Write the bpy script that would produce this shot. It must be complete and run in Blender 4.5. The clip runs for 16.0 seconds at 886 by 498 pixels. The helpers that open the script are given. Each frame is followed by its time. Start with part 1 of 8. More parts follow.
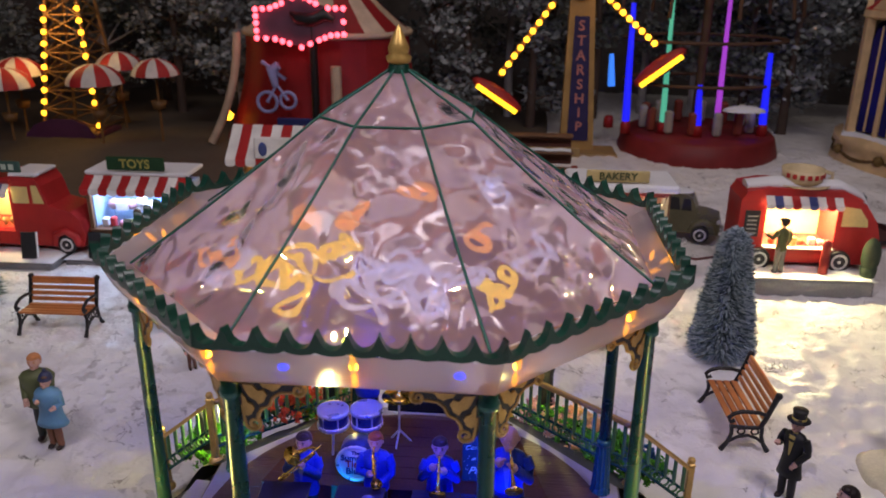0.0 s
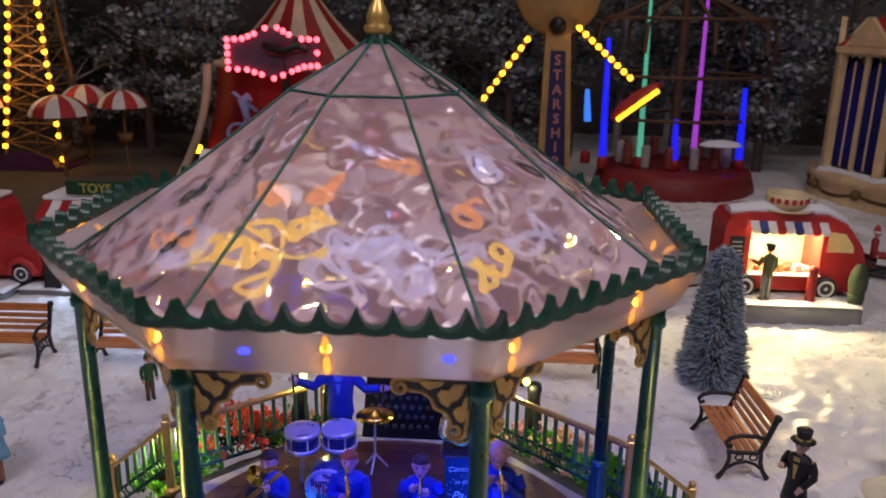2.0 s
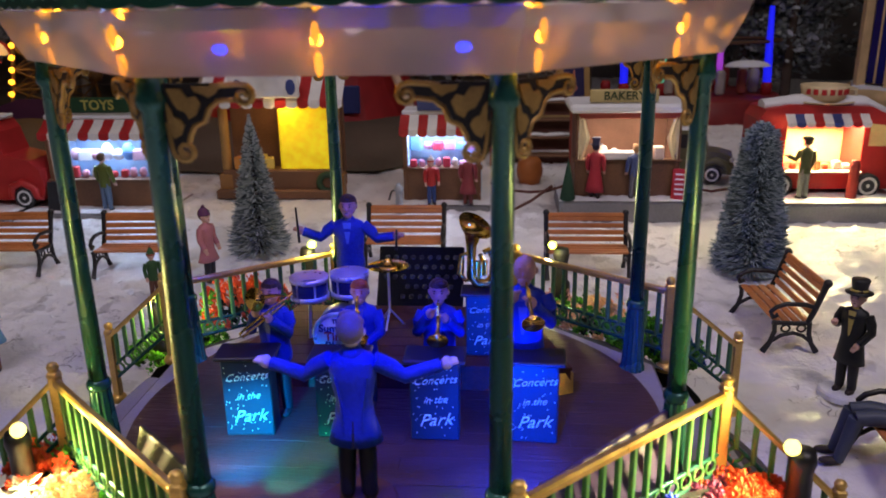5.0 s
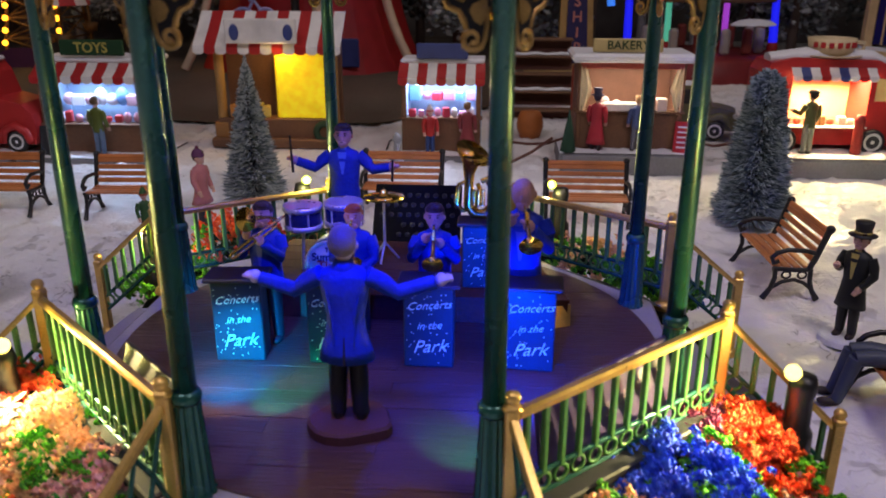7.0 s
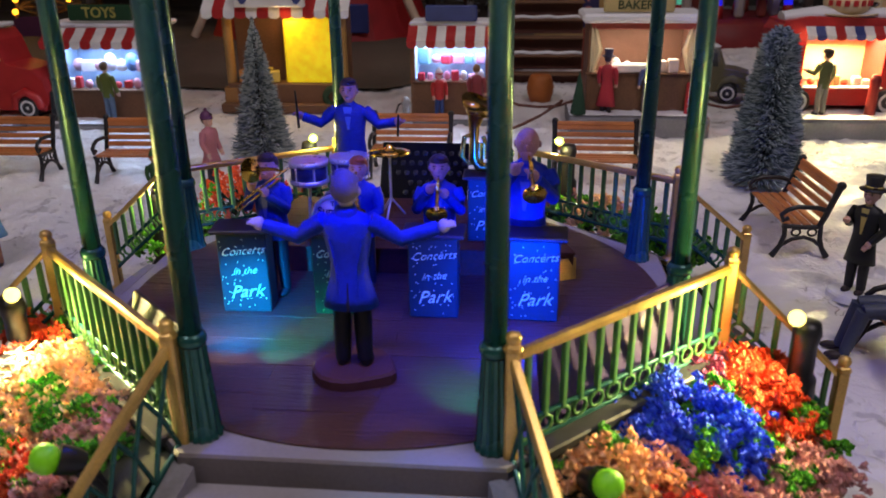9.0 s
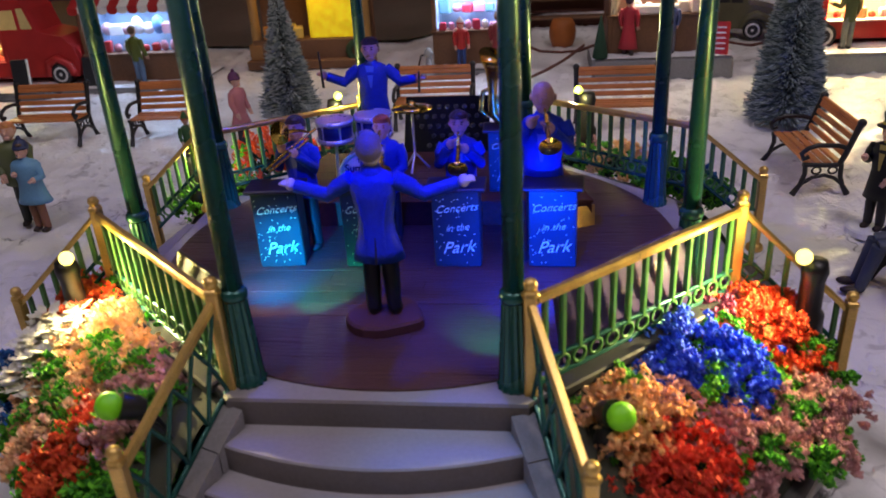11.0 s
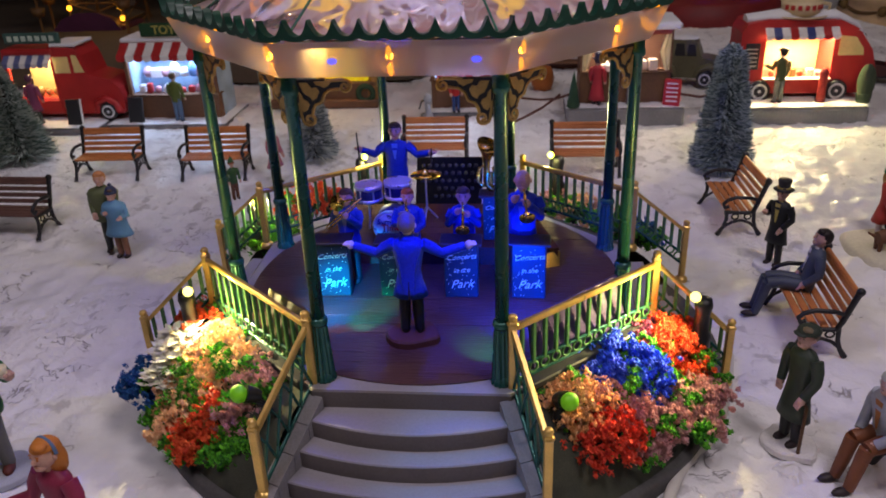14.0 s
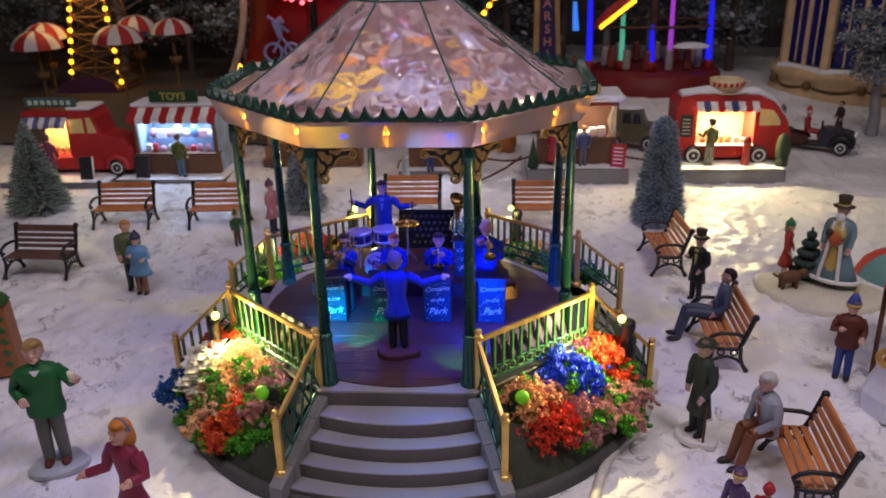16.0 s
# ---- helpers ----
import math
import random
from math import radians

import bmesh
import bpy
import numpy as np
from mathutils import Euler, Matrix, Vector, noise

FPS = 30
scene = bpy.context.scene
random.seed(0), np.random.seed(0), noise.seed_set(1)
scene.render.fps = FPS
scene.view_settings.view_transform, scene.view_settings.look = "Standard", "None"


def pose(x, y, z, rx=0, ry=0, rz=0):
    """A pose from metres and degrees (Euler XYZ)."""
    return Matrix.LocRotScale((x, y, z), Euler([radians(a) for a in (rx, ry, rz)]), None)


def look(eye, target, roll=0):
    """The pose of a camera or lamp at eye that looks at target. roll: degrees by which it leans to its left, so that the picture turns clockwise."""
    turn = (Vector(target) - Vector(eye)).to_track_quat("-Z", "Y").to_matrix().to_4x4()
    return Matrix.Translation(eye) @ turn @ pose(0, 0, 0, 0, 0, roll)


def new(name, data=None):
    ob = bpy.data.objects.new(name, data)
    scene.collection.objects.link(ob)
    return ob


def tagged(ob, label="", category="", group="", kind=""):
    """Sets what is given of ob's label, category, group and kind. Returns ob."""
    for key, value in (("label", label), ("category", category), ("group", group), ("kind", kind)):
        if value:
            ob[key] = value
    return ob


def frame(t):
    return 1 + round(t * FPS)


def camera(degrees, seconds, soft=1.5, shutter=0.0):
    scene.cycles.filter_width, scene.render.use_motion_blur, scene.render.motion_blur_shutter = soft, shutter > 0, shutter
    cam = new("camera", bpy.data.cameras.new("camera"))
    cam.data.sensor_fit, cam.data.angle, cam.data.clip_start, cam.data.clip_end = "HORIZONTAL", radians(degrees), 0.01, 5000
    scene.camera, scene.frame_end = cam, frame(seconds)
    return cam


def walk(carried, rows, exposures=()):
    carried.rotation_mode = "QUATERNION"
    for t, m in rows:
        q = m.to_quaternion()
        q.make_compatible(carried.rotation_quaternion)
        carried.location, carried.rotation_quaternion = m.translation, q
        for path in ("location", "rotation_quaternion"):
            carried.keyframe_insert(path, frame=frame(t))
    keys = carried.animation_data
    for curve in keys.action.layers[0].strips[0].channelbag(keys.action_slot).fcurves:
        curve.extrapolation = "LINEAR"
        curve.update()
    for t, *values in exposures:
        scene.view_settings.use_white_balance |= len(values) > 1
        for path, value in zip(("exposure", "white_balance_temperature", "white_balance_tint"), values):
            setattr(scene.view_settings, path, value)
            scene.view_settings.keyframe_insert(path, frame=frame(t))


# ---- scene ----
# All plan numbers are in centimetres of the miniature; CM turns them into metres.
CM = 0.01
cam = camera(58.7, 16.0, 1.7)
cam.data.dof.use_dof = True
cam.data.dof.focus_distance, cam.data.dof.aperture_fstop = 0.43, 22.0
PATH = [
    (0, (4.85, -33.71, 34.67), (3.24, -15.05, 27.65), 0.49),
    (0.5, (4.39, -32.96, 34.19), (3.20, -14.07, 27.75), 1.53),
    (1, (4.04, -32.47, 33.37), (3.03, -13.38, 27.50), 1.57),
    (1.5, (4.17, -31.84, 32.14), (3.20, -12.70, 26.42), 1.21),
    (2, (4.28, -31.56, 31.14), (3.32, -12.43, 25.40), 1.08),
    (2.5, (4.52, -31.31, 29.77), (3.44, -12.20, 23.99), 0.63),
    (3, (4.55, -30.90, 28.18), (3.30, -11.83, 22.26), 0.27),
    (3.5, (4.37, -30.23, 26.57), (3.09, -11.23, 20.46), -0.01),
    (4, (4.03, -30.19, 25.27), (2.73, -11.19, 19.16), -0.35),
    (4.5, (4.15, -30.18, 24.24), (2.76, -11.16, 18.21), -0.81),
    (5, (4.37, -30.23, 22.91), (2.93, -11.23, 16.82), -0.92),
    (7.5, (4.46, -30.00, 20.74), (3.09, -11.31, 13.76), 0.14),
    (8, (4.71, -29.98, 20.45), (3.28, -11.35, 13.32), -0.16),
    (8.5, (4.64, -30.10, 20.25), (3.09, -11.55, 12.95), -0.39),
    (9, (4.79, -30.37, 20.13), (3.09, -11.89, 12.69), -0.53),
    (11.5, (5.28, -32.27, 21.44), (2.66, -14.59, 12.45), -4.12),
    (12, (4.78, -33.11, 22.13), (1.99, -15.62, 12.84), -4.03),
    (12.5, (4.39, -34.67, 23.24), (1.68, -17.27, 13.76), -3.36),
    (13, (4.17, -37.20, 25.20), (1.70, -19.75, 15.76), -2.52),
    (13.5, (4.99, -40.02, 26.98), (2.77, -22.36, 17.86), -2.37),
    (14, (5.43, -42.72, 28.73), (3.39, -24.84, 20.01), -2.46),
    (14.5, (5.54, -45.56, 30.50), (3.61, -27.49, 22.14), -2.43),
    (15, (5.95, -48.58, 30.95), (4.12, -30.35, 22.92), -2.12),
    (15.5, (5.65, -51.46, 31.79), (4.04, -33.09, 24.03), -1.35),
    (16, (5.88, -53.13, 32.07), (4.59, -34.62, 24.61), -1.26),
]
walk(cam, [(t, look(Vector(eye) * CM, Vector(aim) * CM, roll)) for t, eye, aim, roll in PATH],
     exposures=[(0.0, 0.24), (1.5, 0.18), (2.5, 0.10), (4.0, 0.05), (5.0, 0.02), (9.0, 0.0), (11.5, -0.10), (13.5, -0.08), (14.5, 0.0), (16.0, 0.06)])


# ---- world and large lights ----
world = bpy.data.worlds.new("room")
scene.world = world
world.use_nodes = True
wn = world.node_tree.nodes
wn["Background"].inputs[0].default_value = (0.80, 0.70, 0.86, 1)
wn["Background"].inputs[1].default_value = 0.02


def lamp(name, kind, at, power, color, size=0.5, aim=None, angle=60, blend=0.5, size_y=None):
    data = bpy.data.lights.new(name, kind)
    data.energy, data.color = power, color
    if kind == "AREA":
        data.size = size * CM
        if size_y:
            data.shape, data.size_y = "RECTANGLE", size_y * CM
    else:
        data.shadow_soft_size = size * CM
    if kind == "SPOT":
        data.spot_size, data.spot_blend = radians(angle), blend
    ob = new(name, data)
    p = Vector(at) * CM
    ob.matrix_world = look(p, Vector(aim) * CM) if aim else Matrix.Translation(p)
    return ob


# the shop's ceiling light over the display
lamp("ceiling_light", "AREA", (40, -36, 98), 3.15, (1.0, 0.86, 0.93), 24, (18, -20, 0), size_y=30)
lamp("ceiling_light", "AREA", (-36, -38, 98), 2.3, (0.94, 0.82, 0.96), 26, (-14, -20, 0), size_y=30)
lamp("ceiling_light", "AREA", (34, 52, 165), 3.1, (1.0, 0.86, 0.76), 90, (26, 120, 15), size_y=40)


# ---- materials ----
def mat(name, col, rough=0.6, metal=0.0, vary=0.25, grain=6.0, bump=0.15, deep=0.03, alt=None, spec=0.5, coat=0.0, random=0.0, fine=None):
    """Painted or moulded surface. grain: patches per centimetre; fine: the second, smaller scale."""
    m = bpy.data.materials.new(name)
    m.use_nodes = True
    nt = m.node_tree
    p = nt.nodes["Principled BSDF"]
    co = nt.nodes.new("ShaderNodeTexCoord")
    big = nt.nodes.new("ShaderNodeTexNoise")
    big.inputs["Scale"].default_value, big.inputs["Detail"].default_value = grain * 20, 4
    small = nt.nodes.new("ShaderNodeTexNoise")
    small.inputs["Scale"].default_value, small.inputs["Detail"].default_value = (fine or grain * 6) * 100, 3
    for n in (big, small):
        nt.links.new(co.outputs["Object"], n.inputs["Vector"])
    mix = nt.nodes.new("ShaderNodeMix")
    mix.data_type = "RGBA"
    a = tuple(c * (1 - vary) for c in col)
    b = alt or tuple(min(1, c * (1 + vary)) for c in col)
    mix.inputs[6].default_value, mix.inputs[7].default_value = (*a, 1), (*b, 1)
    add = nt.nodes.new("ShaderNodeMath")
    add.operation = "MULTIPLY_ADD"
    nt.links.new(small.outputs["Fac"], add.inputs[0])
    add.inputs[1].default_value = 0.5
    nt.links.new(big.outputs["Fac"], add.inputs[2])
    ramp = nt.nodes.new("ShaderNodeMapRange")
    ramp.inputs[1].default_value, ramp.inputs[2].default_value = 0.5, 1.0
    nt.links.new(add.outputs[0], ramp.inputs[0])
    nt.links.new(ramp.outputs[0], mix.inputs[0])
    out = mix.outputs[2]
    if random:
        info = nt.nodes.new("ShaderNodeObjectInfo")
        hsv = nt.nodes.new("ShaderNodeHueSaturation")
        rr = nt.nodes.new("ShaderNodeMapRange")
        rr.inputs[3].default_value, rr.inputs[4].default_value = 1 - random, 1 + random
        nt.links.new(info.outputs["Random"], rr.inputs[0])
        nt.links.new(rr.outputs[0], hsv.inputs["Value"])
        nt.links.new(out, hsv.inputs["Color"])
        out = hsv.outputs[0]
    nt.links.new(out, p.inputs["Base Color"])
    rmap = nt.nodes.new("ShaderNodeMapRange")
    rmap.inputs[3].default_value, rmap.inputs[4].default_value = max(0.03, rough - 0.12), min(1, rough + 0.12)
    nt.links.new(big.outputs["Fac"], rmap.inputs[0])
    nt.links.new(rmap.outputs[0], p.inputs["Roughness"])
    p.inputs["Metallic"].default_value = metal
    p.inputs["Specular IOR Level"].default_value = spec
    p.inputs["Coat Weight"].default_value = coat
    if bump:
        bn = nt.nodes.new("ShaderNodeBump")
        bn.inputs["Strength"].default_value, bn.inputs["Distance"].default_value = bump, deep * CM
        nt.links.new(add.outputs[0], bn.inputs["Height"])
        nt.links.new(bn.outputs[0], p.inputs["Normal"])
    return m


def glow(name, col, strength):
    m = bpy.data.materials.new(name)
    m.use_nodes = True
    p = m.node_tree.nodes["Principled BSDF"]
    p.inputs["Base Color"].default_value = (*[min(1, c) for c in col], 1)
    p.inputs["Emission Color"].default_value = (*col, 1)
    p.inputs["Emission Strength"].default_value = strength
    return m


def plastic_sheet(name, col, clear, wave, rough=0.07, deep=0.3, blur=0.03, ior=1.12, dimples=1.0):
    """Hammered translucent plastic: milky glow, dimpled see-through and soft gloss."""
    m = bpy.data.materials.new(name)
    m.use_nodes = True
    nt = m.node_tree
    nt.nodes.remove(nt.nodes["Principled BSDF"])
    out = nt.nodes["Material Output"]
    co = nt.nodes.new("ShaderNodeTexCoord")
    bend = nt.nodes.new("ShaderNodeTexNoise")
    bend.inputs["Scale"].default_value, bend.inputs["Detail"].default_value = wave * 0.55, 1.0
    push = nt.nodes.new("ShaderNodeVectorMath")
    push.operation = "MULTIPLY_ADD"
    push.inputs[1].default_value = (0.011, 0.011, 0.011)
    nt.links.new(co.outputs["Object"], bend.inputs["Vector"])
    nt.links.new(bend.outputs["Color"], push.inputs[0])
    nt.links.new(co.outputs["Object"], push.inputs[2])
    cell = nt.nodes.new("ShaderNodeTexVoronoi")
    cell.feature = "SMOOTH_F1"
    cell.inputs["Scale"].default_value, cell.inputs["Smoothness"].default_value = wave, 0.9
    nt.links.new(push.outputs[0], cell.inputs["Vector"])
    high = nt.nodes.new("ShaderNodeMath")
    high.operation = "MULTIPLY_ADD"
    high.inputs[1].default_value = dimples
    nt.links.new(cell.outputs["Distance"], high.inputs[0])
    nt.links.new(bend.outputs["Fac"], high.inputs[2])
    bn = nt.nodes.new("ShaderNodeBump")
    bn.inputs["Strength"].default_value, bn.inputs["Distance"].default_value = 1.0, deep * CM
    nt.links.new(high.outputs[0], bn.inputs["Height"])
    trans = nt.nodes.new("ShaderNodeBsdfTranslucent")
    diff = nt.nodes.new("ShaderNodeBsdfDiffuse")
    refr = nt.nodes.new("ShaderNodeBsdfRefraction")
    refr.inputs["Roughness"].default_value, refr.inputs["IOR"].default_value = blur, ior
    gloss = nt.nodes.new("ShaderNodeBsdfGlossy")
    gloss.inputs["Roughness"].default_value = rough
    trans.inputs[0].default_value = diff.inputs[0].default_value = (*col, 1)
    refr.inputs[0].default_value = (*[0.5 + 0.5 * c for c in col], 1)
    for n in (refr, gloss):
        nt.links.new(bn.outputs[0], n.inputs["Normal"])
    m1 = nt.nodes.new("ShaderNodeMixShader")
    m1.inputs[0].default_value = 0.44
    nt.links.new(diff.outputs[0], m1.inputs[1])
    nt.links.new(trans.outputs[0], m1.inputs[2])
    m2 = nt.nodes.new("ShaderNodeMixShader")
    m2.inputs[0].default_value = clear
    nt.links.new(m1.outputs[0], m2.inputs[1])
    nt.links.new(refr.outputs[0], m2.inputs[2])
    fr = nt.nodes.new("ShaderNodeFresnel")
    fr.inputs["IOR"].default_value = 1.5
    nt.links.new(bn.outputs[0], fr.inputs["Normal"])
    m3 = nt.nodes.new("ShaderNodeMixShader")
    nt.links.new(fr.outputs[0], m3.inputs[0])
    nt.links.new(m2.outputs[0], m3.inputs[1])
    nt.links.new(gloss.outputs[0], m3.inputs[2])
    nt.links.new(m3.outputs[0], out.inputs["Surface"])
    return m


def snow_ground():
    """Pressed artificial snow: chips, lumps and smooth trodden patches."""
    m = bpy.data.materials.new("snow")
    m.use_nodes = True
    nt = m.node_tree
    p = nt.nodes["Principled BSDF"]
    co = nt.nodes.new("ShaderNodeTexCoord")

    def tex(kind, scale, detail=4):
        n = nt.nodes.new(kind)
        n.inputs["Scale"].default_value = scale
        n.inputs["Detail"].default_value = detail
        nt.links.new(co.outputs["Object"], n.inputs["Vector"])
        return n

    def calc(op, a, b):
        n = nt.nodes.new("ShaderNodeMath")
        n.operation = op
        for i, v in enumerate((a, b)):
            if isinstance(v, float):
                n.inputs[i].default_value = v
            else:
                nt.links.new(v, n.inputs[i])
        return n.outputs[0]

    patch = tex("ShaderNodeTexNoise", 9, 3).outputs["Fac"]
    lump = tex("ShaderNodeTexNoise", 55, 5).outputs["Fac"]
    fine = tex("ShaderNodeTexNoise", 260, 4).outputs["Fac"]
    chip = tex("ShaderNodeTexVoronoi", 75, 2)
    chip.feature = "F1"
    rough_patch = nt.nodes.new("ShaderNodeMapRange")
    rough_patch.inputs[1].default_value, rough_patch.inputs[2].default_value = 0.42, 0.58
    nt.links.new(patch, rough_patch.inputs[0])
    flake = nt.nodes.new("ShaderNodeMapRange")
    flake.inputs[1].default_value, flake.inputs[2].default_value = 0.50, 0.56
    nt.links.new(lump, flake.inputs[0])
    h = calc("ADD", calc("MULTIPLY", fine, 0.32), calc("MULTIPLY", lump, 0.9))
    h = calc("ADD", h, calc("MULTIPLY", calc("MULTIPLY", flake.outputs[0], 0.22), rough_patch.outputs[0]))
    h = calc("ADD", h, calc("MULTIPLY", chip.outputs["Distance"], 0.25))
    h = calc("MULTIPLY", h, calc("ADD", calc("MULTIPLY", rough_patch.outputs[0], 0.75), 0.3))
    bn = nt.nodes.new("ShaderNodeBump")
    bn.inputs["Strength"].default_value, bn.inputs["Distance"].default_value = 0.8, 0.5 * CM
    nt.links.new(h, bn.inputs["Height"])
    nt.links.new(bn.outputs[0], p.inputs["Normal"])
    mix = nt.nodes.new("ShaderNodeMix")
    mix.data_type = "RGBA"
    mix.inputs[6].default_value, mix.inputs[7].default_value = (0.52, 0.51, 0.54, 1), (0.84, 0.83, 0.84, 1)
    nt.links.new(calc("MULTIPLY", calc("ADD", lump, patch), 0.95), mix.inputs[0])
    scuff = nt.nodes.new("ShaderNodeMapRange")
    scuff.inputs[1].default_value, scuff.inputs[2].default_value = 0.59, 0.64
    nt.links.new(tex("ShaderNodeTexNoise", 60, 3).outputs["Fac"], scuff.inputs[0])
    edge = calc("MULTIPLY", calc("MULTIPLY", scuff.outputs[0], rough_patch.outputs[0]), 0.4)
    # broken dark edges of lifted flakes
    rim = tex("ShaderNodeTexNoise", 70, 5)
    rim.inputs["Distortion"].default_value = 0.7
    near = nt.nodes.new("ShaderNodeMapRange")
    near.inputs[1].default_value, near.inputs[2].default_value, near.inputs[3].default_value, near.inputs[4].default_value = 0.004, 0.020, 1.0, 0.0
    nt.links.new(calc("ABSOLUTE", calc("SUBTRACT", rim.outputs["Fac"], 0.47), 0.0), near.inputs[0])
    gap = nt.nodes.new("ShaderNodeMapRange")
    gap.inputs[1].default_value, gap.inputs[2].default_value = 0.58, 0.64
    nt.links.new(tex("ShaderNodeTexNoise", 38, 2).outputs["Fac"], gap.inputs[0])
    edge = calc("MAXIMUM", edge, calc("MULTIPLY", calc("MULTIPLY", near.outputs[0], gap.outputs[0]), 0.75))
    h = calc("SUBTRACT", h, calc("MULTIPLY", calc("MULTIPLY", near.outputs[0], gap.outputs[0]), 0.25))
    nt.links.new(h, bn.inputs["Height"])
    crack = nt.nodes.new("ShaderNodeMix")
    crack.data_type = "RGBA"
    nt.links.new(edge, crack.inputs[0])
    nt.links.new(mix.outputs[2], crack.inputs[6])
    crack.inputs[7].default_value = (0.26, 0.24, 0.24, 1)
    nt.links.new(crack.outputs[2], p.inputs["Base Color"])
    rm = nt.nodes.new("ShaderNodeMapRange")
    rm.inputs[3].default_value, rm.inputs[4].default_value = 0.30, 0.60
    nt.links.new(rough_patch.outputs[0], rm.inputs[0])
    nt.links.new(rm.outputs[0], p.inputs["Roughness"])
    return m


SNOW = snow_ground()
# step colour about halved: shade of the upright faces put into colour
RISE = mat("step_riser_shade", (0.15, 0.13, 0.12), 0.7, vary=0.2, grain=1.2, bump=0.3, deep=0.04)
SNOWCAP = mat("snow_cap", (0.78, 0.79, 0.82), 0.6, vary=0.08, grain=1.0, bump=0.5, deep=0.1)
GREEN = mat("dark_green_enamel", (0.018, 0.105, 0.085), 0.27, 0.4, vary=0.3, grain=1.5, bump=0.08, spec=0.6)
RAILG = mat("railing_green", (0.07, 0.20, 0.06), 0.35, vary=0.3, grain=1.5, bump=0.1)
TRIM = mat("green_trim", (0.005, 0.045, 0.027), 0.34, vary=0.35, grain=2.5, bump=0.2)
RIB = mat("green_rib", (0.012, 0.10, 0.07), 0.4, vary=0.25, grain=2)
GOLD = mat("gold_paint", (0.70, 0.46, 0.13), 0.32, 0.6, vary=0.3, grain=2.5, bump=0.2)
OLDGOLD = mat("old_gold", (0.46, 0.30, 0.10), 0.36, 0.65, vary=0.45, grain=4, bump=0.25)
BRASS = mat("brass", (0.95, 0.62, 0.10), 0.22, 1.0, spec=0.4, vary=0.15, grain=3, bump=0.05)
BLACK = mat("black_iron", (0.010, 0.010, 0.012), 0.38, vary=0.4, grain=3, bump=0.2)
DARK = mat("dark_plastic", (0.02, 0.02, 0.024), 0.5, vary=0.4, grain=2, bump=0.2)
STONE = mat("grey_stone", (0.26, 0.25, 0.26), 0.75, vary=0.22, grain=1.2, bump=0.5, deep=0.06)
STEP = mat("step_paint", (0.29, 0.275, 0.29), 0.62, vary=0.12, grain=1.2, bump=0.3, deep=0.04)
PLATE = mat("base_plate", (0.085, 0.083, 0.08), 0.7, vary=0.3, grain=0.8, bump=0.4, deep=0.06)
PLANK = mat("brown_plank", (0.072, 0.030, 0.026), 0.5, vary=0.3, grain=1.5, bump=0.5, deep=0.05, random=0.10)
tree = PLANK.node_tree
stretch = tree.nodes.new("ShaderNodeMapping")
stretch.inputs["Scale"].default_value = (0.12, 1.0, 1.0)
tree.links.new(tree.nodes["Texture Coordinate"].outputs["Object"], stretch.inputs["Vector"])
streak = tree.nodes.new("ShaderNodeTexNoise")
streak.inputs["Scale"].default_value, streak.inputs["Detail"].default_value = 900, 5
tree.links.new(stretch.outputs[0], streak.inputs["Vector"])
ridge = tree.nodes.new("ShaderNodeBump")
ridge.inputs["Strength"].default_value, ridge.inputs["Distance"].default_value = 0.9, 0.07 * CM
tree.links.new(streak.outputs["Fac"], ridge.inputs["Height"])
tree.links.new(tree.nodes["Bump"].outputs[0], ridge.inputs["Normal"])
tree.links.new(ridge.outputs[0], tree.nodes["Principled BSDF"].inputs["Normal"])
RISER = mat("riser_wood", (0.09, 0.036, 0.026), 0.8, spec=0.2, vary=0.3, grain=1.0, bump=0.3)
SLAT = mat("bench_slat", (0.52, 0.185, 0.055), 0.45, vary=0.28, grain=2, bump=0.25, random=0.1)
SLATDARK = mat("bench_slat_dark", (0.12, 0.06, 0.045), 0.55, vary=0.3, grain=2, bump=0.25, random=0.1)
ROOF = plastic_sheet("roof_sheet", (0.74, 0.49, 0.59), 0.56, 70, 0.10, 0.75, 0.006, 1.38)
FASCIA = plastic_sheet("fascia_sheet", (0.66, 0.54, 0.57), 0.50, 26, 0.10, 0.10, 0.46, 1.06, 0.4)
AMBER = glow("amber_led", (1.0, 0.36, 0.0), 2.6)
BLUELED = glow("blue_led", (0.01, 0.03, 1.0), 6)
WARMLED = glow("warm_led", (1.0, 0.84, 0.20), 3.2)
GREENLED = glow("green_led", (0.75, 1.0, 0.10), 4.5)


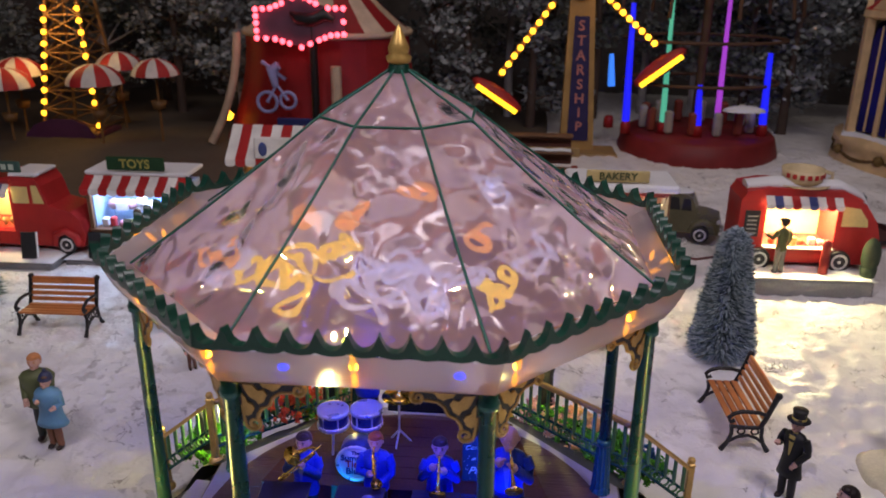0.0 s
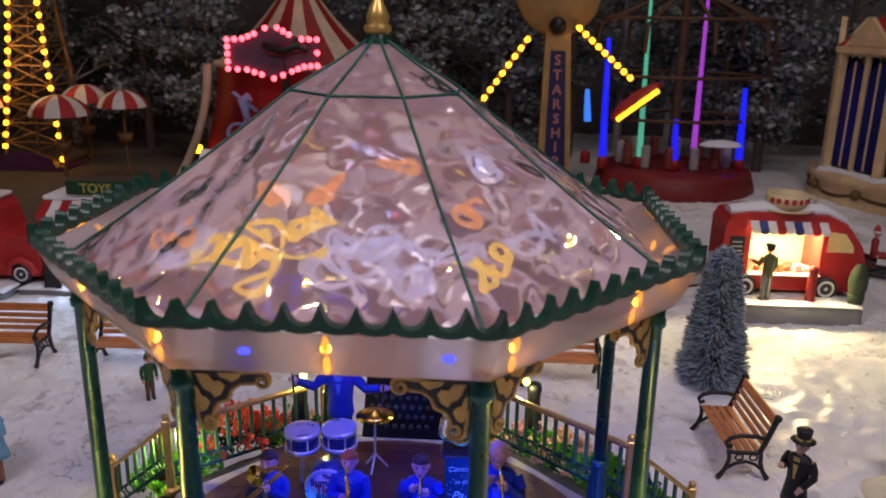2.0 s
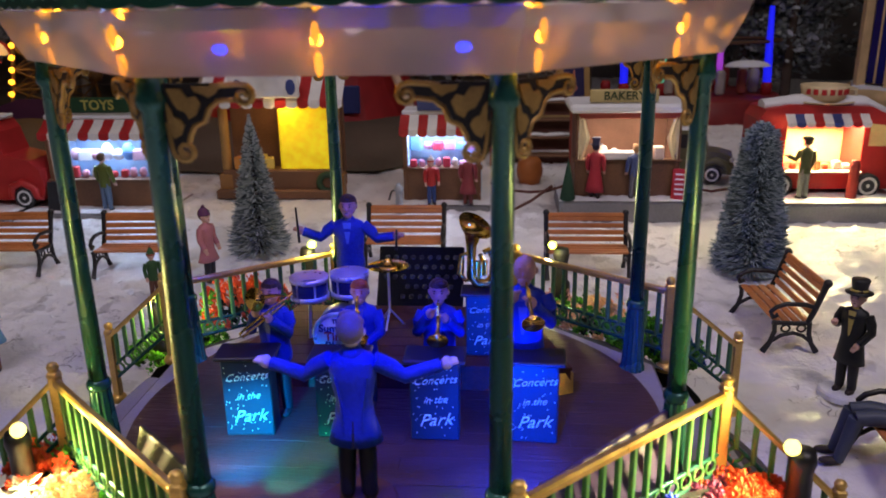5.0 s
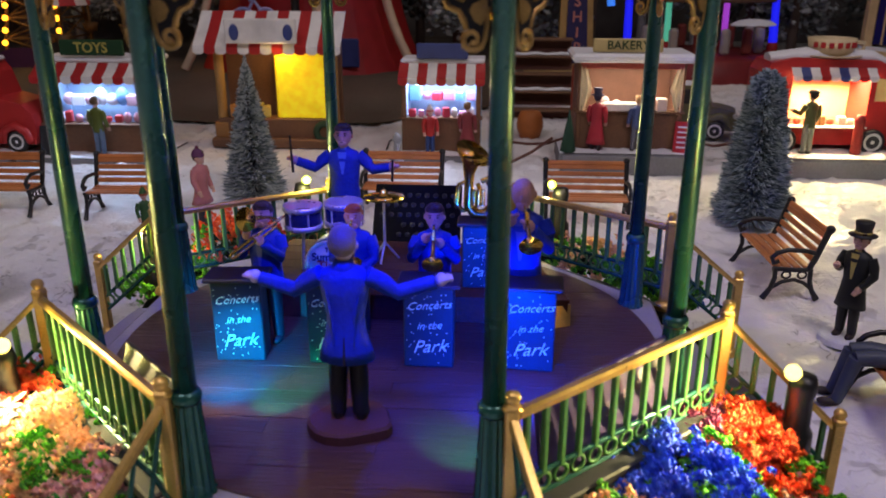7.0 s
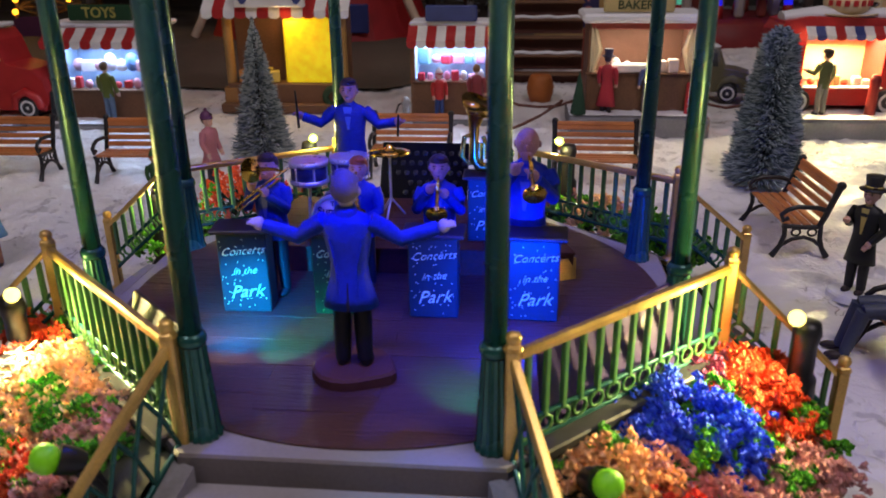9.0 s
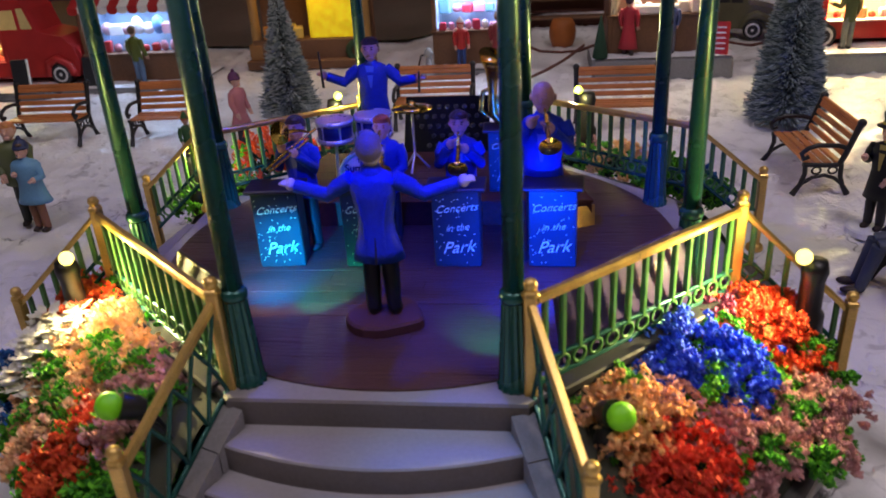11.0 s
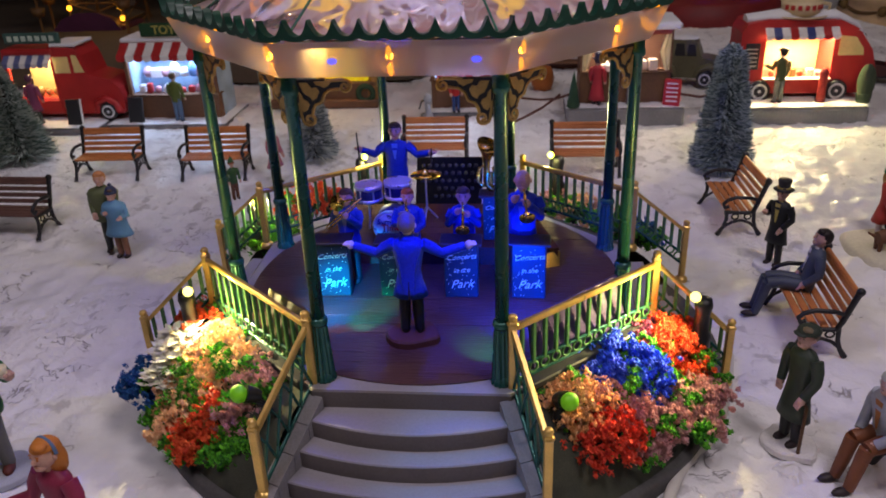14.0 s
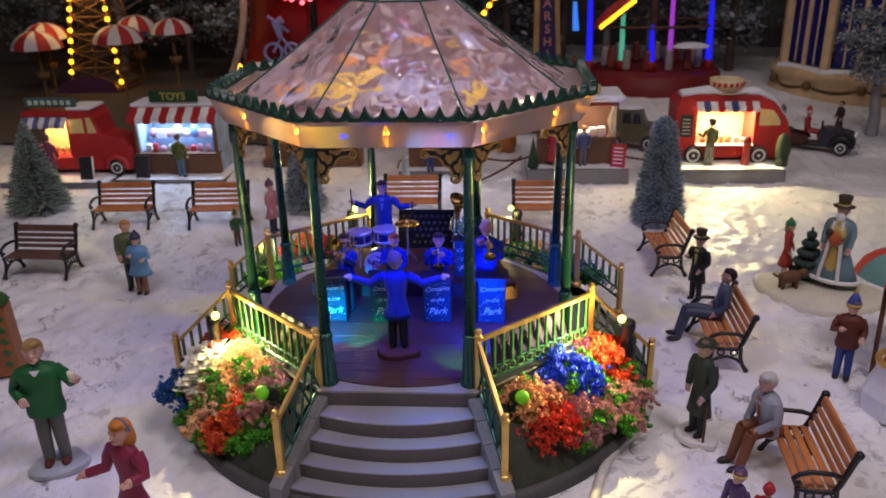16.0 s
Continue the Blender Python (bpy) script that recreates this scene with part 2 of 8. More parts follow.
# ---- mesh building ----
class Geo:
    """Collects faces in centimetres, with a material slot for each."""

    def __init__(self):
        self.v, self.f, self.m, self.s, self.k, self.x = [], [], [], [], 0, None

    def add(self, verts, faces, smooth=False):
        n = len(self.v)
        if self.x is not None:
            verts = [self.x @ Vector(p) for p in verts]
        self.v += [tuple(p) for p in verts]
        self.f += [tuple(n + i for i in f) for f in faces]
        self.m += [self.k] * len(faces)
        self.s += [smooth] * len(faces)
        return self

    def slot(self, k):
        self.k = k
        return self

    def box(self, c, size, ch=0.03, rz=0, rx=0, ry=0):
        """A box with chamfered edges."""
        hx, hy, hz = (max(1e-4, s / 2) for s in size)
        ch = min(ch, hx * 0.6, hy * 0.6, hz * 0.6)
        t = Matrix.Translation(c) @ Euler([radians(a) for a in (rx, ry, rz)]).to_matrix().to_4x4()
        vs, ix = [], {}
        for a in (-1, 1):
            for b in (-1, 1):
                for d in (-1, 1):
                    for ax in range(3):
                        p = [a * (hx - (ch if ax != 0 else 0)), b * (hy - (ch if ax != 1 else 0)), d * (hz - (ch if ax != 2 else 0))]
                        ix[a, b, d, ax] = len(vs)
                        vs.append(t @ Vector(p))
        fs = []
        for ax in range(3):
            o = [i for i in range(3) if i != ax]
            for sgn in (-1, 1):
                ring = []
                for p, q in ((-1, -1), (1, -1), (1, 1), (-1, 1)):
                    k = [0, 0, 0]
                    k[ax], k[o[0]], k[o[1]] = sgn, p, q
                    ring.append(ix[(*k, ax)])
                fs.append(ring)
            for p in (-1, 1):
                for q in (-1, 1):
                    k0, k1 = [0, 0, 0], [0, 0, 0]
                    k0[ax], k0[o[0]], k0[o[1]] = -1, p, q
                    k1[ax], k1[o[0]], k1[o[1]] = 1, p, q
                    fs.append([ix[(*k0, o[0])], ix[(*k1, o[0])], ix[(*k1, o[1])], ix[(*k0, o[1])]])
        for a in (-1, 1):
            for b in (-1, 1):
                for d in (-1, 1):
                    fs.append([ix[a, b, d, 0], ix[a, b, d, 1], ix[a, b, d, 2]])
        return self.add(vs, fs)

    def tube(self, pts, r, n=8, smooth=True, flat=1.0):
        """A rod along pts; r a number or one for each point."""
        pts = [Vector(p) for p in pts]
        rs = r if isinstance(r, (list, tuple)) else [r] * len(pts)
        vs, fs, side = [], [], None
        for i, p in enumerate(pts):
            d = (pts[min(i + 1, len(pts) - 1)] - pts[max(i - 1, 0)]).normalized()
            if side is None:
                side = d.cross(Vector((0, 0, 1)) if abs(d.z) < 0.9 else Vector((1, 0, 0))).normalized()
            side = (side - d * side.dot(d)).normalized()
            up = side.cross(d)
            for j in range(n):
                a = 2 * math.pi * j / n
                vs.append(p + rs[i] * (math.cos(a) * side * flat + math.sin(a) * up))
        for i in range(len(pts) - 1):
            for j in range(n):
                k = (j + 1) % n
                fs.append((i * n + j, i * n + k, i * n + n + k, i * n + n + j))
        self.add(vs, fs, smooth)
        m = len(vs) - n
        return self.add(vs[:n] + vs[m:], [tuple(range(n))[::-1], tuple(range(n, 2 * n))])

    def ball(self, c, r, n=12, m=8, lo=-90, hi=90):
        r = r if isinstance(r, (list, tuple)) else (r, r, r)
        vs, fs = [], []
        for i in range(m + 1):
            la = radians(lo + (hi - lo) * i / m)
            for j in range(n):
                lo_ = 2 * math.pi * j / n
                vs.append((c[0] + r[0] * math.cos(la) * math.cos(lo_), c[1] + r[1] * math.cos(la) * math.sin(lo_), c[2] + r[2] * math.sin(la)))
        for i in range(m):
            for j in range(n):
                k = (j + 1) % n
                fs.append((i * n + j, i * n + k, i * n + n + k, i * n + n + j))
        return self.add(vs, fs, True)

    def lathe(self, prof, n=20, c=(0, 0, 0), sx=1, sy=1, smooth=True, flute=0.0, caps=True):
        vs, fs = [], []
        for r, z in prof:
            for j in range(n):
                a = 2 * math.pi * j / n
                q = r * (1 - flute * (j % 2))
                vs.append((c[0] + sx * q * math.cos(a), c[1] + sy * q * math.sin(a), c[2] + z))
        for i in range(len(prof) - 1):
            for j in range(n):
                k = (j + 1) % n
                fs.append((i * n + j, i * n + k, i * n + n + k, i * n + n + j))
        if caps:
            fs += [tuple(range(n))[::-1], tuple(range(len(vs) - n, len(vs)))]
        return self.add(vs, fs, smooth)

    def plate(self, poly, o, u, w, thick):
        """A flat outline in the plane o + a u + b w, with a thickness."""
        o, u, w = Vector(o), Vector(u), Vector(w)
        nrm = u.cross(w).normalized() * thick / 2
        n = len(poly)
        vs = [o + a * u + b * w + nrm for a, b in poly] + [o + a * u + b * w - nrm for a, b in poly]
        fs = [tuple(range(n)), tuple(range(2 * n - 1, n - 1, -1))]
        fs += [(i, n + i, n + (i + 1) % n, (i + 1) % n) for i in range(n)]
        return self.add(vs, fs)

    def sheet(self, rows, smooth=True):
        """A grid of points."""
        w = len(rows[0])
        vs = [p for r in rows for p in r]
        fs = [(i * w + j, i * w + j + 1, i * w + w + j + 1, i * w + w + j) for i in range(len(rows) - 1) for j in range(w - 1)]
        return self.add(vs, fs, smooth)

    def mesh(self, name, mats):
        me = bpy.data.meshes.new(name)
        me.from_pydata([(x * CM, y * CM, z * CM) for x, y, z in self.v], [], self.f)
        for mt in mats if isinstance(mats, (list, tuple)) else [mats]:
            me.materials.append(mt)
        me.polygons.foreach_set("material_index", self.m)
        me.polygons.foreach_set("use_smooth", self.s)
        if len(self.f) < 30000:
            bm = bmesh.new()
            bm.from_mesh(me)
            bmesh.ops.recalc_face_normals(bm, faces=bm.faces)
            bm.to_mesh(me)
            bm.free()
        me.update()
        return me


def at(x, y, z, rz=0):
    return pose(x * CM, y * CM, z * CM, 0, 0, rz)


def thing(name, x=0, y=0, z=0, rz=0, label="", category="", group="", kind=""):
    """An empty at a thing's base."""
    ob = new(name)
    ob.matrix_basis = at(x, y, z, rz)
    return tagged(ob, label, category, group, kind)


def part(name, geo, mats, parent=None, label="", m=None):
    ob = new(name, geo if isinstance(geo, bpy.types.Mesh) else geo.mesh(name, mats))
    if parent:
        ob.parent = parent
    if m:
        ob.matrix_basis = m
    return tagged(ob, label)


def solid(name, geo, mats, m, label, category, group="", kind=""):
    """A thing of one mesh."""
    ob = part(name, geo, mats, None, "", m)
    return tagged(ob, label, category, group, kind)


def words(text, size, material, parent, m, name="lettering", depth=0.02, bold=0.0, shear=0.0):
    """Lettering in the built-in font, as a mesh, standing in the local xz plane."""
    cu = bpy.data.curves.new(name, "FONT")
    cu.body, cu.size, cu.extrude, cu.offset, cu.shear = text, size * CM, depth * CM, bold * CM, shear
    cu.align_x, cu.align_y, cu.resolution_u = "CENTER", "CENTER", 3
    tmp = new(name, cu)
    me = bpy.data.meshes.new_from_object(tmp.evaluated_get(bpy.context.evaluated_depsgraph_get()))
    bpy.data.objects.remove(tmp)
    me.materials.clear()
    me.materials.append(material)
    ob = new(name, me)
    ob.parent = parent
    ob.matrix_basis = m @ pose(0, 0, 0, 90, 0, 0)
    return ob


rnd = random.Random(7)


# ---- setting ----
def gz(y):
    """Height of the snow: the display rises gently towards the back."""
    return 0.7 + 0.035 * (max(-12, min(62, y)) + 12) + 0.10 * max(0, y - 62) * (1 if y < 84 else 22 / max(1, y - 62))


def bumps(x, y):
    v = Vector((x, y, 0))
    far = max(0, min(1, (math.hypot(x, y) - 17) / 4))
    n = noise.fractal(v * 0.33 + Vector((3, 1, 0)), 0.8, 2.1, 4)
    crust = max(0, min(1, (n + 0.02) / 0.06))
    m = noise.fractal(v * 0.8 + Vector((13, 5, 2)), 0.7, 2.2, 3)
    chip = max(0, min(1, (m - 0.12) / 0.06))
    return far * (0.08 * noise.noise(v * 0.22) + 0.13 * crust + 0.15 * chip + 0.07 * m - 0.16)


def axis(lo, hi, fine_lo, fine_hi, fine, coarse):
    out, x = [], lo
    while x < hi:
        out.append(x)
        x += fine if fine_lo <= x < fine_hi else coarse
    return out + [hi]


g = Geo()
xs, ys = axis(-235, 235, -50, 50, 0.42, 8), axis(-130, 165, -25, 46, 0.42, 7)
g.sheet([[(x, y, gz(y) + bumps(x, y)) for x in xs] for y in ys])
ground = part("ground", g, SNOW)
tagged(ground, "trodden artificial snow covering the whole display", "snow", kind="structure")


# ---- bandstand ----
DECK, APO = 5.88, 10.7
stand = thing("bandstand", 0, 0, 0, 0, "octagonal green and gold bandstand with rippled translucent plastic roof", "bandstand")


def corner(apothem, k, z):
    a = radians(-67.5 + 45 * k)
    r = apothem / math.cos(radians(22.5))
    return Vector((r * math.cos(a), r * math.sin(a), z))


# base plate, deck body
g = Geo()
g.lathe([(17.3, 0.2), (17.45, 0.5), (17.45, 1.35), (17.25, 1.6), (10, 1.6)], 96)
part("base_plate", g, PLATE, stand, "dark grey round base plate")
g = Geo()
g.add([corner(a, k, z) for a, z in ((11.8, 1.2), (11.8, DECK - 0.06), (11.7, DECK)) for k in range(8)], [(r * 8 + k, r * 8 + (k + 1) % 8, r * 8 + 8 + (k + 1) % 8, r * 8 + 8 + k) for r in (0, 1) for k in range(8)] + [tuple(range(16, 24))])
# upright faces coloured darker than the top to read as shaded
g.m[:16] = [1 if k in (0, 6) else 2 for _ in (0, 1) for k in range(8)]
part("deck_body", g, [STEP, DARK, RISE], stand, "grey platform edge, sides coloured darker as shade")

# soil banks of the four flower beds, sloping from the deck to the rim
def bank(a0, a1):
    g = Geo()
    rows = []
    for i in range(9):
        f = i / 8
        row = []
        for j in range(17):
            a = radians(a0 + (a1 - a0) * j / 16)
            r0 = 11.75 / max(0.924, math.cos((a + math.pi / 8) % (math.pi / 4) - math.pi / 8))
            r = r0 + (17.0 - r0) * f
            z = 5.6 - 4.0 * f ** 1.9 + 0.25 * noise.noise(Vector((9 * a, 5 * f, 3)))
            row.append((r * math.cos(a), r * math.sin(a), max(1.62, z)))
        rows.append(row)
    return g.sheet(rows)


SOIL = mat("bed_soil", (0.05, 0.055, 0.035), 0.85, vary=0.5, grain=3, bump=0.6, deep=0.1)
for a0, a1 in ((-66, -17), (-163, -114), (24, 66), (114, 156)):
    part("flower_bank", bank(a0, a1), SOIL, stand, "dark sloping soil of a flower bed")

# stairs: front flight of five curved steps, shorter flights at the sides
def flight(n, half, flare, start, go, rise, sag, turn, lead=0.82):
    for k in range(1, n + 1):
        g = Geo()
        z1, z0 = DECK - k * rise, 0.5
        y0, y1 = -start + 0.2, -(start + lead + go * k)
        w0, w1 = half + flare * (k - 1.2), half + flare * k
        pts = []
        for i in range(25):
            u = -1 + i / 12
            pts.append((w1 * u, y1 - sag * (1 - u * u) + sag * 0.3))
        pts = [(-w0, y0)] + pts + [(w0, y0)]
        top = [(x, y, z1) for x, y in pts]
        lip = [(x * 1.004, y - 0.05, z1 - 0.07) for x, y in pts]
        low = [(x, y + 0.02, z0) for x, y in pts]
        nn = len(pts)
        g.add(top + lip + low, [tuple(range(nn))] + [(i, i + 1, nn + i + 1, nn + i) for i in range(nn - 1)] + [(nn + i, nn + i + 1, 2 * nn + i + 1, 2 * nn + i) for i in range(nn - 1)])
        # riser faces take the darkened step colour
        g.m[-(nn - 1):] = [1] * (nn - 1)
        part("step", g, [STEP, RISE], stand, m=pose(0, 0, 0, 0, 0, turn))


flight(5, 4.33, 0.48, 11.7, 1.05, 0.98, 0.92, 0, 0.32)
flight(5, 4.2, 0.1, 11.7, 0.72, 0.9, 0.3, 90)
flight(5, 4.2, 0.1, 11.7, 0.72, 0.9, 0.3, -90)
flight(5, 4.3, 0.2, 11.7, 0.8, 0.9, 0.3, 180)

# stone cheek walls beside the front stairs, in three blocks each
for s in (-1, 1):
    for i in range(4):
        f0, f1 = i / 4 + 0.004, (i + 1) / 4 - 0.004
        a, b = Vector((s * 4.75, -11.75)), Vector((s * 6.75, -16.6))
        p, q = a.lerp(b, f0), a.lerp(b, f1)
        z0, z1 = 5.6 - 3.3 * f0, 5.6 - 3.3 * f1
        t = Vector((s * 0.42, 0.17))
        g = Geo()
        vs = [(*(p - t), 0.5), (*(q - t), 0.5), (*(q + t), 0.5), (*(p + t), 0.5), (*(p - t), z0), (*(q - t), z1), (*(q + t), z1), (*(p + t), z0)]
        g.add(vs, [(0, 1, 5, 4), (1, 2, 6, 5), (2, 3, 7, 6), (3, 0, 4, 7), (4, 5, 6, 7)])
        part("cheek_stone", g, STONE, stand)

# dark sheet added below the boards to keep their gaps shaded
g = Geo()
g.add([corner(10.3, k, DECK + 0.012) for k in range(8)], [tuple(range(8))])
part("gap_shade_sheet", g, DARK, stand)

# deck boards, laid across in rows with staggered ends
RIM, BW = 11.2, 0.93


def board_end(y):
    return math.sqrt(max(0.0004, RIM * RIM - y * y))


row = 0
y = -RIM
while y < RIM - 0.05:
    y0, y1 = y + 0.008, min(y + BW, RIM) - 0.008
    steep = 2.2 if row == 0 else 1.0
    ys = [y0 + (y1 - y0) * (i / 8) ** steep for i in range(9)]
    half = max(board_end(y0), board_end(y1))
    cuts = [-half] + [c for c in ((-6.5, 0.6, 7.2) if row % 2 else (-3.4, 4.1)) if abs(c) < half - 1.2] + [half]
    for c0, c1 in zip(cuts, cuts[1:]):
        lo = [(-board_end(v), v) for v in ys] if c0 == -half else [(c0 + 0.006, y0), (c0 + 0.006, y1)]
        hi = [(board_end(v), v) for v in ys] if c1 == half else [(c1 - 0.006, y0), (c1 - 0.006, y1)]
        zt = DECK + 0.075 + rnd.uniform(-0.012, 0.012)
        part("deck_board", Geo().plate(lo[::-1] + hi, (0, 0, (DECK - 0.01 + zt) / 2), (1, 0, 0), (0, 1, 0), zt - DECK + 0.01), PLANK, stand)
    y += BW
    row += 1

# columns with fluted feet and scrolled brackets
def spiral(cx, cz, r, a0, turns, n=14, shrink=0.25):
    out = []
    for i in range(n + 1):
        f = i / n
        a = radians(a0) + turns * 2 * math.pi * f
        q = r * (1 - (1 - shrink) * f)
        out.append((cx + q * math.cos(a), 0, cz + q * math.sin(a)))
    return out


base_geo = Geo().lathe([(0.58, 0), (0.60, 0.12), (0.54, 0.2), (0.39, 3.1), (0.40, 3.2)], 28, flute=0.10, smooth=False).mesh("column_base", GREEN)
collar_geo = Geo().lathe([(0.41, 3.15), (0.45, 3.25), (0.45, 3.4), (0.36, 3.55)], 24).mesh("collar", GREEN)
shaft_geo = Geo().lathe([(0.33, 3.4), (0.29, 14.4), (0.40, 14.5), (0.40, 14.75), (0.34, 14.85), (0.34, 15.3)], 24).mesh("shaft", GREEN)
g = Geo()
g.slot(0).plate([(0.3, -0.02), (2.5, -0.02), (2.5, -0.30), (2.05, -0.40), (1.6, -0.5), (1.36, -0.72), (1.24, -1.0), (1.0, -1.12), (0.86, -1.3), (0.82, -1.6), (0.5, -1.85), (0.3, -1.6)], (0, 0, 0), (1, 0, 0), (0, 0, 1), 0.10)
g.slot(1)
# rolled ends
g.tube([(1.55, 0, -0.10), (2.2, 0, -0.06)] + spiral(2.38, -0.34, 0.28, 100, -1.35), 0.085, 6)
g.tube([(0.36, 0, -1.0), (0.40, 0, -1.5)] + spiral(0.74, -1.74, 0.30, 180, 1.35), 0.085, 6)
# outer stem with a step, and broad leaves
g.tube([(2.15, 0, -0.42), (1.72, 0, -0.46), (1.46, 0, -0.66), (1.34, 0, -0.98), (1.05, 0, -1.10), (0.92, 0, -1.32), (0.88, 0, -1.5)], 0.085, 6)
for leaf in ([(0.36, -0.08), (0.78, -0.08), (0.98, -0.36), (1.22, -0.30), (1.36, -0.52), (1.2, -0.86), (0.98, -0.98), (0.86, -0.78), (0.62, -0.66), (0.48, -0.40)],
             [(1.02, -0.07), (1.9, -0.07), (1.74, -0.28), (1.52, -0.40), (1.34, -0.30), (1.12, -0.24)],
             [(0.36, -0.42), (0.50, -0.60), (0.56, -0.82), (0.78, -0.92), (0.86, -1.1), (0.72, -1.38), (0.52, -1.48), (0.38, -1.25), (0.36, -0.9)]):
    cx, cz = sum(p[0] for p in leaf) / len(leaf), sum(p[1] for p in leaf) / len(leaf)
    g.plate([(cx + 0.84 * (p - cx), cz + 0.84 * (q - cz)) for p, q in leaf], (0, 0, 0), (1, 0, 0), (0, 0, 1), 0.22)
bracket_geo = g.mesh("bracket", [BLACK, OLDGOLD])
for k in range(8):
    p = corner(APO, k, DECK)
    col = part("column", shaft_geo, None, stand, "dark green enamelled column", pose(p.x * CM, p.y * CM, p.z * CM))
    part("column_base", base_geo, None, col)
    part("collar", collar_geo, None, col)
    for d in (-1, 1):
        q = corner(APO, k + d, DECK)
        ang = math.degrees(math.atan2(q.y - p.y, q.x - p.x))
        part("bracket", bracket_geo, None, col, "black and gold scrolled bracket", pose(0, 0, 15.1 * CM, 0, 0, ang))

# fascia, gutter, scalloped trim, roof panels, ribs, finial
for k in range(8):
    a, b = corner(11.2, k - 1, 21.15), corner(11.2, k, 21.15)
    c, d = corner(11.92, k, 22.72), corner(11.92, k - 1, 22.72)
    g = Geo()
    rows = []
    for i in range(7):
        f = i / 6
        bow = -0.12 * math.sin(math.pi * f)
        rows.append([(a.lerp(d, f)).lerp(b.lerp(c, f), j / 12) + Vector((0, 0, bow)) for j in range(13)])
    g.sheet(rows)
    part("fascia_panel", g, FASCIA, stand, "milky translucent plastic fascia panel")
    e, h = corner(10.55, k - 1, 22.25), corner(10.55, k, 22.25)
    c2, d2 = corner(11.7, k, 22.75), corner(11.7, k - 1, 22.75)
    g = Geo().sheet([[d2.lerp(c2, j / 6) for j in range(7)], [e.lerp(h, j / 6) for j in range(7)]])
    part("gutter_panel", g, FASCIA, stand)
    # upturned scallops, ten to a side
    out = Vector((math.cos(radians(-90 + 45 * k)), math.sin(radians(-90 + 45 * k)), 0))
    along = Vector((-out.y, out.x, 0))
    half = 12.2 * math.tan(radians(22.5))
    per = 2 * half / 10
    prof_top, prof_low = [], []
    for i in range(10):
        for j in range(13):
            f = j / 12
            x = -half + per * (i + f)
            crest = abs(2 * f - 1)
            prof_top.append((x, 0.11 + 0.60 * (1 - math.sqrt(max(0, 1 - min(1, crest * 1.12) ** 2)))))
            prof_low.append((x, -0.10 + 0.10 * crest ** 2))
    g = Geo()
    rows = []
    for depth, lift in ((11.72, 0.0), (12.08, 0.04)):
        rows.append([out * depth + along * (x * depth / 12.12) + Vector((0, 0, 22.86 + zz + (lift if zz > 0.3 else 0))) for x, zz in prof_top])
        rows.append([out * depth + along * (x * depth / 12.12) + Vector((0, 0, 22.86 + zz)) for x, zz in prof_low])
    g.sheet([rows[1], rows[0]], False).sheet([rows[0], rows[2]], True).sheet([rows[2], rows[3]], False).sheet([rows[3], rows[1]], True)
    part("scallop_trim", g, TRIM, stand, "dark green scalloped eave trim")
    # roof panels
    g = Geo()
    rows = []
    for i in range(17):
        f = i / 16
        ap = 3.2 + (10.75 - 3.2) * f
        z = 28.2 - 5.75 * f - 0.14 * math.sin(math.pi * f)
        p, q = corner(ap, k - 1, z), corner(ap, k, z)
        rows.append([p.lerp(q, j / 12) for j in range(13)])
    g.sheet(rows)
    part("roof_panel", g, ROOF, stand, "rippled lilac translucent plastic roof panel")
    g = Geo().sheet([[corner(0.35, k - 1, 30.05).lerp(corner(0.35, k, 30.05), j / 4) for j in range(5)], [corner(1.6, k - 1, 29.2).lerp(corner(1.6, k, 29.2), j / 4) for j in range(5)],
                     [corner(3.2, k - 1, 28.2).lerp(corner(3.2, k, 28.2), j / 4) for j in range(5)]])
    part("top_panel", g, ROOF, stand)
    rib = [corner(0.36, k, 30.1), corner(1.6, k, 29.24)] + [corner(3.2 + 7.55 * f, k, 28.24 - 5.75 * f - 0.14 * math.sin(math.pi * f)) for f in (0, 0.2, 0.4, 0.6, 0.8, 1)]
    part("roof_rib", Geo().tube(rib, 0.06, 6), RIB, stand)
    part("roof_ring", Geo().tube([corner(3.22, k - 1, 28.22), corner(3.22, k, 28.22)], 0.06, 6), RIB, stand)
g = Geo().lathe([(0.55, 29.75), (0.5, 30.0), (0.42, 30.3), (0.36, 30.4)], 16)
part("roof_cap", g, TRIM, stand)
g = Geo().lathe([(0.40, 30.3), (0.52, 30.42), (0.55, 30.6), (0.40, 30.72), (0.44, 30.8), (0.46, 30.95), (0.36, 31.2), (0.22, 31.5), (0.09, 31.78), (0.02, 31.9)], 20)
part("finial", g, GOLD, stand, "gold painted finial")


# light strings coiled under the front of the roof
def coil(x, ap, r, loops, m, label, k=0):
    slope = math.atan2(5.65, 8.15)
    t = Euler((0, 0, radians(45 * k))).to_matrix().to_4x4() @ Matrix.Translation((x, -ap, 28.1 - 5.65 * (ap - 2.6) / 8.15 - 1.5)) @ Euler((slope, 0, 0)).to_matrix().to_4x4()
    g = Geo()
    g.x = t
    pts = []
    for i in range(loops * 22 + 1):
        f = i / 22
        c = Vector((r * 1.5 * noise.noise(Vector((f * 0.8 + 7 * x, 3.1, ap))), r * 1.5 * noise.noise(Vector((2.7, f * 0.8 + 5 * x, ap))), 0))
        w = 0.30 + 0.32 * abs(noise.noise(Vector((f * 0.7, ap, x))))
        pts.append(c + Vector((w * math.cos(2 * math.pi * f), w * math.sin(2 * math.pi * f), 0.1 * math.sin(f * 9))))
    part("light_string", g.tube(pts, 0.13, 6), m, stand, label)


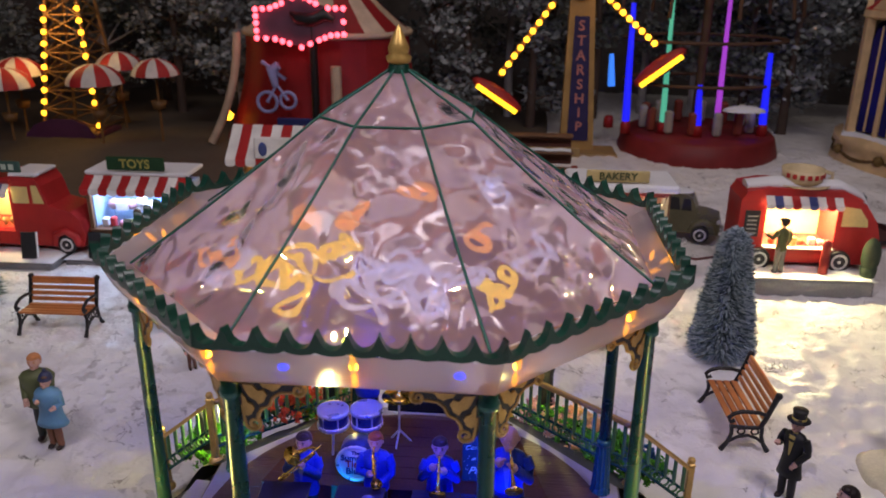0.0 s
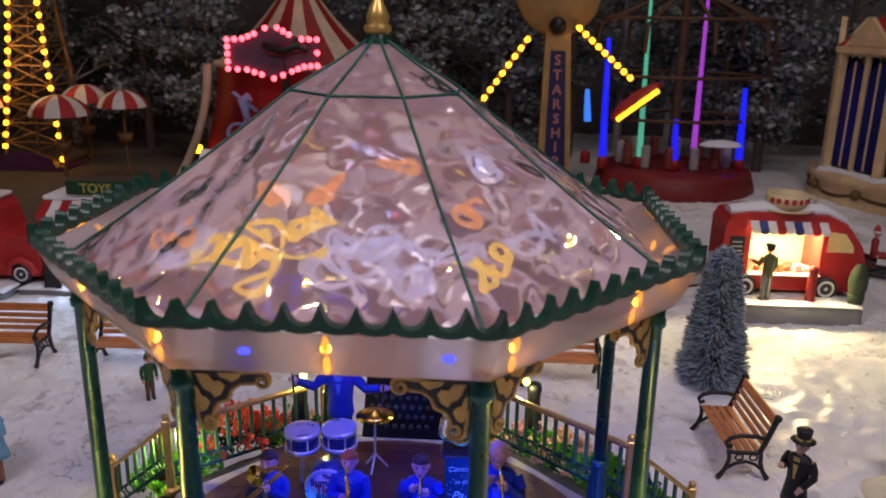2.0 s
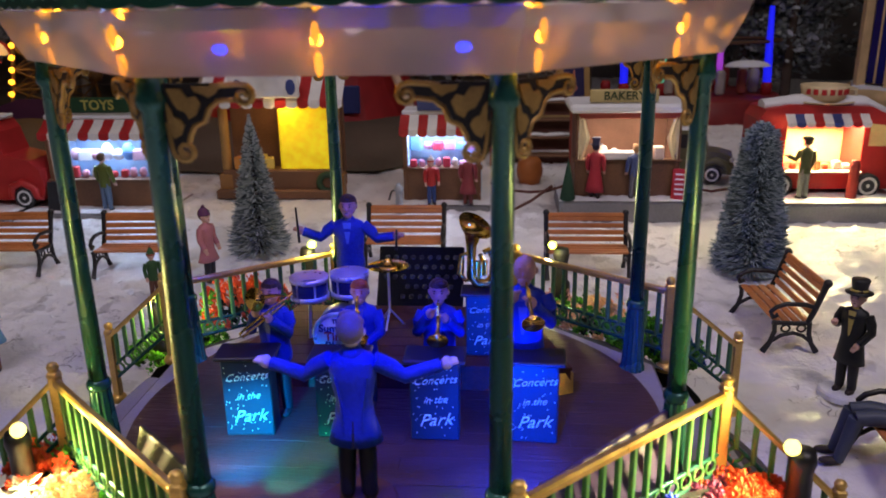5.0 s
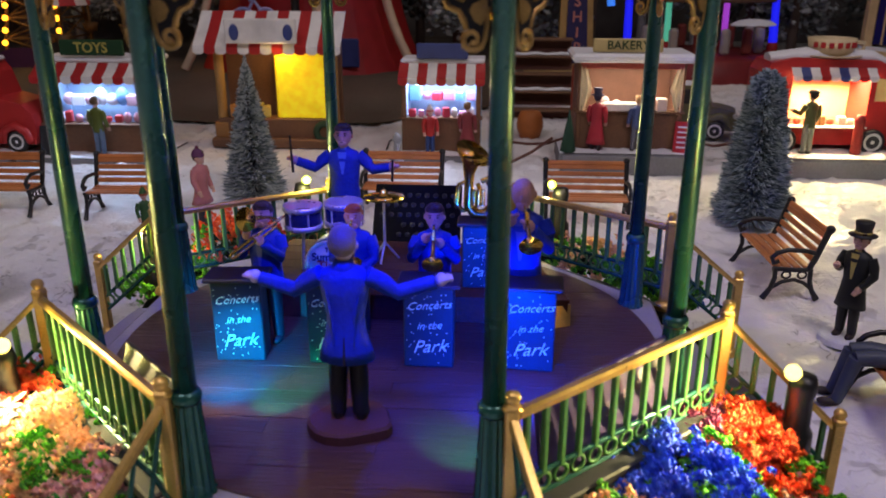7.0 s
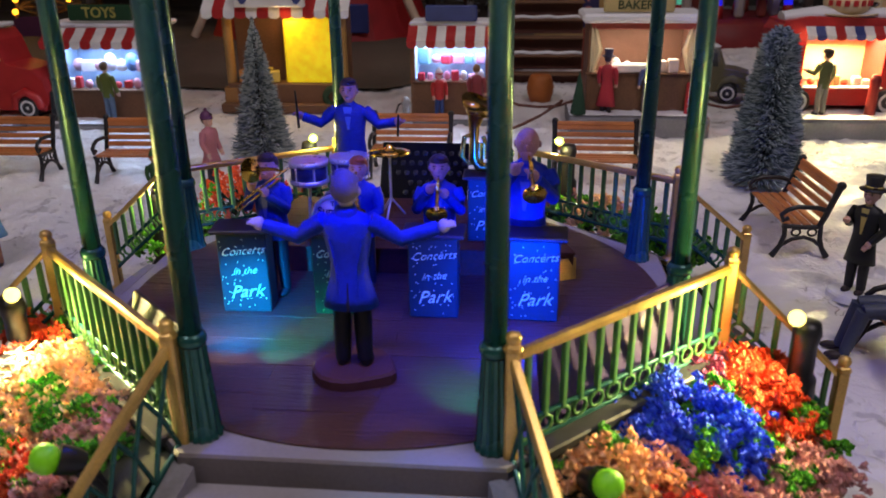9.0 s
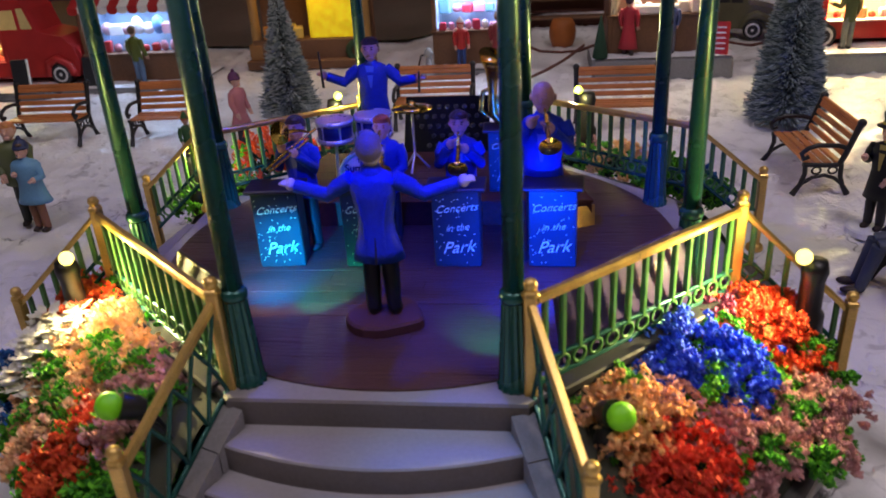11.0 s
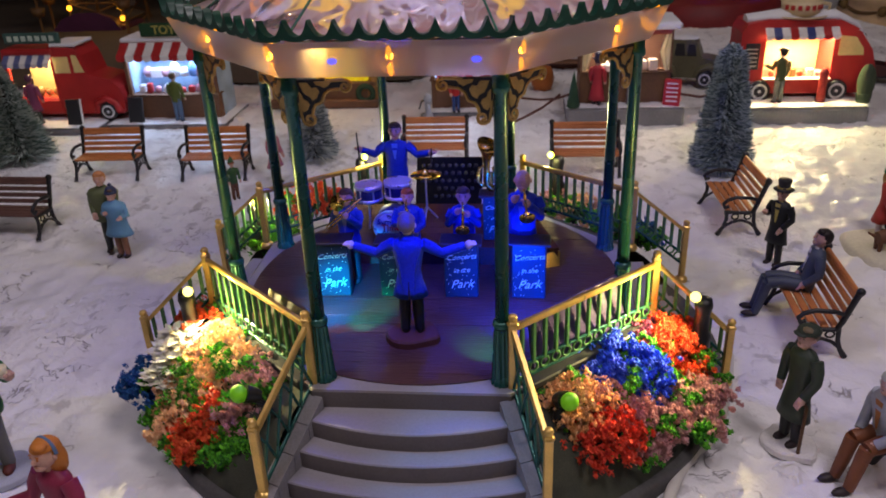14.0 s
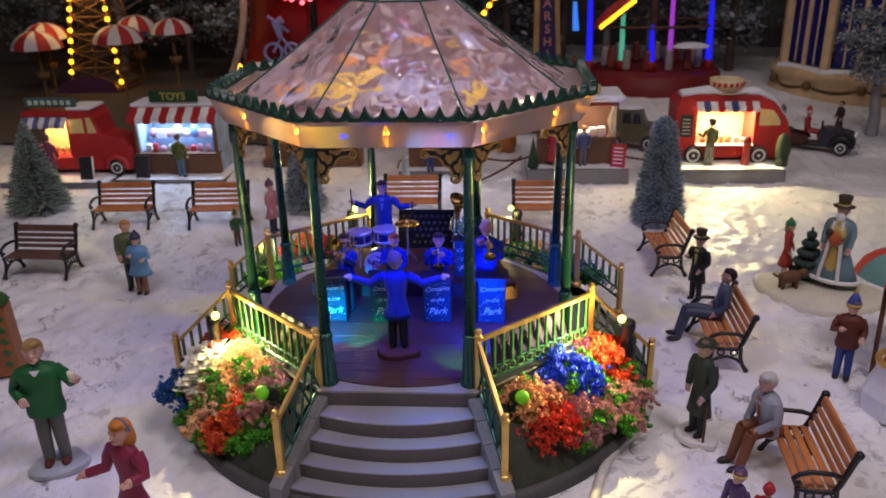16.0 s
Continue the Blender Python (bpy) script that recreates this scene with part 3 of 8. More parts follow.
YSTR, WSTR, OSTR = glow("yellow_string", (0.95, 0.70, 0.03), 0.7), glow("white_string", (0.62, 0.72, 1.0), 0.42), glow("orange_string", (1.0, 0.46, 0.08), 0.5)
for x, ap, r, n, m, c, k in ((-2.3, 7.4, 1.7, 5, YSTR, "yellow", 0), (-1.3, 6.0, 1.0, 3, YSTR, "yellow", 0), (0.9, 7.0, 1.9, 6, WSTR, "white", 0), (2.4, 7.8, 1.3, 4, WSTR, "white", 0), (0.2, 7.8, 1.4, 3, WSTR, "white", 0), (3.0, 6.4, 1.0, 2, WSTR, "white", 0), (-1.2, 4.6, 1.0, 2, OSTR, "orange", 0), (1.0, 4.4, 0.9, 2, OSTR, "orange", 0),
                             (-1.6, 8.2, 1.3, 3, YSTR, "yellow", 1), (0.8, 7.4, 1.5, 4, WSTR, "white", 1), (-1.2, 6.0, 1.0, 2, OSTR, "orange", 1), (1.2, 5.0, 0.8, 2, WSTR, "white", 1), (0.5, 7.8, 1.4, 4, WSTR, "white", -1), (2.2, 7.4, 1.2, 3, YSTR, "yellow", -1), (1.6, 5.6, 0.9, 2, OSTR, "orange", -1), (-1.2, 8.4, 1.2, 3, OSTR, "orange", -1)):
    coil(x, ap, r, n, m, c + " lit light string under the roof", k)
bulb = Geo().ball((0, 0, 0), (0.11, 0.11, 0.30), 10, 8).mesh("bulb", AMBER)
for k, spots in ((0, (0.5,)), (1, (0.10, 0.74)), (2, (0.45,)), (7, (0.30, 0.93)), (6, (0.5,)), (3, (0.5,)), (5, (0.5,))):
    for u in spots:
        # upper bulb, then a second glowing ball modelled as its reflection in the fascia
        for ap, z in ((11.30, 22.15), (11.10, 21.42)):
            p = corner(ap, k - 1, z).lerp(corner(ap, k, z), u)
            part("bulb", bulb, None, stand, "lit amber bulb, doubled below as its reflection", pose(p.x * CM, p.y * CM, p.z * CM))
blue_bulb = Geo().ball((0, 0, 0), (0.20, 0.13, 0.13), 10, 6).mesh("bulb", BLUELED)
for k, f in ((0, 0.24), (0, 0.88)):
    p = corner(11.1, k - 1, 21.8).lerp(corner(11.1, k, 21.8), f)
    part("bulb", blue_bulb, None, stand, "lit blue bulb", pose(p.x * CM, p.y * CM, p.z * CM))


# railings: gold posts with ball tops, gold handrail, green balusters over a pierced band
post_cache = {}


def post(parent, x, y, z0, z1):
    h = z1 - z0
    key = round(h, 2)
    if key not in post_cache:
        g = Geo()
        g.lathe([(0.42, 0), (0.46, 0.12), (0.40, 0.28), (0.24, 0.42)], 14)
        g.box((0, 0, (h - 0.2) / 2), (0.42, 0.42, h - 0.55), 0.06)
        g.lathe([(0.27, h - 0.60), (0.29, h - 0.54), (0.13, h - 0.46), (0.19, h - 0.34), (0.23, h - 0.20), (0.18, h - 0.07), (0.04, h)], 14)
        post_cache[key] = g.mesh("post", GOLD)
    return part("post", post_cache[key], None, parent, "gold post with a ball top", pose(x * CM, y * CM, z0 * CM))


def railing(p, q, zp, zq, n, infill, drop=3.15):
    """A run of railing between two points, with the handrail's heights."""
    r = part("railing", Geo().tube([(*p, zp - drop), (*q, zq - drop)], 0.10, 6), GREEN, stand, "gold handrail on green balusters")
    p, q = Vector(p), Vector(q)
    d = (q - p).normalized()
    nrm = Vector((-d.y, d.x)) * 0.15
    g = Geo()
    a, b = Vector((*p, zp)), Vector((*q, zq))
    n3 = Vector((*nrm, 0))
    sec = [(-1, -0.16), (-1, 0.02), (-0.6, 0.12), (0.6, 0.12), (1, 0.02), (1, -0.16)]
    vs = [a + n3 * u + Vector((0, 0, w)) for u, w in sec] + [b + n3 * u + Vector((0, 0, w)) for u, w in sec]
    g.add(vs, [(i, (i + 1) % 6, 6 + (i + 1) % 6, 6 + i) for i in range(6)] + [(0, 1, 2, 3, 4, 5), (6, 7, 8, 9, 10, 11)])
    part("handrail", g, GOLD, r, "gold painted handrail")
    band = 0.75
    for i in range(n):
        f = (i + 0.5) / n
        c = p.lerp(q, f)
        z = zp + (zq - zp) * f
        if infill == "bars":
            part("baluster", Geo().box((c.x, c.y, z - (drop - band) / 2 - 0.1), (0.2, 0.2, drop - band), 0.04, math.degrees(math.atan2(d.y, d.x))), RAILG, r)
            ring = [(*(c + d * (0.28 * math.cos(t))), z - drop + 0.38 + 0.28 * math.sin(t)) for t in [math.pi * j / 5 for j in range(11)]]
            part("band_ring", Geo().tube(ring, 0.07, 5), RAILG, r)
        else:
            c1 = p.lerp(q, (i + 1) / n)
            c0 = p.lerp(q, i / n)
            za, zb = zp + (zq - zp) * i / n, zp + (zq - zp) * (i + 1) / n
            for u, w in (((*c0, za - drop), (*c1, zb - 0.3)), ((*c0, za - 0.3), (*c1, zb - drop))):
                part("lattice_bar", Geo().tube([u, Vector(u).lerp(Vector(w), 0.5) + Vector((0, 0, 0.2)), w], 0.08, 5), GREEN, r)
    if infill == "bars":
        part("band_rail", Geo().tube([(*p, zp - drop + band), (*q, zq - drop + band)], 0.09, 6), GREEN, r)
    return r


for s in (-1, 1):
    post(stand, s * 4.95, -11.1, 5.2, 10.0)
    post(stand, s * 12.5, -4.3, 5.0, 10.0)
    post(stand, s * 6.55, -15.6, 2.55, 7.05)
    post(stand, s * 16.65, -4.9, 2.0, 6.2)
    post(stand, s * 12.6, 6.1, 5.0, 9.95)
    post(stand, s * 16.3, 6.9, 2.2, 6.8)
    post(stand, s * 5.3, 13.0, 5.0, 9.4)
    g = Geo()
    c, q = Vector((s * 8.95, -7.95)), math.degrees(math.atan2(6.5 * s, 7.25))
    # dark strip added over the deck rim, so that it reads as shaded
    part("rim_shade_strip", g.box((c.x, c.y, DECK - 0.02), (9.4, 0.75, 0.4), 0.06, q), DARK, stand)
    railing((s * 5.1, -10.95), (s * 12.35, -4.45), 9.25, 9.25, 13, "bars")
    railing((s * 12.7, -4.3), (s * 16.5, -4.85), 9.1, 5.5, 6, "bars", 2.4)
    railing((s * 5.0, -11.3), (s * 6.5, -15.4), 9.1, 6.3, 4, "lattice", 3.2)
    railing((s * 12.45, 6.25), (s * 5.45, 12.85), 9.2, 8.8, 13, "bars")
    railing((s * 12.75, 6.15), (s * 16.2, 6.85), 9.1, 6.1, 6, "bars", 2.5)





# ---- painted figures and small builders ----
paints = {}


def paint(col, rough=0.5, vary=0.2, metal=0.0):
    key = (tuple(round(c, 3) for c in col), rough, metal)
    if key not in paints:
        paints[key] = mat("paint", col, rough, metal, spec=0.35, vary=vary, grain=2.2, bump=0.25, deep=0.04)
    return paints[key]


SKIN, PALE = (0.60, 0.37, 0.30), (0.70, 0.52, 0.46)
WHITE, CREAM, RED, NAVY = (0.75, 0.74, 0.72), (0.70, 0.60, 0.42), (0.45, 0.03, 0.03), (0.02, 0.03, 0.14)
JACKET = (0.008, 0.040, 0.36)
paints[(JACKET, 0.5, 0.0)] = mat("blue_cloth_paint", JACKET, 0.5, 0.0, spec=0.35, vary=0.3, grain=0.7, bump=0.7, deep=0.16, fine=5)


def doll(name, x, y, z, rz, label, top=JACKET, legs=(0.015, 0.015, 0.02), hair=(0.05, 0.03, 0.02), shoes=(0.03, 0.02, 0.02), skin=SKIN, H=6.4, arms=None, hem=None, flare=0.85,
         hat=None, hatcol=(0.02, 0.02, 0.02), accent=WHITE, base=None, sit=0.0, group="", lean=0.0, girth=1.0, vest=False, robe=False, tails=False, long_hair=False, base_r=1.3, fur=False):
    """A small painted figurine, facing -y, in one mesh."""
    g = Geo()
    k = H / 6.4
    mats = [paint(skin), paint(hair), paint(top), paint(legs), paint(shoes), paint(accent), paint(hatcol), paint(base or WHITE, 0.7)]
    off = 0.0
    if base:
        n = 22
        ring = [(base_r * (1 + 0.10 * math.sin(3 * a + x) + 0.06 * math.cos(5 * a)) * math.cos(a), base_r * (0.85 + 0.08 * math.sin(2 * a)) * math.sin(a)) for a in [2 * math.pi * i / n for i in range(n)]]
        g.slot(7)
        g.add([(p, q, 0) for p, q in ring] + [(p, q, 0.32) for p, q in ring] + [(p * 0.93, q * 0.93, 0.42) for p, q in ring],
              [(i, (i + 1) % n, n + (i + 1) % n, n + i) for i in range(n)] + [(n + i, n + (i + 1) % n, 2 * n + (i + 1) % n, 2 * n + i) for i in range(n)] + [tuple(range(2 * n, 3 * n))])
        off = 0.38
    body = Matrix.Translation((0, 0, off)) @ Matrix.Scale(k, 4)
    g.x = body
    hip = 2.95
    if sit:
        hip = sit / k
        for s in (-1, 1):
            g.slot(3).tube([(s * 0.32, 0.05, hip + 0.15), (s * 0.38, -1.0, hip + 0.32), (s * 0.42, -1.75, hip + 0.22)], [0.42, 0.38, 0.32], 10)
            g.tube([(s * 0.42, -1.7, hip + 0.25), (s * 0.42, -2.0, hip * 0.5), (s * 0.44, -2.2, 0.2)], [0.33, 0.28, 0.24], 10)
            g.slot(4).ball((s * 0.46, -2.5, 0.16), (0.24, 0.5, 0.18), 10, 6)
        up = hip - 2.75
    else:
        for s in (-1, 1):
            g.slot(3).tube([(s * 0.28, 0.02, 3.1), (s * 0.33, -0.04, 1.6), (s * 0.36, 0.03, 0.25)], [0.26 if hem is not None else 0.36, 0.30, 0.25], 10)
            g.slot(4).ball((s * 0.38, -0.16, 0.14), (0.23, 0.44, 0.19), 10, 6)
        up = 0.0
    g.x = body @ Matrix.Translation((0, 0, up)) @ Euler((radians(lean), 0, 0)).to_matrix().to_4x4()
    low = hem if hem is not None else 2.65
    waist = 0.54 if tails or (hem is not None and flare > 1.2) else 0.60
    prof = [(0.60 if hem is None else flare, low), (0.64 if hem is None else (flare + 0.62) / 2 + 0.02, (low + 2.9) / 2), (waist + 0.06, 3.0), (waist, 3.6), (0.66, 4.3), (0.74, 4.85), (0.60, 5.12), (0.28, 5.28), (0.2, 5.4)]
    g.slot(2).lathe(prof, 18, sx=girth, sy=0.66 * girth)
    if tails:
        g.slot(3).add([(-0.05, 0.60 * flare + 0.09, low), (0.05, 0.60 * flare + 0.09, low), (0.02, 0.445, 3.05), (-0.02, 0.445, 3.05)], [(0, 1, 2, 3)])
        g.slot(2).lathe([(0.30, 5.08), (0.36, 5.22), (0.30, 5.42), (0.22, 5.44)], 14, (0, 0.03, 0))
        for s in (-1, 1):
            g.tube([(s * 0.50, 0.36, 4.5), (s * 0.34, 0.42, 3.6), (s * 0.30, 0.50, 2.7)], 0.035, 5)
    if robe:
        g.slot(5).lathe([(r * 0.62, z) for r, z in prof[:6]], 14, (0, -0.30 * girth, 0), sx=girth, sy=0.62 * girth)
    if fur:
        fy = 0.66 * girth
        g.slot(7).tube([(flare * girth * 1.03 * math.cos(a), flare * fy * 1.03 * math.sin(a), low + 0.12) for a in [2 * math.pi * i / 28 for i in range(29)]], 0.17, 7)
        for e in (-1, 1):
            g.tube([(e * 0.20 * girth, -0.62 * fy, 5.15), (e * 0.26 * girth, -0.80 * fy, 4.2), (e * 0.34 * girth, -0.90 * fy, 3.0), (e * 0.52 * girth, -0.98 * flare * fy, low + 0.15)], 0.15, 7)
        g.ball((0, -0.40, 5.42), (0.34, 0.26, 0.42), 10, 7)
        g.slot(4).ball((0.05, -1.0 * fy, 3.9), (0.55, 0.32, 0.55), 10, 6)
        g.slot(6).ball((-0.42, -1.05 * fy, 4.3), (0.30, 0.26, 0.34), 8, 6)
        g.slot(5).ball((0.45, -1.05 * fy, 4.35), (0.30, 0.26, 0.34), 8, 6)
    if vest:
        g.slot(5).add([(-0.22, -0.45 * girth, 5.2), (0.22, -0.45 * girth, 5.2), (0.05, -0.50 * girth, 5.2 - 1.5 * vest), (-0.05, -0.50 * girth, 5.2 - 1.5 * vest)], [(0, 1, 2, 3)])
        g.slot(5).lathe([(0.26, 5.1), (0.30, 5.22), (0.22, 5.35)], 12, sy=0.9)
    arms = arms or (((0.95, 0.0, 4.0), (0.9, -0.45, 3.1)), ((0.95, 0.0, 4.0), (0.9, -0.45, 3.1)))
    for s, (el, ha) in zip((-1, 1), arms):
        sh = (s * 0.68, 0.02, 4.95)
        el, ha = Vector((s * el[0], el[1], el[2])), Vector((s * ha[0], ha[1], ha[2]))
        g.slot(2).tube([sh, Vector(sh).lerp(el, 0.5) + Vector((s * 0.06, 0, 0)), el, el.lerp(ha, 0.86)], [0.30, 0.29, 0.25, 0.22], 10)
        g.slot(0).ball(ha, (0.20, 0.20, 0.22), 8, 6)
        fore = (ha - el).normalized()
        cross = fore.cross(Vector((0, 0, 1))).normalized() if abs(fore.z) < 0.95 else Vector((1, 0, 0))
        for j in (-1, 0, 1):
            g.tube([ha + cross * 0.09 * j, ha + cross * 0.13 * j + fore * 0.24, ha + cross * 0.12 * j + fore * 0.36 - Vector((0, 0, 0.05))], [0.085, 0.075, 0.05], 6)
    g.slot(0).tube([(0, 0, 5.25), (0, -0.02, 5.6)], 0.20, 8)
    g.ball((0, -0.04, 5.92), (0.40, 0.44, 0.50), 14, 10)
    g.ball((0, -0.48, 5.86), (0.07, 0.09, 0.11), 6, 4)
    g.ball((0, -0.30, 5.58), (0.22, 0.20, 0.17), 8, 6)
    for s in (-1, 1):
        g.ball((s * 0.41, 0.0, 5.88), (0.06, 0.09, 0.13), 6, 4)
    g.slot(1)
    for s in (-1, 1):
        g.ball((s * 0.16, -0.435, 5.97), (0.055, 0.04, 0.035), 6, 4)
        g.ball((s * 0.16, -0.43, 6.07), (0.10, 0.04, 0.025), 6, 4)
    g.ball((0, -0.455, 5.66), (0.10, 0.03, 0.02), 6, 4)
    if hair[0] != skin[0]:
        g.ball((0, 0.0, 6.1), (0.44, 0.47, 0.40), 14, 6, 12, 90)
        g.ball((0, 0.12, 6.0), (0.435, 0.40, 0.46), 14, 8)
        g.ball((0.12, -0.22, 6.36), (0.28, 0.24, 0.14), 10, 6)
    if long_hair:
        g.ball((0, 0.22, 5.55), (0.50, 0.36, 0.62), 12, 8)
    if hat == "top":
        g.slot(6).lathe([(0.72, 6.18), (0.76, 6.22), (0.46, 6.28), (0.42, 6.5), (0.50, 6.95), (0.47, 7.0)], 18)
        g.slot(5).lathe([(0.47, 6.3), (0.47, 6.42), (0.44, 6.44)], 18)
    elif hat == "beanie":
        g.slot(6).ball((0, 0.05, 6.1), (0.50, 0.52, 0.62), 14, 8, -5, 90)
        g.ball((0, 0.05, 6.78), 0.16, 8, 6)
        g.slot(5).lathe([(0.50, 6.02), (0.54, 6.1), (0.50, 6.2)], 16)
    elif hat == "cap":
        g.slot(6).ball((0, 0.02, 6.2), (0.52, 0.56, 0.32), 14, 6, -10, 90)
        g.ball((0, -0.45, 6.18), (0.36, 0.30, 0.07), 12, 4)
    elif hat == "band":
        g.slot(5).tube([(0.46 * math.cos(a), 0.05, 6.0 + 0.47 * math.sin(a)) for a in [math.pi * i / 12 for i in range(13)]], 0.07, 6)
    elif hat == "bob":
        g.slot(6).lathe([(0.50, 6.0), (0.52, 6.15), (0.36, 6.6), (0.12, 7.05)], 14)
        g.slot(5).ball((0, 0, 7.1), 0.15, 8, 6)
        g.lathe([(0.50, 6.0), (0.56, 6.1), (0.50, 6.22)], 14)
    ob = solid(name, g, mats, at(x, y, z, rz), label, "figurine", group)
    return ob


# ---- the band ----
BAND = "band figurines on the stage"
riser = thing("stage_riser", 0, 0, 0, 0, "low brown wooden stage riser for the drummer", "riser")
part("riser_body", Geo().plate([(-8.15, 1.75), (7.55, 1.75), (5.6, 8.75), (-6.4, 8.75)], (0, 0, DECK + 0.64), (1, 0, 0), (0, 1, 0), 1.1), RISER, riser)
for i in range(7):
    y0, y1 = 1.68 + 1.02 * i, 2.66 + 1.02 * i
    ends = [(-8.2 + 1.8 * (y - 1.7) / 7.1, 7.6 - 2.0 * (y - 1.7) / 7.1, y) for y in (y0, y1)]
    part("riser_plank", Geo().plate([(ends[0][0], y0), (ends[0][1], y0), (ends[1][1], y1), (ends[1][0], y1)], (0, 0, DECK + 1.255), (1, 0, 0), (0, 1, 0), 0.12), RISER, riser)

solid("riser_side", Geo().plate([(-0.02, 0), (3.2, 0), (3.2, 0.9), (-0.02, 0.9)], (5.9, 0.9, DECK + 0.1), (0.55, 0.25, 0), (0, 0.3, 1), 0.12), OLDGOLD, Matrix.Identity(4), "small gilded board leaning on the riser", "board")
ARMS_UP = (((0.95, -0.35, 4.15), (0.30, -0.95, 5.25)), ((0.95, -0.35, 4.15), (0.30, -0.95, 5.05)))
doll("conductor_figurine", -0.45, -6.95, DECK + 0.09, 180, "conductor figurine in blue tailcoat with arms spread wide", hem=2.15, flare=0.82, hair=(0.20, 0.16, 0.11), skin=(0.75, 0.66, 0.60), H=6.8,
     arms=(((1.6, -0.25, 4.3), (2.9, -0.5, 4.66)), ((1.6, -0.25, 4.3), (2.9, -0.5, 4.6))), base=(0.11, 0.04, 0.03), base_r=1.42, tails=True, girth=1.08, group=BAND)
doll("trombonist_figurine", -5.0, -0.5, DECK + 0.09, -12, "band figurine in blue suit playing a trombone", hair=(0.06, 0.04, 0.03), H=6.0, arms=ARMS_UP, girth=1.16, group=BAND, vest=True, accent=(0.10, 0.13, 0.42))
doll("saxophonist_figurine", -1.45, 0.2, DECK + 0.09, 0, "red-haired band figurine in blue suit playing a saxophone", hair=(0.40, 0.10, 0.02), H=5.75, arms=(((0.95, -0.3, 4.0), (0.25, -0.9, 4.3)), ((0.95, -0.3, 4.0), (0.3, -0.9, 3.6))), girth=1.16, group=BAND, vest=True, accent=(0.10, 0.13, 0.42))
doll("trumpeter_figurine", 1.9, -0.3, DECK + 0.09, 0, "dark-haired band figurine in blue suit playing a trumpet", H=6.0, arms=ARMS_UP, girth=1.16, group=BAND, vest=True, accent=(0.10, 0.13, 0.42))
doll("trumpeter_figurine", 5.35, -0.9, DECK + 0.09, -6, "tall bald band figurine in blue suit playing a trumpet", hair=SKIN, H=7.3, arms=ARMS_UP, girth=1.12, group=BAND, vest=True, accent=(0.10, 0.13, 0.42))
doll("drummer_figurine", -3.1, 6.9, DECK + 1.32, 0, "drummer figurine in blue suit with raised drumsticks", hair=(0.05, 0.035, 0.03), H=6.5, arms=(((1.4, -0.1, 4.35), (2.35, -0.3, 4.75)), ((1.4, -0.1, 4.3), (2.35, -0.3, 4.5))), vest=0.7, accent=(0.10, 0.22, 0.62), girth=1.12, group=BAND)
for s, (dx, dz, tip) in ((-1, (-2.4, 6.3, 8.0)), (1, (2.4, 5.95, 6.9))):
    solid("drumstick", Geo().tube([(0, -0.3, -0.7), (0.05 * s, -0.35, tip - dz - 0.6)], [0.07, 0.05], 6), BLACK, at(-3.1 + dx, 6.6, DECK + dz), "thin black drumstick held by the drummer", "drumstick", "drumsticks")


def trumpet(x, y, z, rz, tilt, size=1.0, name="trumpet", label="polished brass trumpet held by a band figurine"):
    g = Geo()
    g.tube([(0, 0, 0), (0, -0.7, 0), (0, -1.5, 0), (0, -1.8, 0), (0, -2.0, 0), (0, -2.08, 0), (0, -2.06, 0), (0, -1.9, 0)], [0.05, 0.055, 0.075, 0.13, 0.27, 0.42, 0.34, 0.10], 18)
    g.tube([(0, -0.4, 0), (0.0, -0.4, -0.28), (0, -1.2, -0.28), (0, -1.3, -0.1), (0, -1.2, 0)], 0.05, 6)
    for i in range(3):
        g.tube([(0, -0.6 - 0.16 * i, 0.2), (0, -0.6 - 0.16 * i, -0.35)], 0.07, 8)
    ob = solid(name, g, BRASS, pose(x * CM, y * CM, z * CM, tilt, 0, rz) @ Matrix.Scale(size, 4), label, "trumpet", "brass instruments")
    return ob


trumpet(1.9, -0.7, DECK + 5.35, 3, 26)
trumpet(5.4, -1.4, DECK + 6.45, 6, 24, 1.05)
# saxophone
g = Geo()
g.tube([(0, 0.1, 0.6), (0, -0.15, 0.6), (0, -0.25, 0.4), (0.02, -0.35, -0.6), (0.06, -0.4, -1.3), (0.12, -0.6, -1.6), (0.2, -0.85, -1.45), (0.24, -1.0, -1.0), (0.28, -1.15, -0.7), (0.275, -1.13, -0.74), (0.25, -1.02, -1.0)], [0.05, 0.05, 0.06, 0.08, 0.11, 0.15, 0.17, 0.2, 0.29, 0.24, 0.12], 14)
for i in range(6):
    g.ball((0.1, -0.42, 0.1 - 0.25 * i), 0.08, 6, 4)
solid("saxophone", g, BRASS, at(-1.45, -0.35, DECK + 4.75), "polished brass saxophone held by a band figurine", "saxophone", "brass instruments")
# trombone
g = Geo()
g.tube([(0.75, 0.1, 0.55), (0.1, -0.45, 0.15), (-1.05, -0.95, -0.65), (-1.2, -1.0, -0.8), (-1.12, -0.95, -0.95), (0.0, -0.35, -0.15), (0.45, 0.0, 0.15)], 0.055, 6)
g.tube([(0.5, 0.15, 0.35), (0.15, -0.15, 0.55), (-0.15, -0.7, 0.68), (-0.28, -1.0, 0.74), (-0.34, -1.15, 0.77), (-0.37, -1.24, 0.79), (-0.355, -1.19, 0.78), (-0.29, -1.0, 0.74)], [0.05, 0.06, 0.10, 0.20, 0.34, 0.48, 0.40, 0.12], 20)
g.tube([(-0.4, -0.75, -0.10), (-0.22, -0.65, -0.28)], 0.05, 6)
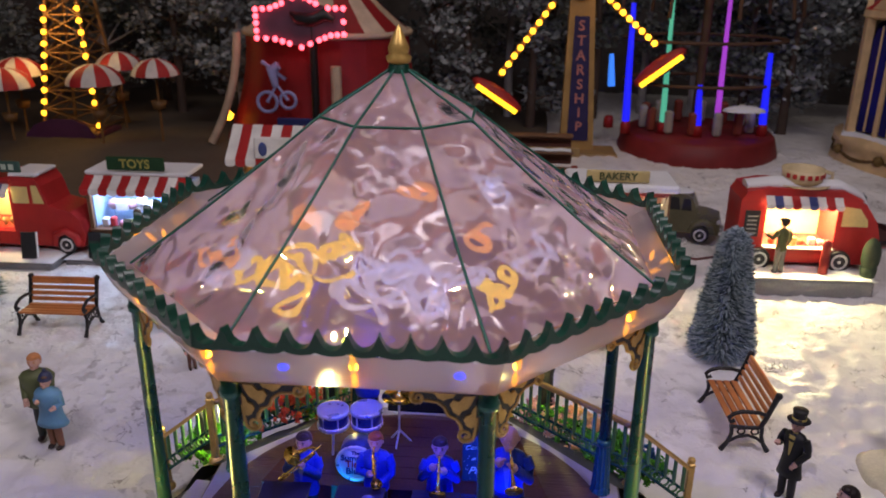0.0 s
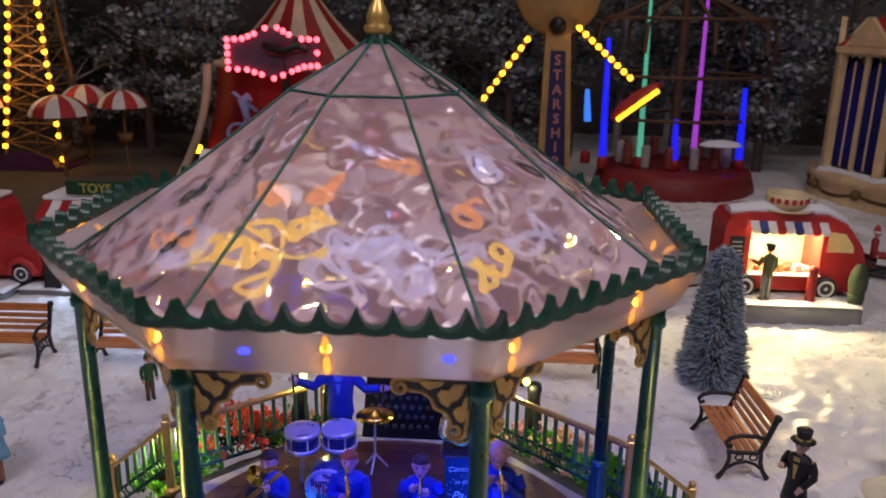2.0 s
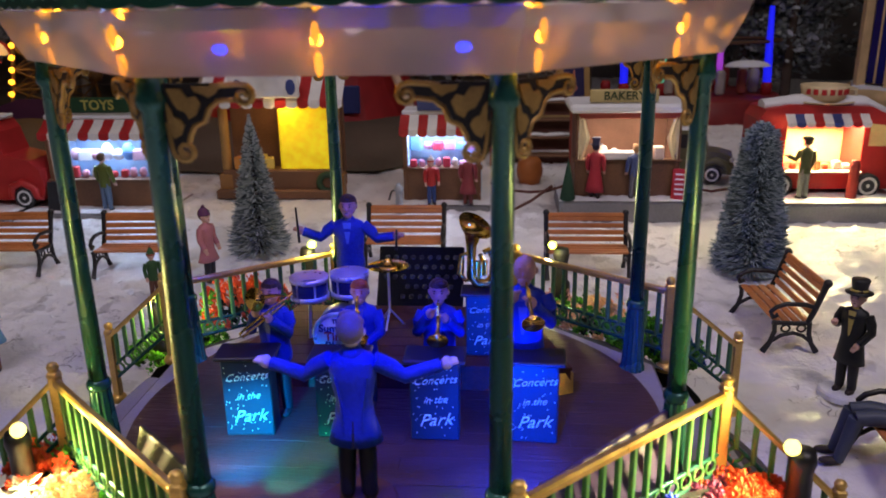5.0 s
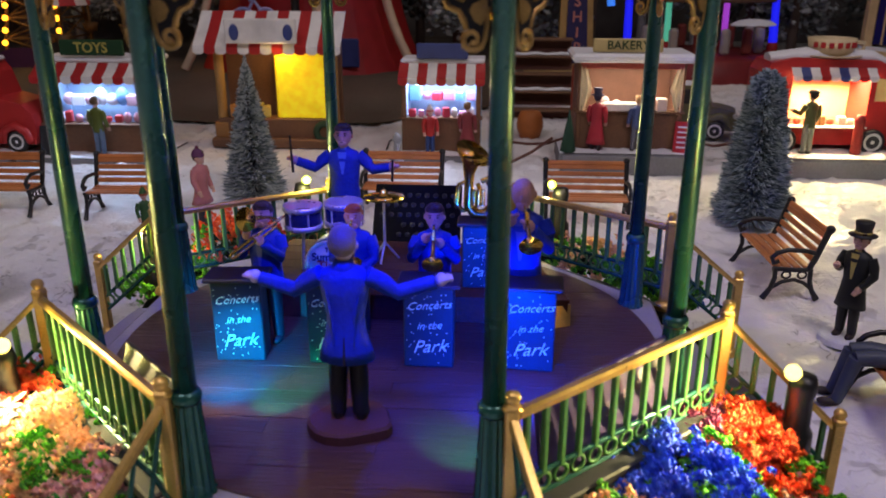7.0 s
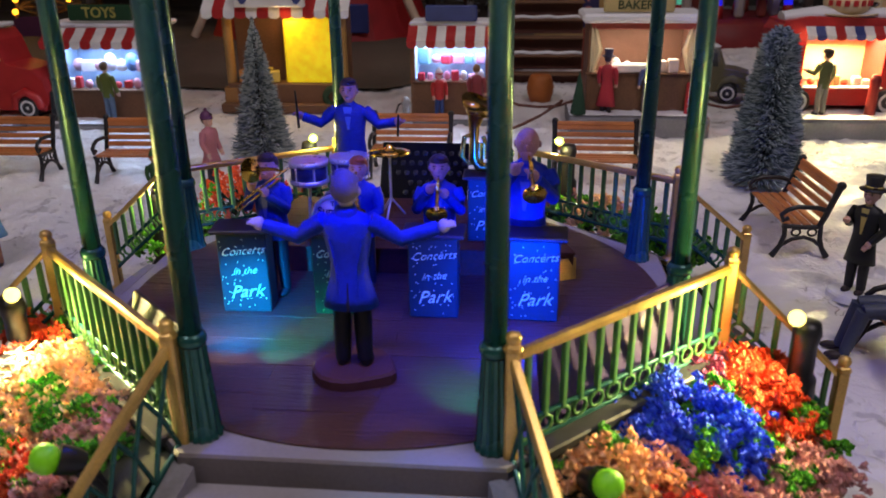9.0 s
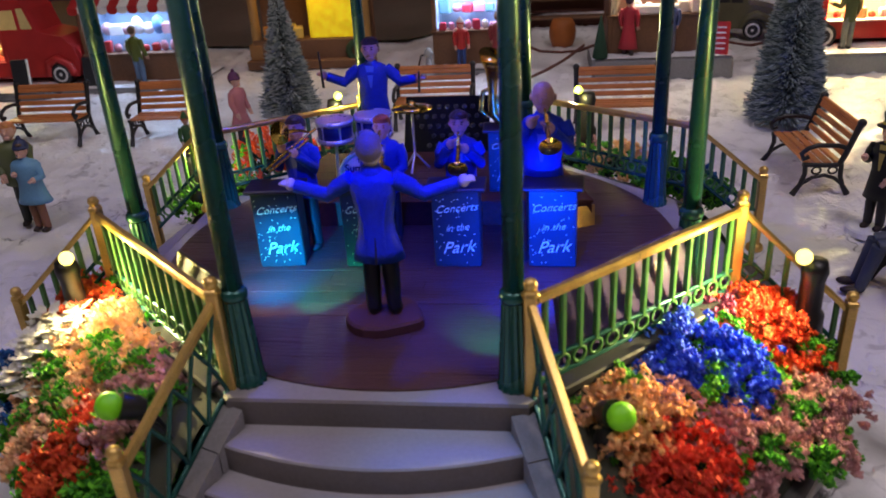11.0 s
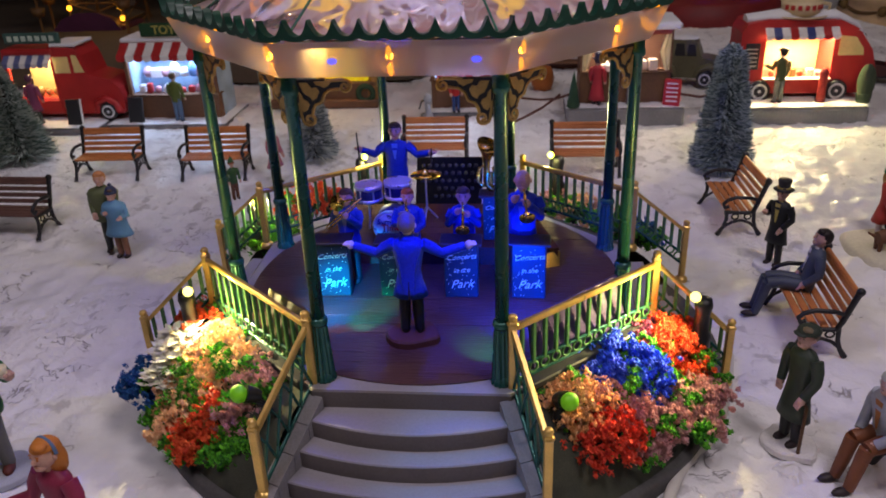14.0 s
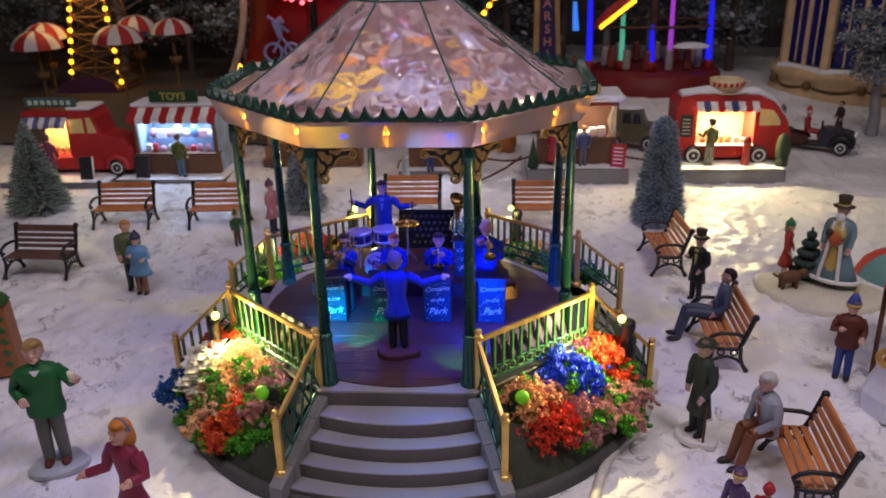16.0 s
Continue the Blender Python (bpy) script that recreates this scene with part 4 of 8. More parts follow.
solid("trombone", g, BRASS, at(-4.75, -1.0, DECK + 5.15, 0), "polished brass slide trombone held by a band figurine", "trombone", "brass instruments")
# tuba
g = Geo()
g.tube([(0, 0, 1.0), (0, 0, 1.6), (0.04, -0.04, 2.0), (0.1, -0.1, 2.3), (0.14, -0.14, 2.42), (0.13, -0.13, 2.36), (0.04, -0.04, 1.9)], [0.16, 0.2, 0.3, 0.55, 0.7, 0.6, 0.2], 20)
g.tube([(0, 0, 1.2), (0.0, 0, 0.4), (0.2, 0, 0.1), (0.6, 0, 0.05), (0.85, 0, 0.35), (0.85, 0, 1.1), (0.65, 0, 1.4), (0.45, 0, 1.3)], [0.17, 0.2, 0.2, 0.2, 0.18, 0.15, 0.12, 0.1], 12)
g.tube([(-0.1, 0.06, 1.3), (-0.35, 0.1, 1.2), (-0.45, 0.1, 0.5), (-0.2, 0.1, 0.2), (0.3, 0.1, 0.3), (0.5, 0.1, 0.8), (0.35, 0.1, 1.2)], 0.09, 8)
for i in range(3):
    g.tube([(0.15 + 0.17 * i, -0.2, 0.45), (0.15 + 0.17 * i, -0.2, 1.05)], 0.085, 8)
solid("tuba", g, BRASS, at(3.1, 3.4, DECK + 4.5, 12) @ Matrix.Scale(1.2, 4), "polished brass tuba standing on a desk", "tuba", "brass instruments")

# music desks
DESK = mat("desk_green", (0.008, 0.030, 0.032), 0.4, vary=0.25, grain=1.5, bump=0.1)
LETTER = paint((0.62, 0.88, 0.46), 0.5, 0.1)


def desk(x, y, z, rz, label):
    d = thing("music_desk", x, y, z, rz, label, "music stand", "music desks")
    part("desk_body", Geo().box((0, 0, 1.68), (1.95, 1.15, 3.36), 0.05), DESK, d)
    part("desk_top", Geo().box((0, 0.05, 3.44), (2.45, 1.5, 0.17), 0.05), DARK, d, "dark sloping desk top")
    g = Geo()
    for i in range(46):
        px, pz = rnd.uniform(-0.88, 0.88), rnd.uniform(0.15, 3.2)
        g.ball((px, -0.585, pz), (0.026, 0.02, 0.026), 6, 4)
    tagged(part("painted_dots", g, LETTER, d, "small pale painted dots"), kind="stuff")
    for text, sz, h in (("Concerts", 0.46, 2.65), ("in the", 0.42, 1.8), ("Park", 0.74, 0.9)):
        words(text, sz, LETTER, d, pose(0.02 * CM, -0.60 * CM, h * CM, 0, -5, 0), bold=-0.004, shear=0.45)
    return d


for dx, ang in ((-5.75, 4), (-1.95, 0), (1.83, 0), (5.75, -3)):
    desk(dx, -1.95, DECK + 0.09, ang, "dark green music desk lettered in pale paint, on the deck boards")
desk(3.75, 3.3, DECK + 1.32, 0, "dark green music desk on the riser, carrying a tuba").scale = (0.92, 0.92, 0.86)

# drum kit
SHELL, HOOP = paint((0.02, 0.03, 0.14), 0.3), mat("chrome", (0.82, 0.83, 0.86), 0.3, 0.6, vary=0.1)
SKINHEAD = paint((0.80, 0.80, 0.78), 0.6, 0.06)
kit = thing("drum_kit", -3.1, 2.9, DECK + 1.32, 0, "dark blue drum kit with chrome hoops and lettered bass drum", "drums")
g = Geo()
g.x = Matrix.Translation((0.15, 0, 1.15)) @ Euler((radians(90), 0, 0)).to_matrix().to_4x4()
bass = part("bass_drum", g.lathe([(1.08, -0.7), (1.08, 0.7)], 30), SHELL, kit)
g = Geo()
g.x = Matrix.Translation((0.15, 0, 1.15)) @ Euler((radians(90), 0, 0)).to_matrix().to_4x4()
part("drum_head", g.lathe([(1.0, 0.66), (1.0, 0.72)], 30), SKINHEAD, bass, "white drum head")
g = Geo()
part("hoop", g.tube([(0.15 + 1.06 * math.cos(a), -0.72, 1.15 + 1.06 * math.sin(a)) for a in [2 * math.pi * i / 30 for i in range(31)]], 0.1, 8), HOOP, bass, "chrome hoop")
for text, sz, h, c in (("The", 0.28, 1.85, NAVY), ("Summer", 0.50, 1.5, NAVY), ("Time", 0.58, 1.1, (0.55, 0.05, 0.04)), ("Blues", 0.55, 0.65, NAVY)):
    words(text, sz, paint(c), bass, pose(0.15 * CM, -0.74 * CM, h * CM), bold=0.012)
for sx, sy, sz, r in ((-1.5, 1.3, 2.3, 0.84), (0.43, 1.3, 2.52, 0.84)):
    d = part("tom_drum", Geo().lathe([(r, 0), (r, 0.9)], 24, (sx, sy, sz)), SHELL, kit)
    for hz in (0.02, 0.88):
        part("hoop", Geo().lathe([(r - 0.04, -0.11), (r + 0.08, -0.11), (r + 0.08, 0.11), (r - 0.04, 0.11)], 24, (sx, sy, sz + hz)), HOOP, d, "chrome hoop")
    part("drum_head", Geo().lathe([(r - 0.02, 0.9), (r - 0.02, 0.93)], 24, (sx, sy, sz)), paint((0.42, 0.42, 0.44), 0.5), d)
    for i in range(6):
        a = 2 * math.pi * i / 6
        part("lug", Geo().box((sx + r * math.cos(a), sy + r * math.sin(a), sz + 0.45), (0.09, 0.09, 0.8), 0.03), HOOP, d)
    part("drum_leg", Geo().tube([(sx, sy, sz), (sx - 0.2, sy + 0.3, 0)], 0.08, 6), HOOP, kit)
cy = part("cymbal", Geo().lathe([(1.02, 3.18), (0.5, 3.32), (0.2, 3.38), (0.16, 3.52), (0.03, 3.6)], 26, (2.0, 3.2, 0)), BRASS, kit, "brass cymbal")
part("cymbal_stand", Geo().tube([(2.0, 3.2, 3.4), (2.0, 3.2, 0.7)], 0.07, 6), HOOP, cy)
for a in (20, 140, 260):
    part("stand_leg", Geo().tube([(2.0, 3.2, 0.9), (2.0 + 0.7 * math.cos(radians(a)), 3.2 + 0.7 * math.sin(radians(a)), 0.0)], 0.06, 6), HOOP, cy)

# dark pierced panel behind the band
pan = thing("back_panel", -0.2, 11.6, DECK, 0, "dark pierced panel leaning behind the band at the platform edge", "panel")
t = Euler((radians(-38), 0, 0)).to_matrix().to_4x4()
g = Geo()
g.x = t
part("panel_board", g.box((0, 0, 1.9), (5.0, 0.22, 3.8), 0.06), mat("black_card", (0.008, 0.008, 0.009), 0.85, spec=0.1, vary=0.3, grain=1.5, bump=0.2), pan)
g = Geo()
g.x = t
for i in range(9):
    for j in range(5):
        if 1 < i < 8 or j > 1:
            g.ball((-2.0 + 0.5 * i + 0.25 * (j % 2), -0.12, 0.7 + 0.6 * j), (0.16, 0.04, 0.16), 7, 4)
tagged(part("pierced_hole", g, BLACK, pan), kind="stuff")

# dark boards leaning inwards behind the front railings
BOARD = mat("dark_board", (0.034, 0.025, 0.017), 0.4, vary=0.4, grain=1.2, bump=0.3)
VIOLET = mat("violet_board", (0.055, 0.035, 0.11), 0.35, vary=0.35, grain=1.2, bump=0.25)


def lean_board(side, s0, s1, near, far, face, label):
    d = Vector((7.25 * side, 6.5, 0)).normalized()
    n = Vector((-d.y, d.x, 0)) * side
    o = Vector((5.1 * side, -10.95, DECK + 0.10))
    b = thing("leaning_board", o.x, o.y, o.z, 0, label, "board", "boards inside the railings")
    low0, low1 = d * s0 + n * 0.34, d * s1 + n * 0.34
    top0, top1 = d * s0 + n * near + Vector((0, 0, 2.62)), d * s1 + n * far + Vector((0, 0, 2.62))
    back = n * 0.16 + Vector((0, 0, -0.03))
    g = Geo().add([low0, low1, top1, top0, low0 + back, low1 + back, top1 + back, top0 + back], [(0, 1, 2, 3), (7, 6, 5, 4), (0, 4, 5, 1), (1, 5, 6, 2), (3, 2, 6, 7), (0, 3, 7, 4)])
    part("board_panel", g, face, b)
    part("board_edge", Geo().tube([top0 + back / 2, top1 + back / 2], 0.11, 6), face, b, "smooth upper edge")
    for f in (0.15, 0.85):
        p, q = low0.lerp(low1, f) + n * 0.9, top0.lerp(top1, f) + back + Vector((0, 0, -0.9))
        part("prop", Geo().tube([(p.x, p.y, 0.0), q], 0.08, 6), DARK, b)


lean_board(1, 1.5, 8.2, 0.75, 1.15, VIOLET, "dark violet board leaning inside the railing")
lean_board(-1, 1.3, 5.3, 1.15, 1.2, BOARD, "dark brown board leaning inside the railing")


# ---- flower beds ----
def speck(name, cols, rough=0.75):
    """Foam blossom: each crumb takes its own shade."""
    m = bpy.data.materials.new(name)
    m.use_nodes = True
    nt = m.node_tree
    p = nt.nodes["Principled BSDF"]
    geo = nt.nodes.new("ShaderNodeNewGeometry")
    ramp = nt.nodes.new("ShaderNodeValToRGB")
    el = ramp.color_ramp.elements
    while len(el) < len(cols):
        el.new(0.5)
    for i, c in enumerate(cols):
        el[i].position = i / max(1, len(cols) - 1)
        el[i].color = (*c, 1)
    nt.links.new(geo.outputs["Random Per Island"], ramp.inputs[0])
    nt.links.new(ramp.outputs[0], p.inputs["Base Color"])
    p.inputs["Roughness"].default_value = rough
    tx = nt.nodes.new("ShaderNodeTexNoise")
    tx.inputs["Scale"].default_value = 3500
    co = nt.nodes.new("ShaderNodeTexCoord")
    nt.links.new(co.outputs["Object"], tx.inputs["Vector"])
    bn = nt.nodes.new("ShaderNodeBump")
    bn.inputs["Strength"].default_value, bn.inputs["Distance"].default_value = 0.8, 0.05 * CM
    nt.links.new(tx.outputs["Fac"], bn.inputs["Height"])
    nt.links.new(bn.outputs[0], p.inputs["Normal"])
    return m


LEAF = speck("leaf_foam", [(0.02, 0.13, 0.012), (0.08, 0.40, 0.02), (0.20, 0.66, 0.03)])
BLOOM = {
    "orange": speck("orange_foam", [(0.88, 0.40, 0.14), (0.94, 0.58, 0.28), (0.90, 0.48, 0.20)]),
    "red": speck("red_foam", [(0.58, 0.03, 0.02), (0.80, 0.08, 0.03), (0.66, 0.05, 0.02)]),
    "blue": speck("blue_foam", [(0.01, 0.03, 0.62), (0.05, 0.16, 0.95), (0.02, 0.07, 0.80)]),
    "darkblue": speck("dark_blue_foam", [(0.01, 0.06, 0.26), (0.02, 0.16, 0.44)]),
    "mauve": speck("mauve_foam", [(0.50, 0.22, 0.23), (0.72, 0.40, 0.38), (0.60, 0.29, 0.29)]),
    "scarlet": speck("scarlet_foam", [(0.70, 0.06, 0.012), (0.85, 0.15, 0.035), (0.62, 0.045, 0.012)]),
    "salmon": speck("salmon_foam", [(0.88, 0.46, 0.22), (0.94, 0.64, 0.36), (0.90, 0.54, 0.28)]),
    "purple": speck("purple_foam", [(0.26, 0.04, 0.12), (0.38, 0.08, 0.2)]),
    "cream": speck("cream_foam", [(0.80, 0.77, 0.60), (0.88, 0.86, 0.74)]),
    "green": LEAF,
}
def crumb(g, c, r):
    """An angular flake of foam."""
    x, y, z = c
    a, b, d = rnd.uniform(-1, 1) * r, rnd.uniform(-1, 1) * r, rnd.uniform(0.5, 1.2) * r
    n = len(g.v)
    g.v += [(x + d, y + a, z + b), (x - d + b, y + d, z - a), (x - a, y - d, z + a), (x + b, y + a, z + 1.3 * d), (x - b, y + b, z - d)]
    g.f += [(n, n + 1, n + 3), (n + 1, n + 2, n + 3), (n + 2, n, n + 3), (n + 1, n, n + 4), (n + 2, n + 1, n + 4), (n, n + 2, n + 4)]
    g.m += [g.k] * 6
    g.s += [False] * 6


def bush(x, y, z, r, color, mixed=0.25, flat=0.8, n=34, label=""):
    """A foam shrub: tight sprays of tiny crumbs on wire stems over a dome, with green sprays between and near-black
    crumbs as the shade in the gaps.
    """
    g = Geo()
    lily = color == "cream"
    tufts = []
    for i in range(round(14 * mixed)):
        a, e = rnd.uniform(0, 2 * math.pi), math.asin(rnd.uniform(0.1, 0.95))
        tufts.append(Vector((math.cos(a) * math.cos(e), math.sin(a) * math.cos(e), flat * math.sin(e))))
    for i in range(n):
        el = math.asin(0.04 + 0.96 * (i + rnd.random()) / n)
        a = 2.39996 * i + rnd.uniform(-0.35, 0.35)
        d = Vector((math.cos(a) * math.cos(el), math.sin(a) * math.cos(el), flat * math.sin(el)))
        green = any((d - u).length < 0.36 for u in tufts)
        tip = d * r * rnd.uniform(0.87, 1.10)
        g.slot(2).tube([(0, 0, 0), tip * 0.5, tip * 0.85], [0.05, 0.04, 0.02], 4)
        g.slot(0 if green else 1)
        cr = rnd.uniform(0.30, 0.48)
        if lily and not green:
            for j in range(6):
                t = 2 * math.pi * (j + rnd.random()) / 6
                u = Vector((math.cos(t), math.sin(t), rnd.uniform(0.1, 0.7))).normalized() * rnd.uniform(0.5, 0.85)
                w = u.cross(Vector((0, 0, 1))).normalized() * rnd.uniform(0.18, 0.28)
                e = Vector((0, 0, 0.06))
                g.add([tip, tip + u * 0.6 + w, tip + u, tip + u * 0.6 - w, tip + u * 0.6 + e], [(0, 1, 4), (1, 2, 4), (2, 3, 4), (3, 0, 4)])
            continue
        for _ in range(7):
            o = tip + Vector((rnd.gauss(0, 1), rnd.gauss(0, 1), rnd.gauss(0, 0.8))) * cr * 0.66
            for _ in range(12):
                v = Vector((rnd.gauss(0, 1), rnd.gauss(0, 1), rnd.gauss(0, 1) + 0.3)).normalized()
                crumb(g, o + v * cr * 0.34, rnd.uniform(0.055, 0.11))
    # near-black crumbs inside and at the foot stand in for shade
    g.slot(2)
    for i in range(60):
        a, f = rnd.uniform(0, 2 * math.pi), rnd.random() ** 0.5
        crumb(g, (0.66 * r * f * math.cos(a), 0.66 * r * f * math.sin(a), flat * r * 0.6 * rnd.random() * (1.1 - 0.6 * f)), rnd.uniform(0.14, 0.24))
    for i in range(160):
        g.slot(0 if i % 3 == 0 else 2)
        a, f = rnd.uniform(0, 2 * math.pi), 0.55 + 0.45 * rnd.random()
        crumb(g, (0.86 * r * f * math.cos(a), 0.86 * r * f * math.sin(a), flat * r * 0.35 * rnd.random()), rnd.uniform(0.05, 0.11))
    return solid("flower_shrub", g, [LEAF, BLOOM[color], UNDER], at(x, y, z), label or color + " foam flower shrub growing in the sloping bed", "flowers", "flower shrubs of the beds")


# near-black colour for stems and for the shaded gaps of the shrubs
UNDER = mat("gap_shade_foam", (0.012, 0.035, 0.012), 0.9, vary=0.5, grain=4, bump=0.6, deep=0.1)
for x, y, z, r, c, mx in (
    (7.7, -10.9, 4.6, 1.45, "orange", 0.15), (9.2, -11.7, 3.2, 1.72, "red", 0.08), (10.5, -7.7, 4.6, 1.85, "blue", 0.48), (11.6, -8.3, 4.2, 1.5, "blue", 0.36), (12.1, -10.0, 3.0, 1.4, "mauve", 0.28),
    (14.5, -7.5, 3.2, 1.35, "mauve", 0.25), (14.1, -9.3, 2.4, 1.25, "mauve", 0.3), (13.2, -5.4, 5.0, 1.35, "scarlet", 0.12), (13.9, -6.5, 4.3, 1.1, "scarlet", 0.2), (11.9, -5.0, 5.1, 1.05, "purple", 0.15), (11.4, -11.4, 2.5, 0.8, "mauve", 0.4),
    (-12.9, -4.9, 5.0, 1.4, "scarlet", 0.15), (-13.3, -7.0, 4.7, 1.45, "cream", 0.0), (-13.6, -8.2, 3.9, 1.3, "cream", 0.0), (-10.5, -7.6, 4.9, 1.4, "salmon", 0.24), (-11.9, -8.3, 4.4, 1.45, "salmon", 0.22), (-12.3, -9.6, 3.3, 1.35, "salmon", 0.28), (-15.0, -8.2, 3.2, 1.35, "darkblue", 0.2),
    (-9.6, -8.9, 5.0, 1.1, "salmon", 0.35), (-10.3, -11.2, 3.4, 1.35, "scarlet", 0.28), (-9.4, -12.4, 2.5, 1.1, "green", 0.8), (-12.7, -11.0, 2.2, 1.1, "salmon", 0.5), (-8.0, -10.4, 4.8, 1.0, "mauve", 0.3), (-13.8, -9.6, 2.3, 1.0, "green", 0.4),
    (9.0, -9.7, 4.3, 1.1, "mauve", 0.25), (10.9, -10.0, 3.6, 1.1, "mauve", 0.25), (7.9, -11.6, 3.9, 0.8, "orange", 0.4), (12.9, -8.6, 3.4, 1.1, "mauve", 0.25), (12.2, -6.4, 4.6, 1.0, "scarlet", 0.3), (9.3, -8.6, 4.8, 1.0, "blue", 0.3),
    (-8.9, -11.4, 3.9, 1.1, "mauve", 0.3), (-11.2, -10.0, 3.8, 1.3, "salmon", 0.2), (-11.4, -12.0, 2.4, 1.1, "scarlet", 0.35), (-8.6, -9.4, 5.0, 1.0, "mauve", 0.3), (-11.4, -6.6, 5.0, 1.1, "salmon", 0.2), (-13.2, -8.9, 3.0, 1.1, "salmon", 0.2), (-8.3, -12.3, 3.2, 1.0, "green", 0.4), (-14.3, -5.4, 4.0, 1.0, "cream", 0.1),
    (11.9, 9.2, 3.6, 1.5, "green", 0.6), (9.6, 11.6, 3.6, 1.6, "salmon", 0.3), (7.7, 13.0, 3.6, 1.4, "mauve", 0.3), (13.6, 8.6, 3.2, 1.2, "darkblue", 0.5),
    (-10.3, 10.6, 4.6, 2.0, "scarlet", 0.15), (-8.6, 12.6, 3.7, 1.4, "scarlet", 0.2), (-12.6, 9.4, 3.2, 1.3, "green", 0.7), (-14.0, 8.0, 3.0, 1.3, "green", 0.7), (-7.0, 13.6, 3.4, 1.2, "salmon", 0.4),
):
    bush(x, y, z + (1.3 if y > 5 else 0), r * 1.13, c, mx, n=int(18 + 22 * r) if y < 5 else int(9 + 11 * r))


# green plastic; the faint emission stands in for lamp light falling on it
LENS = glow("green_lens_plastic", (0.20, 0.65, 0.01), 0.07)


# garden lamps and coloured spotlights among the flowers
def garden_lamp(x, y, z, label, power=0.05, col=(1, 0.78, 0.2), glowm=None, r=0.28):
    l = thing("garden_lamp", x, y, z - 2.6, 0, label, "lamp", "garden lamps of the bandstand")
    part("lamp_post", Geo().lathe([(0.6, -1.2), (0.55, 0.2), (0.42, 0.4), (0.40, 1.5), (0.48, 1.9), (0.40, 2.3)], 14, (0.55 if x > 0 else -0.35, 0.35, 0)), BLACK, l, "black lamp post")
    part("globe", Geo().ball((0, 0, 2.6), r, 16, 12), glowm or WARMLED, l, "glowing yellow globe")
    return l


for x, y, z, inward in ((14.3, -6.1, 8.2, 0.17), (-13.0, -6.2, 8.2, 0.10)):
    garden_lamp(x, y, z, "small black garden lamp with a lit yellow globe")
    lamp("globe_light", "SPOT", (x * 0.97, y - 0.35, z + 0.5), 0.90, (1, 0.80, 0.36), 0.12, (x * 0.74, y - 2.2, 5.2), 135, 1.0)
    lamp("globe_light", "SPOT", (x * 0.967, y - 0.1, z + 0.12), inward, (1, 0.80, 0.22), 0.2, (x * 0.5, y - 1.0, 9.4), 150, 0.6)
for x, y, z in ((-6.5, 12.6, 9.4), (7.4, 13.4, 9.2), (-13.6, 7.6, 7.8)):
    garden_lamp(x, y, z, "small dark garden lamp with a lit greenish globe", glowm=GREENLED, r=0.24)
    lamp("globe_light", "POINT", (x * 0.96, y - 0.7, z + 0.1), 0.07, (1, 0.85, 0.3), 0.1)
for s, x, y, z, ang in ((-1, -8.0, -13.2, 6.6, -60), (1, 7.6, -12.6, 6.2, 35)):
    sp = thing("spotlight", x, y, z, ang, "black stage spotlight with a green plastic lens among the flowers", "spotlight", "stage spotlights")
    part("lens", Geo().ball((0, 0, 0), (0.45, 0.42, 0.45), 16, 10), LENS, sp, "green plastic lens with a faint added glow")
    g = Geo()
    g.tube([(0, 0.3, -0.1), (0, 0.7, -0.3), (0, 0.95, -0.45)], [0.45, 0.4, 0.3], 12)
    part("housing", g, BLACK, sp)
    if s > 0:
        part("stand", Geo().lathe([(0.55, -4.6), (0.50, -4.3), (0.46, -1.3), (0.34, -0.8), (0.2, -0.5)], 16, (0, 0.55, 0)), BLACK, sp, "black cylindrical stand")
    for o in (-0.18, 0.18) if s < 0 else ():
        part("cable_arm", Geo().tube([(o, 0.6, -0.4), (o * 1.1, 1.2, -1.1), (o, 1.7, -2.2), (o, 1.8, -3.2)], 0.11, 8), BLACK, sp)

# coloured stage light from the two front spotlights and from under the roof
lamp("stage_spot", "SPOT", (-4.9, -8.6, 8.3), 2.2, (0.0, 0.28, 1.0), 0.2, (-5.5, -3.6, 6.5), 50, 0.9)
lamp("stage_spot", "SPOT", (5.0, -8.7, 8.0), 1.6, (0.0, 0.035, 1.0), 0.2, (4.8, -3.4, 6.8), 84, 0.9)
lamp("stage_spot", "SPOT", (-4.4, -9.2, 8.9), 0.75, (0.0, 0.80, 0.50), 0.1, (-3.2, -4.6, 5.9), 30, 0.7)
lamp("stage_spot", "SPOT", (5.2, -10.2, 8.8), 0.20, (0.0, 0.9, 0.36), 0.1, (3.4, -7.8, 5.9), 40, 0.8)
lamp("roof_light", "SPOT", (0.4, -10.3, 20.4), 1.15, (0.0, 0.010, 1.0), 0.3, (-0.3, -2.0, 7.5), 66, 0.8)
lamp("roof_light", "SPOT", (0.0, 1.0, 21.0), 0.55, (0.0, 0.03, 1.0), 0.5, (0, 1.0, 6), 150, 0.5)
lamp("stair_spot", "SPOT", (1.6, -11.4, 20.8), 0.5, (0.02, 0.32, 1.0), 0.2, (2.6, -15.4, 3.6), 36, 1.0)
for s, p in ((-1, 0.20), (1, 0.14)):
    lamp("roof_light", "SPOT", (s * 2.4, -4.2, 20.6), p, (0.0, 0.012, 1.0), 0.3, (s * 5.8, -9.0, 13.0), 70, 0.9)
for k, u in ((0, 0.5), (1, 0.10), (1, 0.74), (7, 0.30), (7, 0.93)):
    p = corner(11.2, k - 1, 22.0).lerp(corner(11.2, k, 22.0), u)
    lamp("eave_led", "POINT", p, 0.005, (1.0, 0.36, 0.01), 0.15)


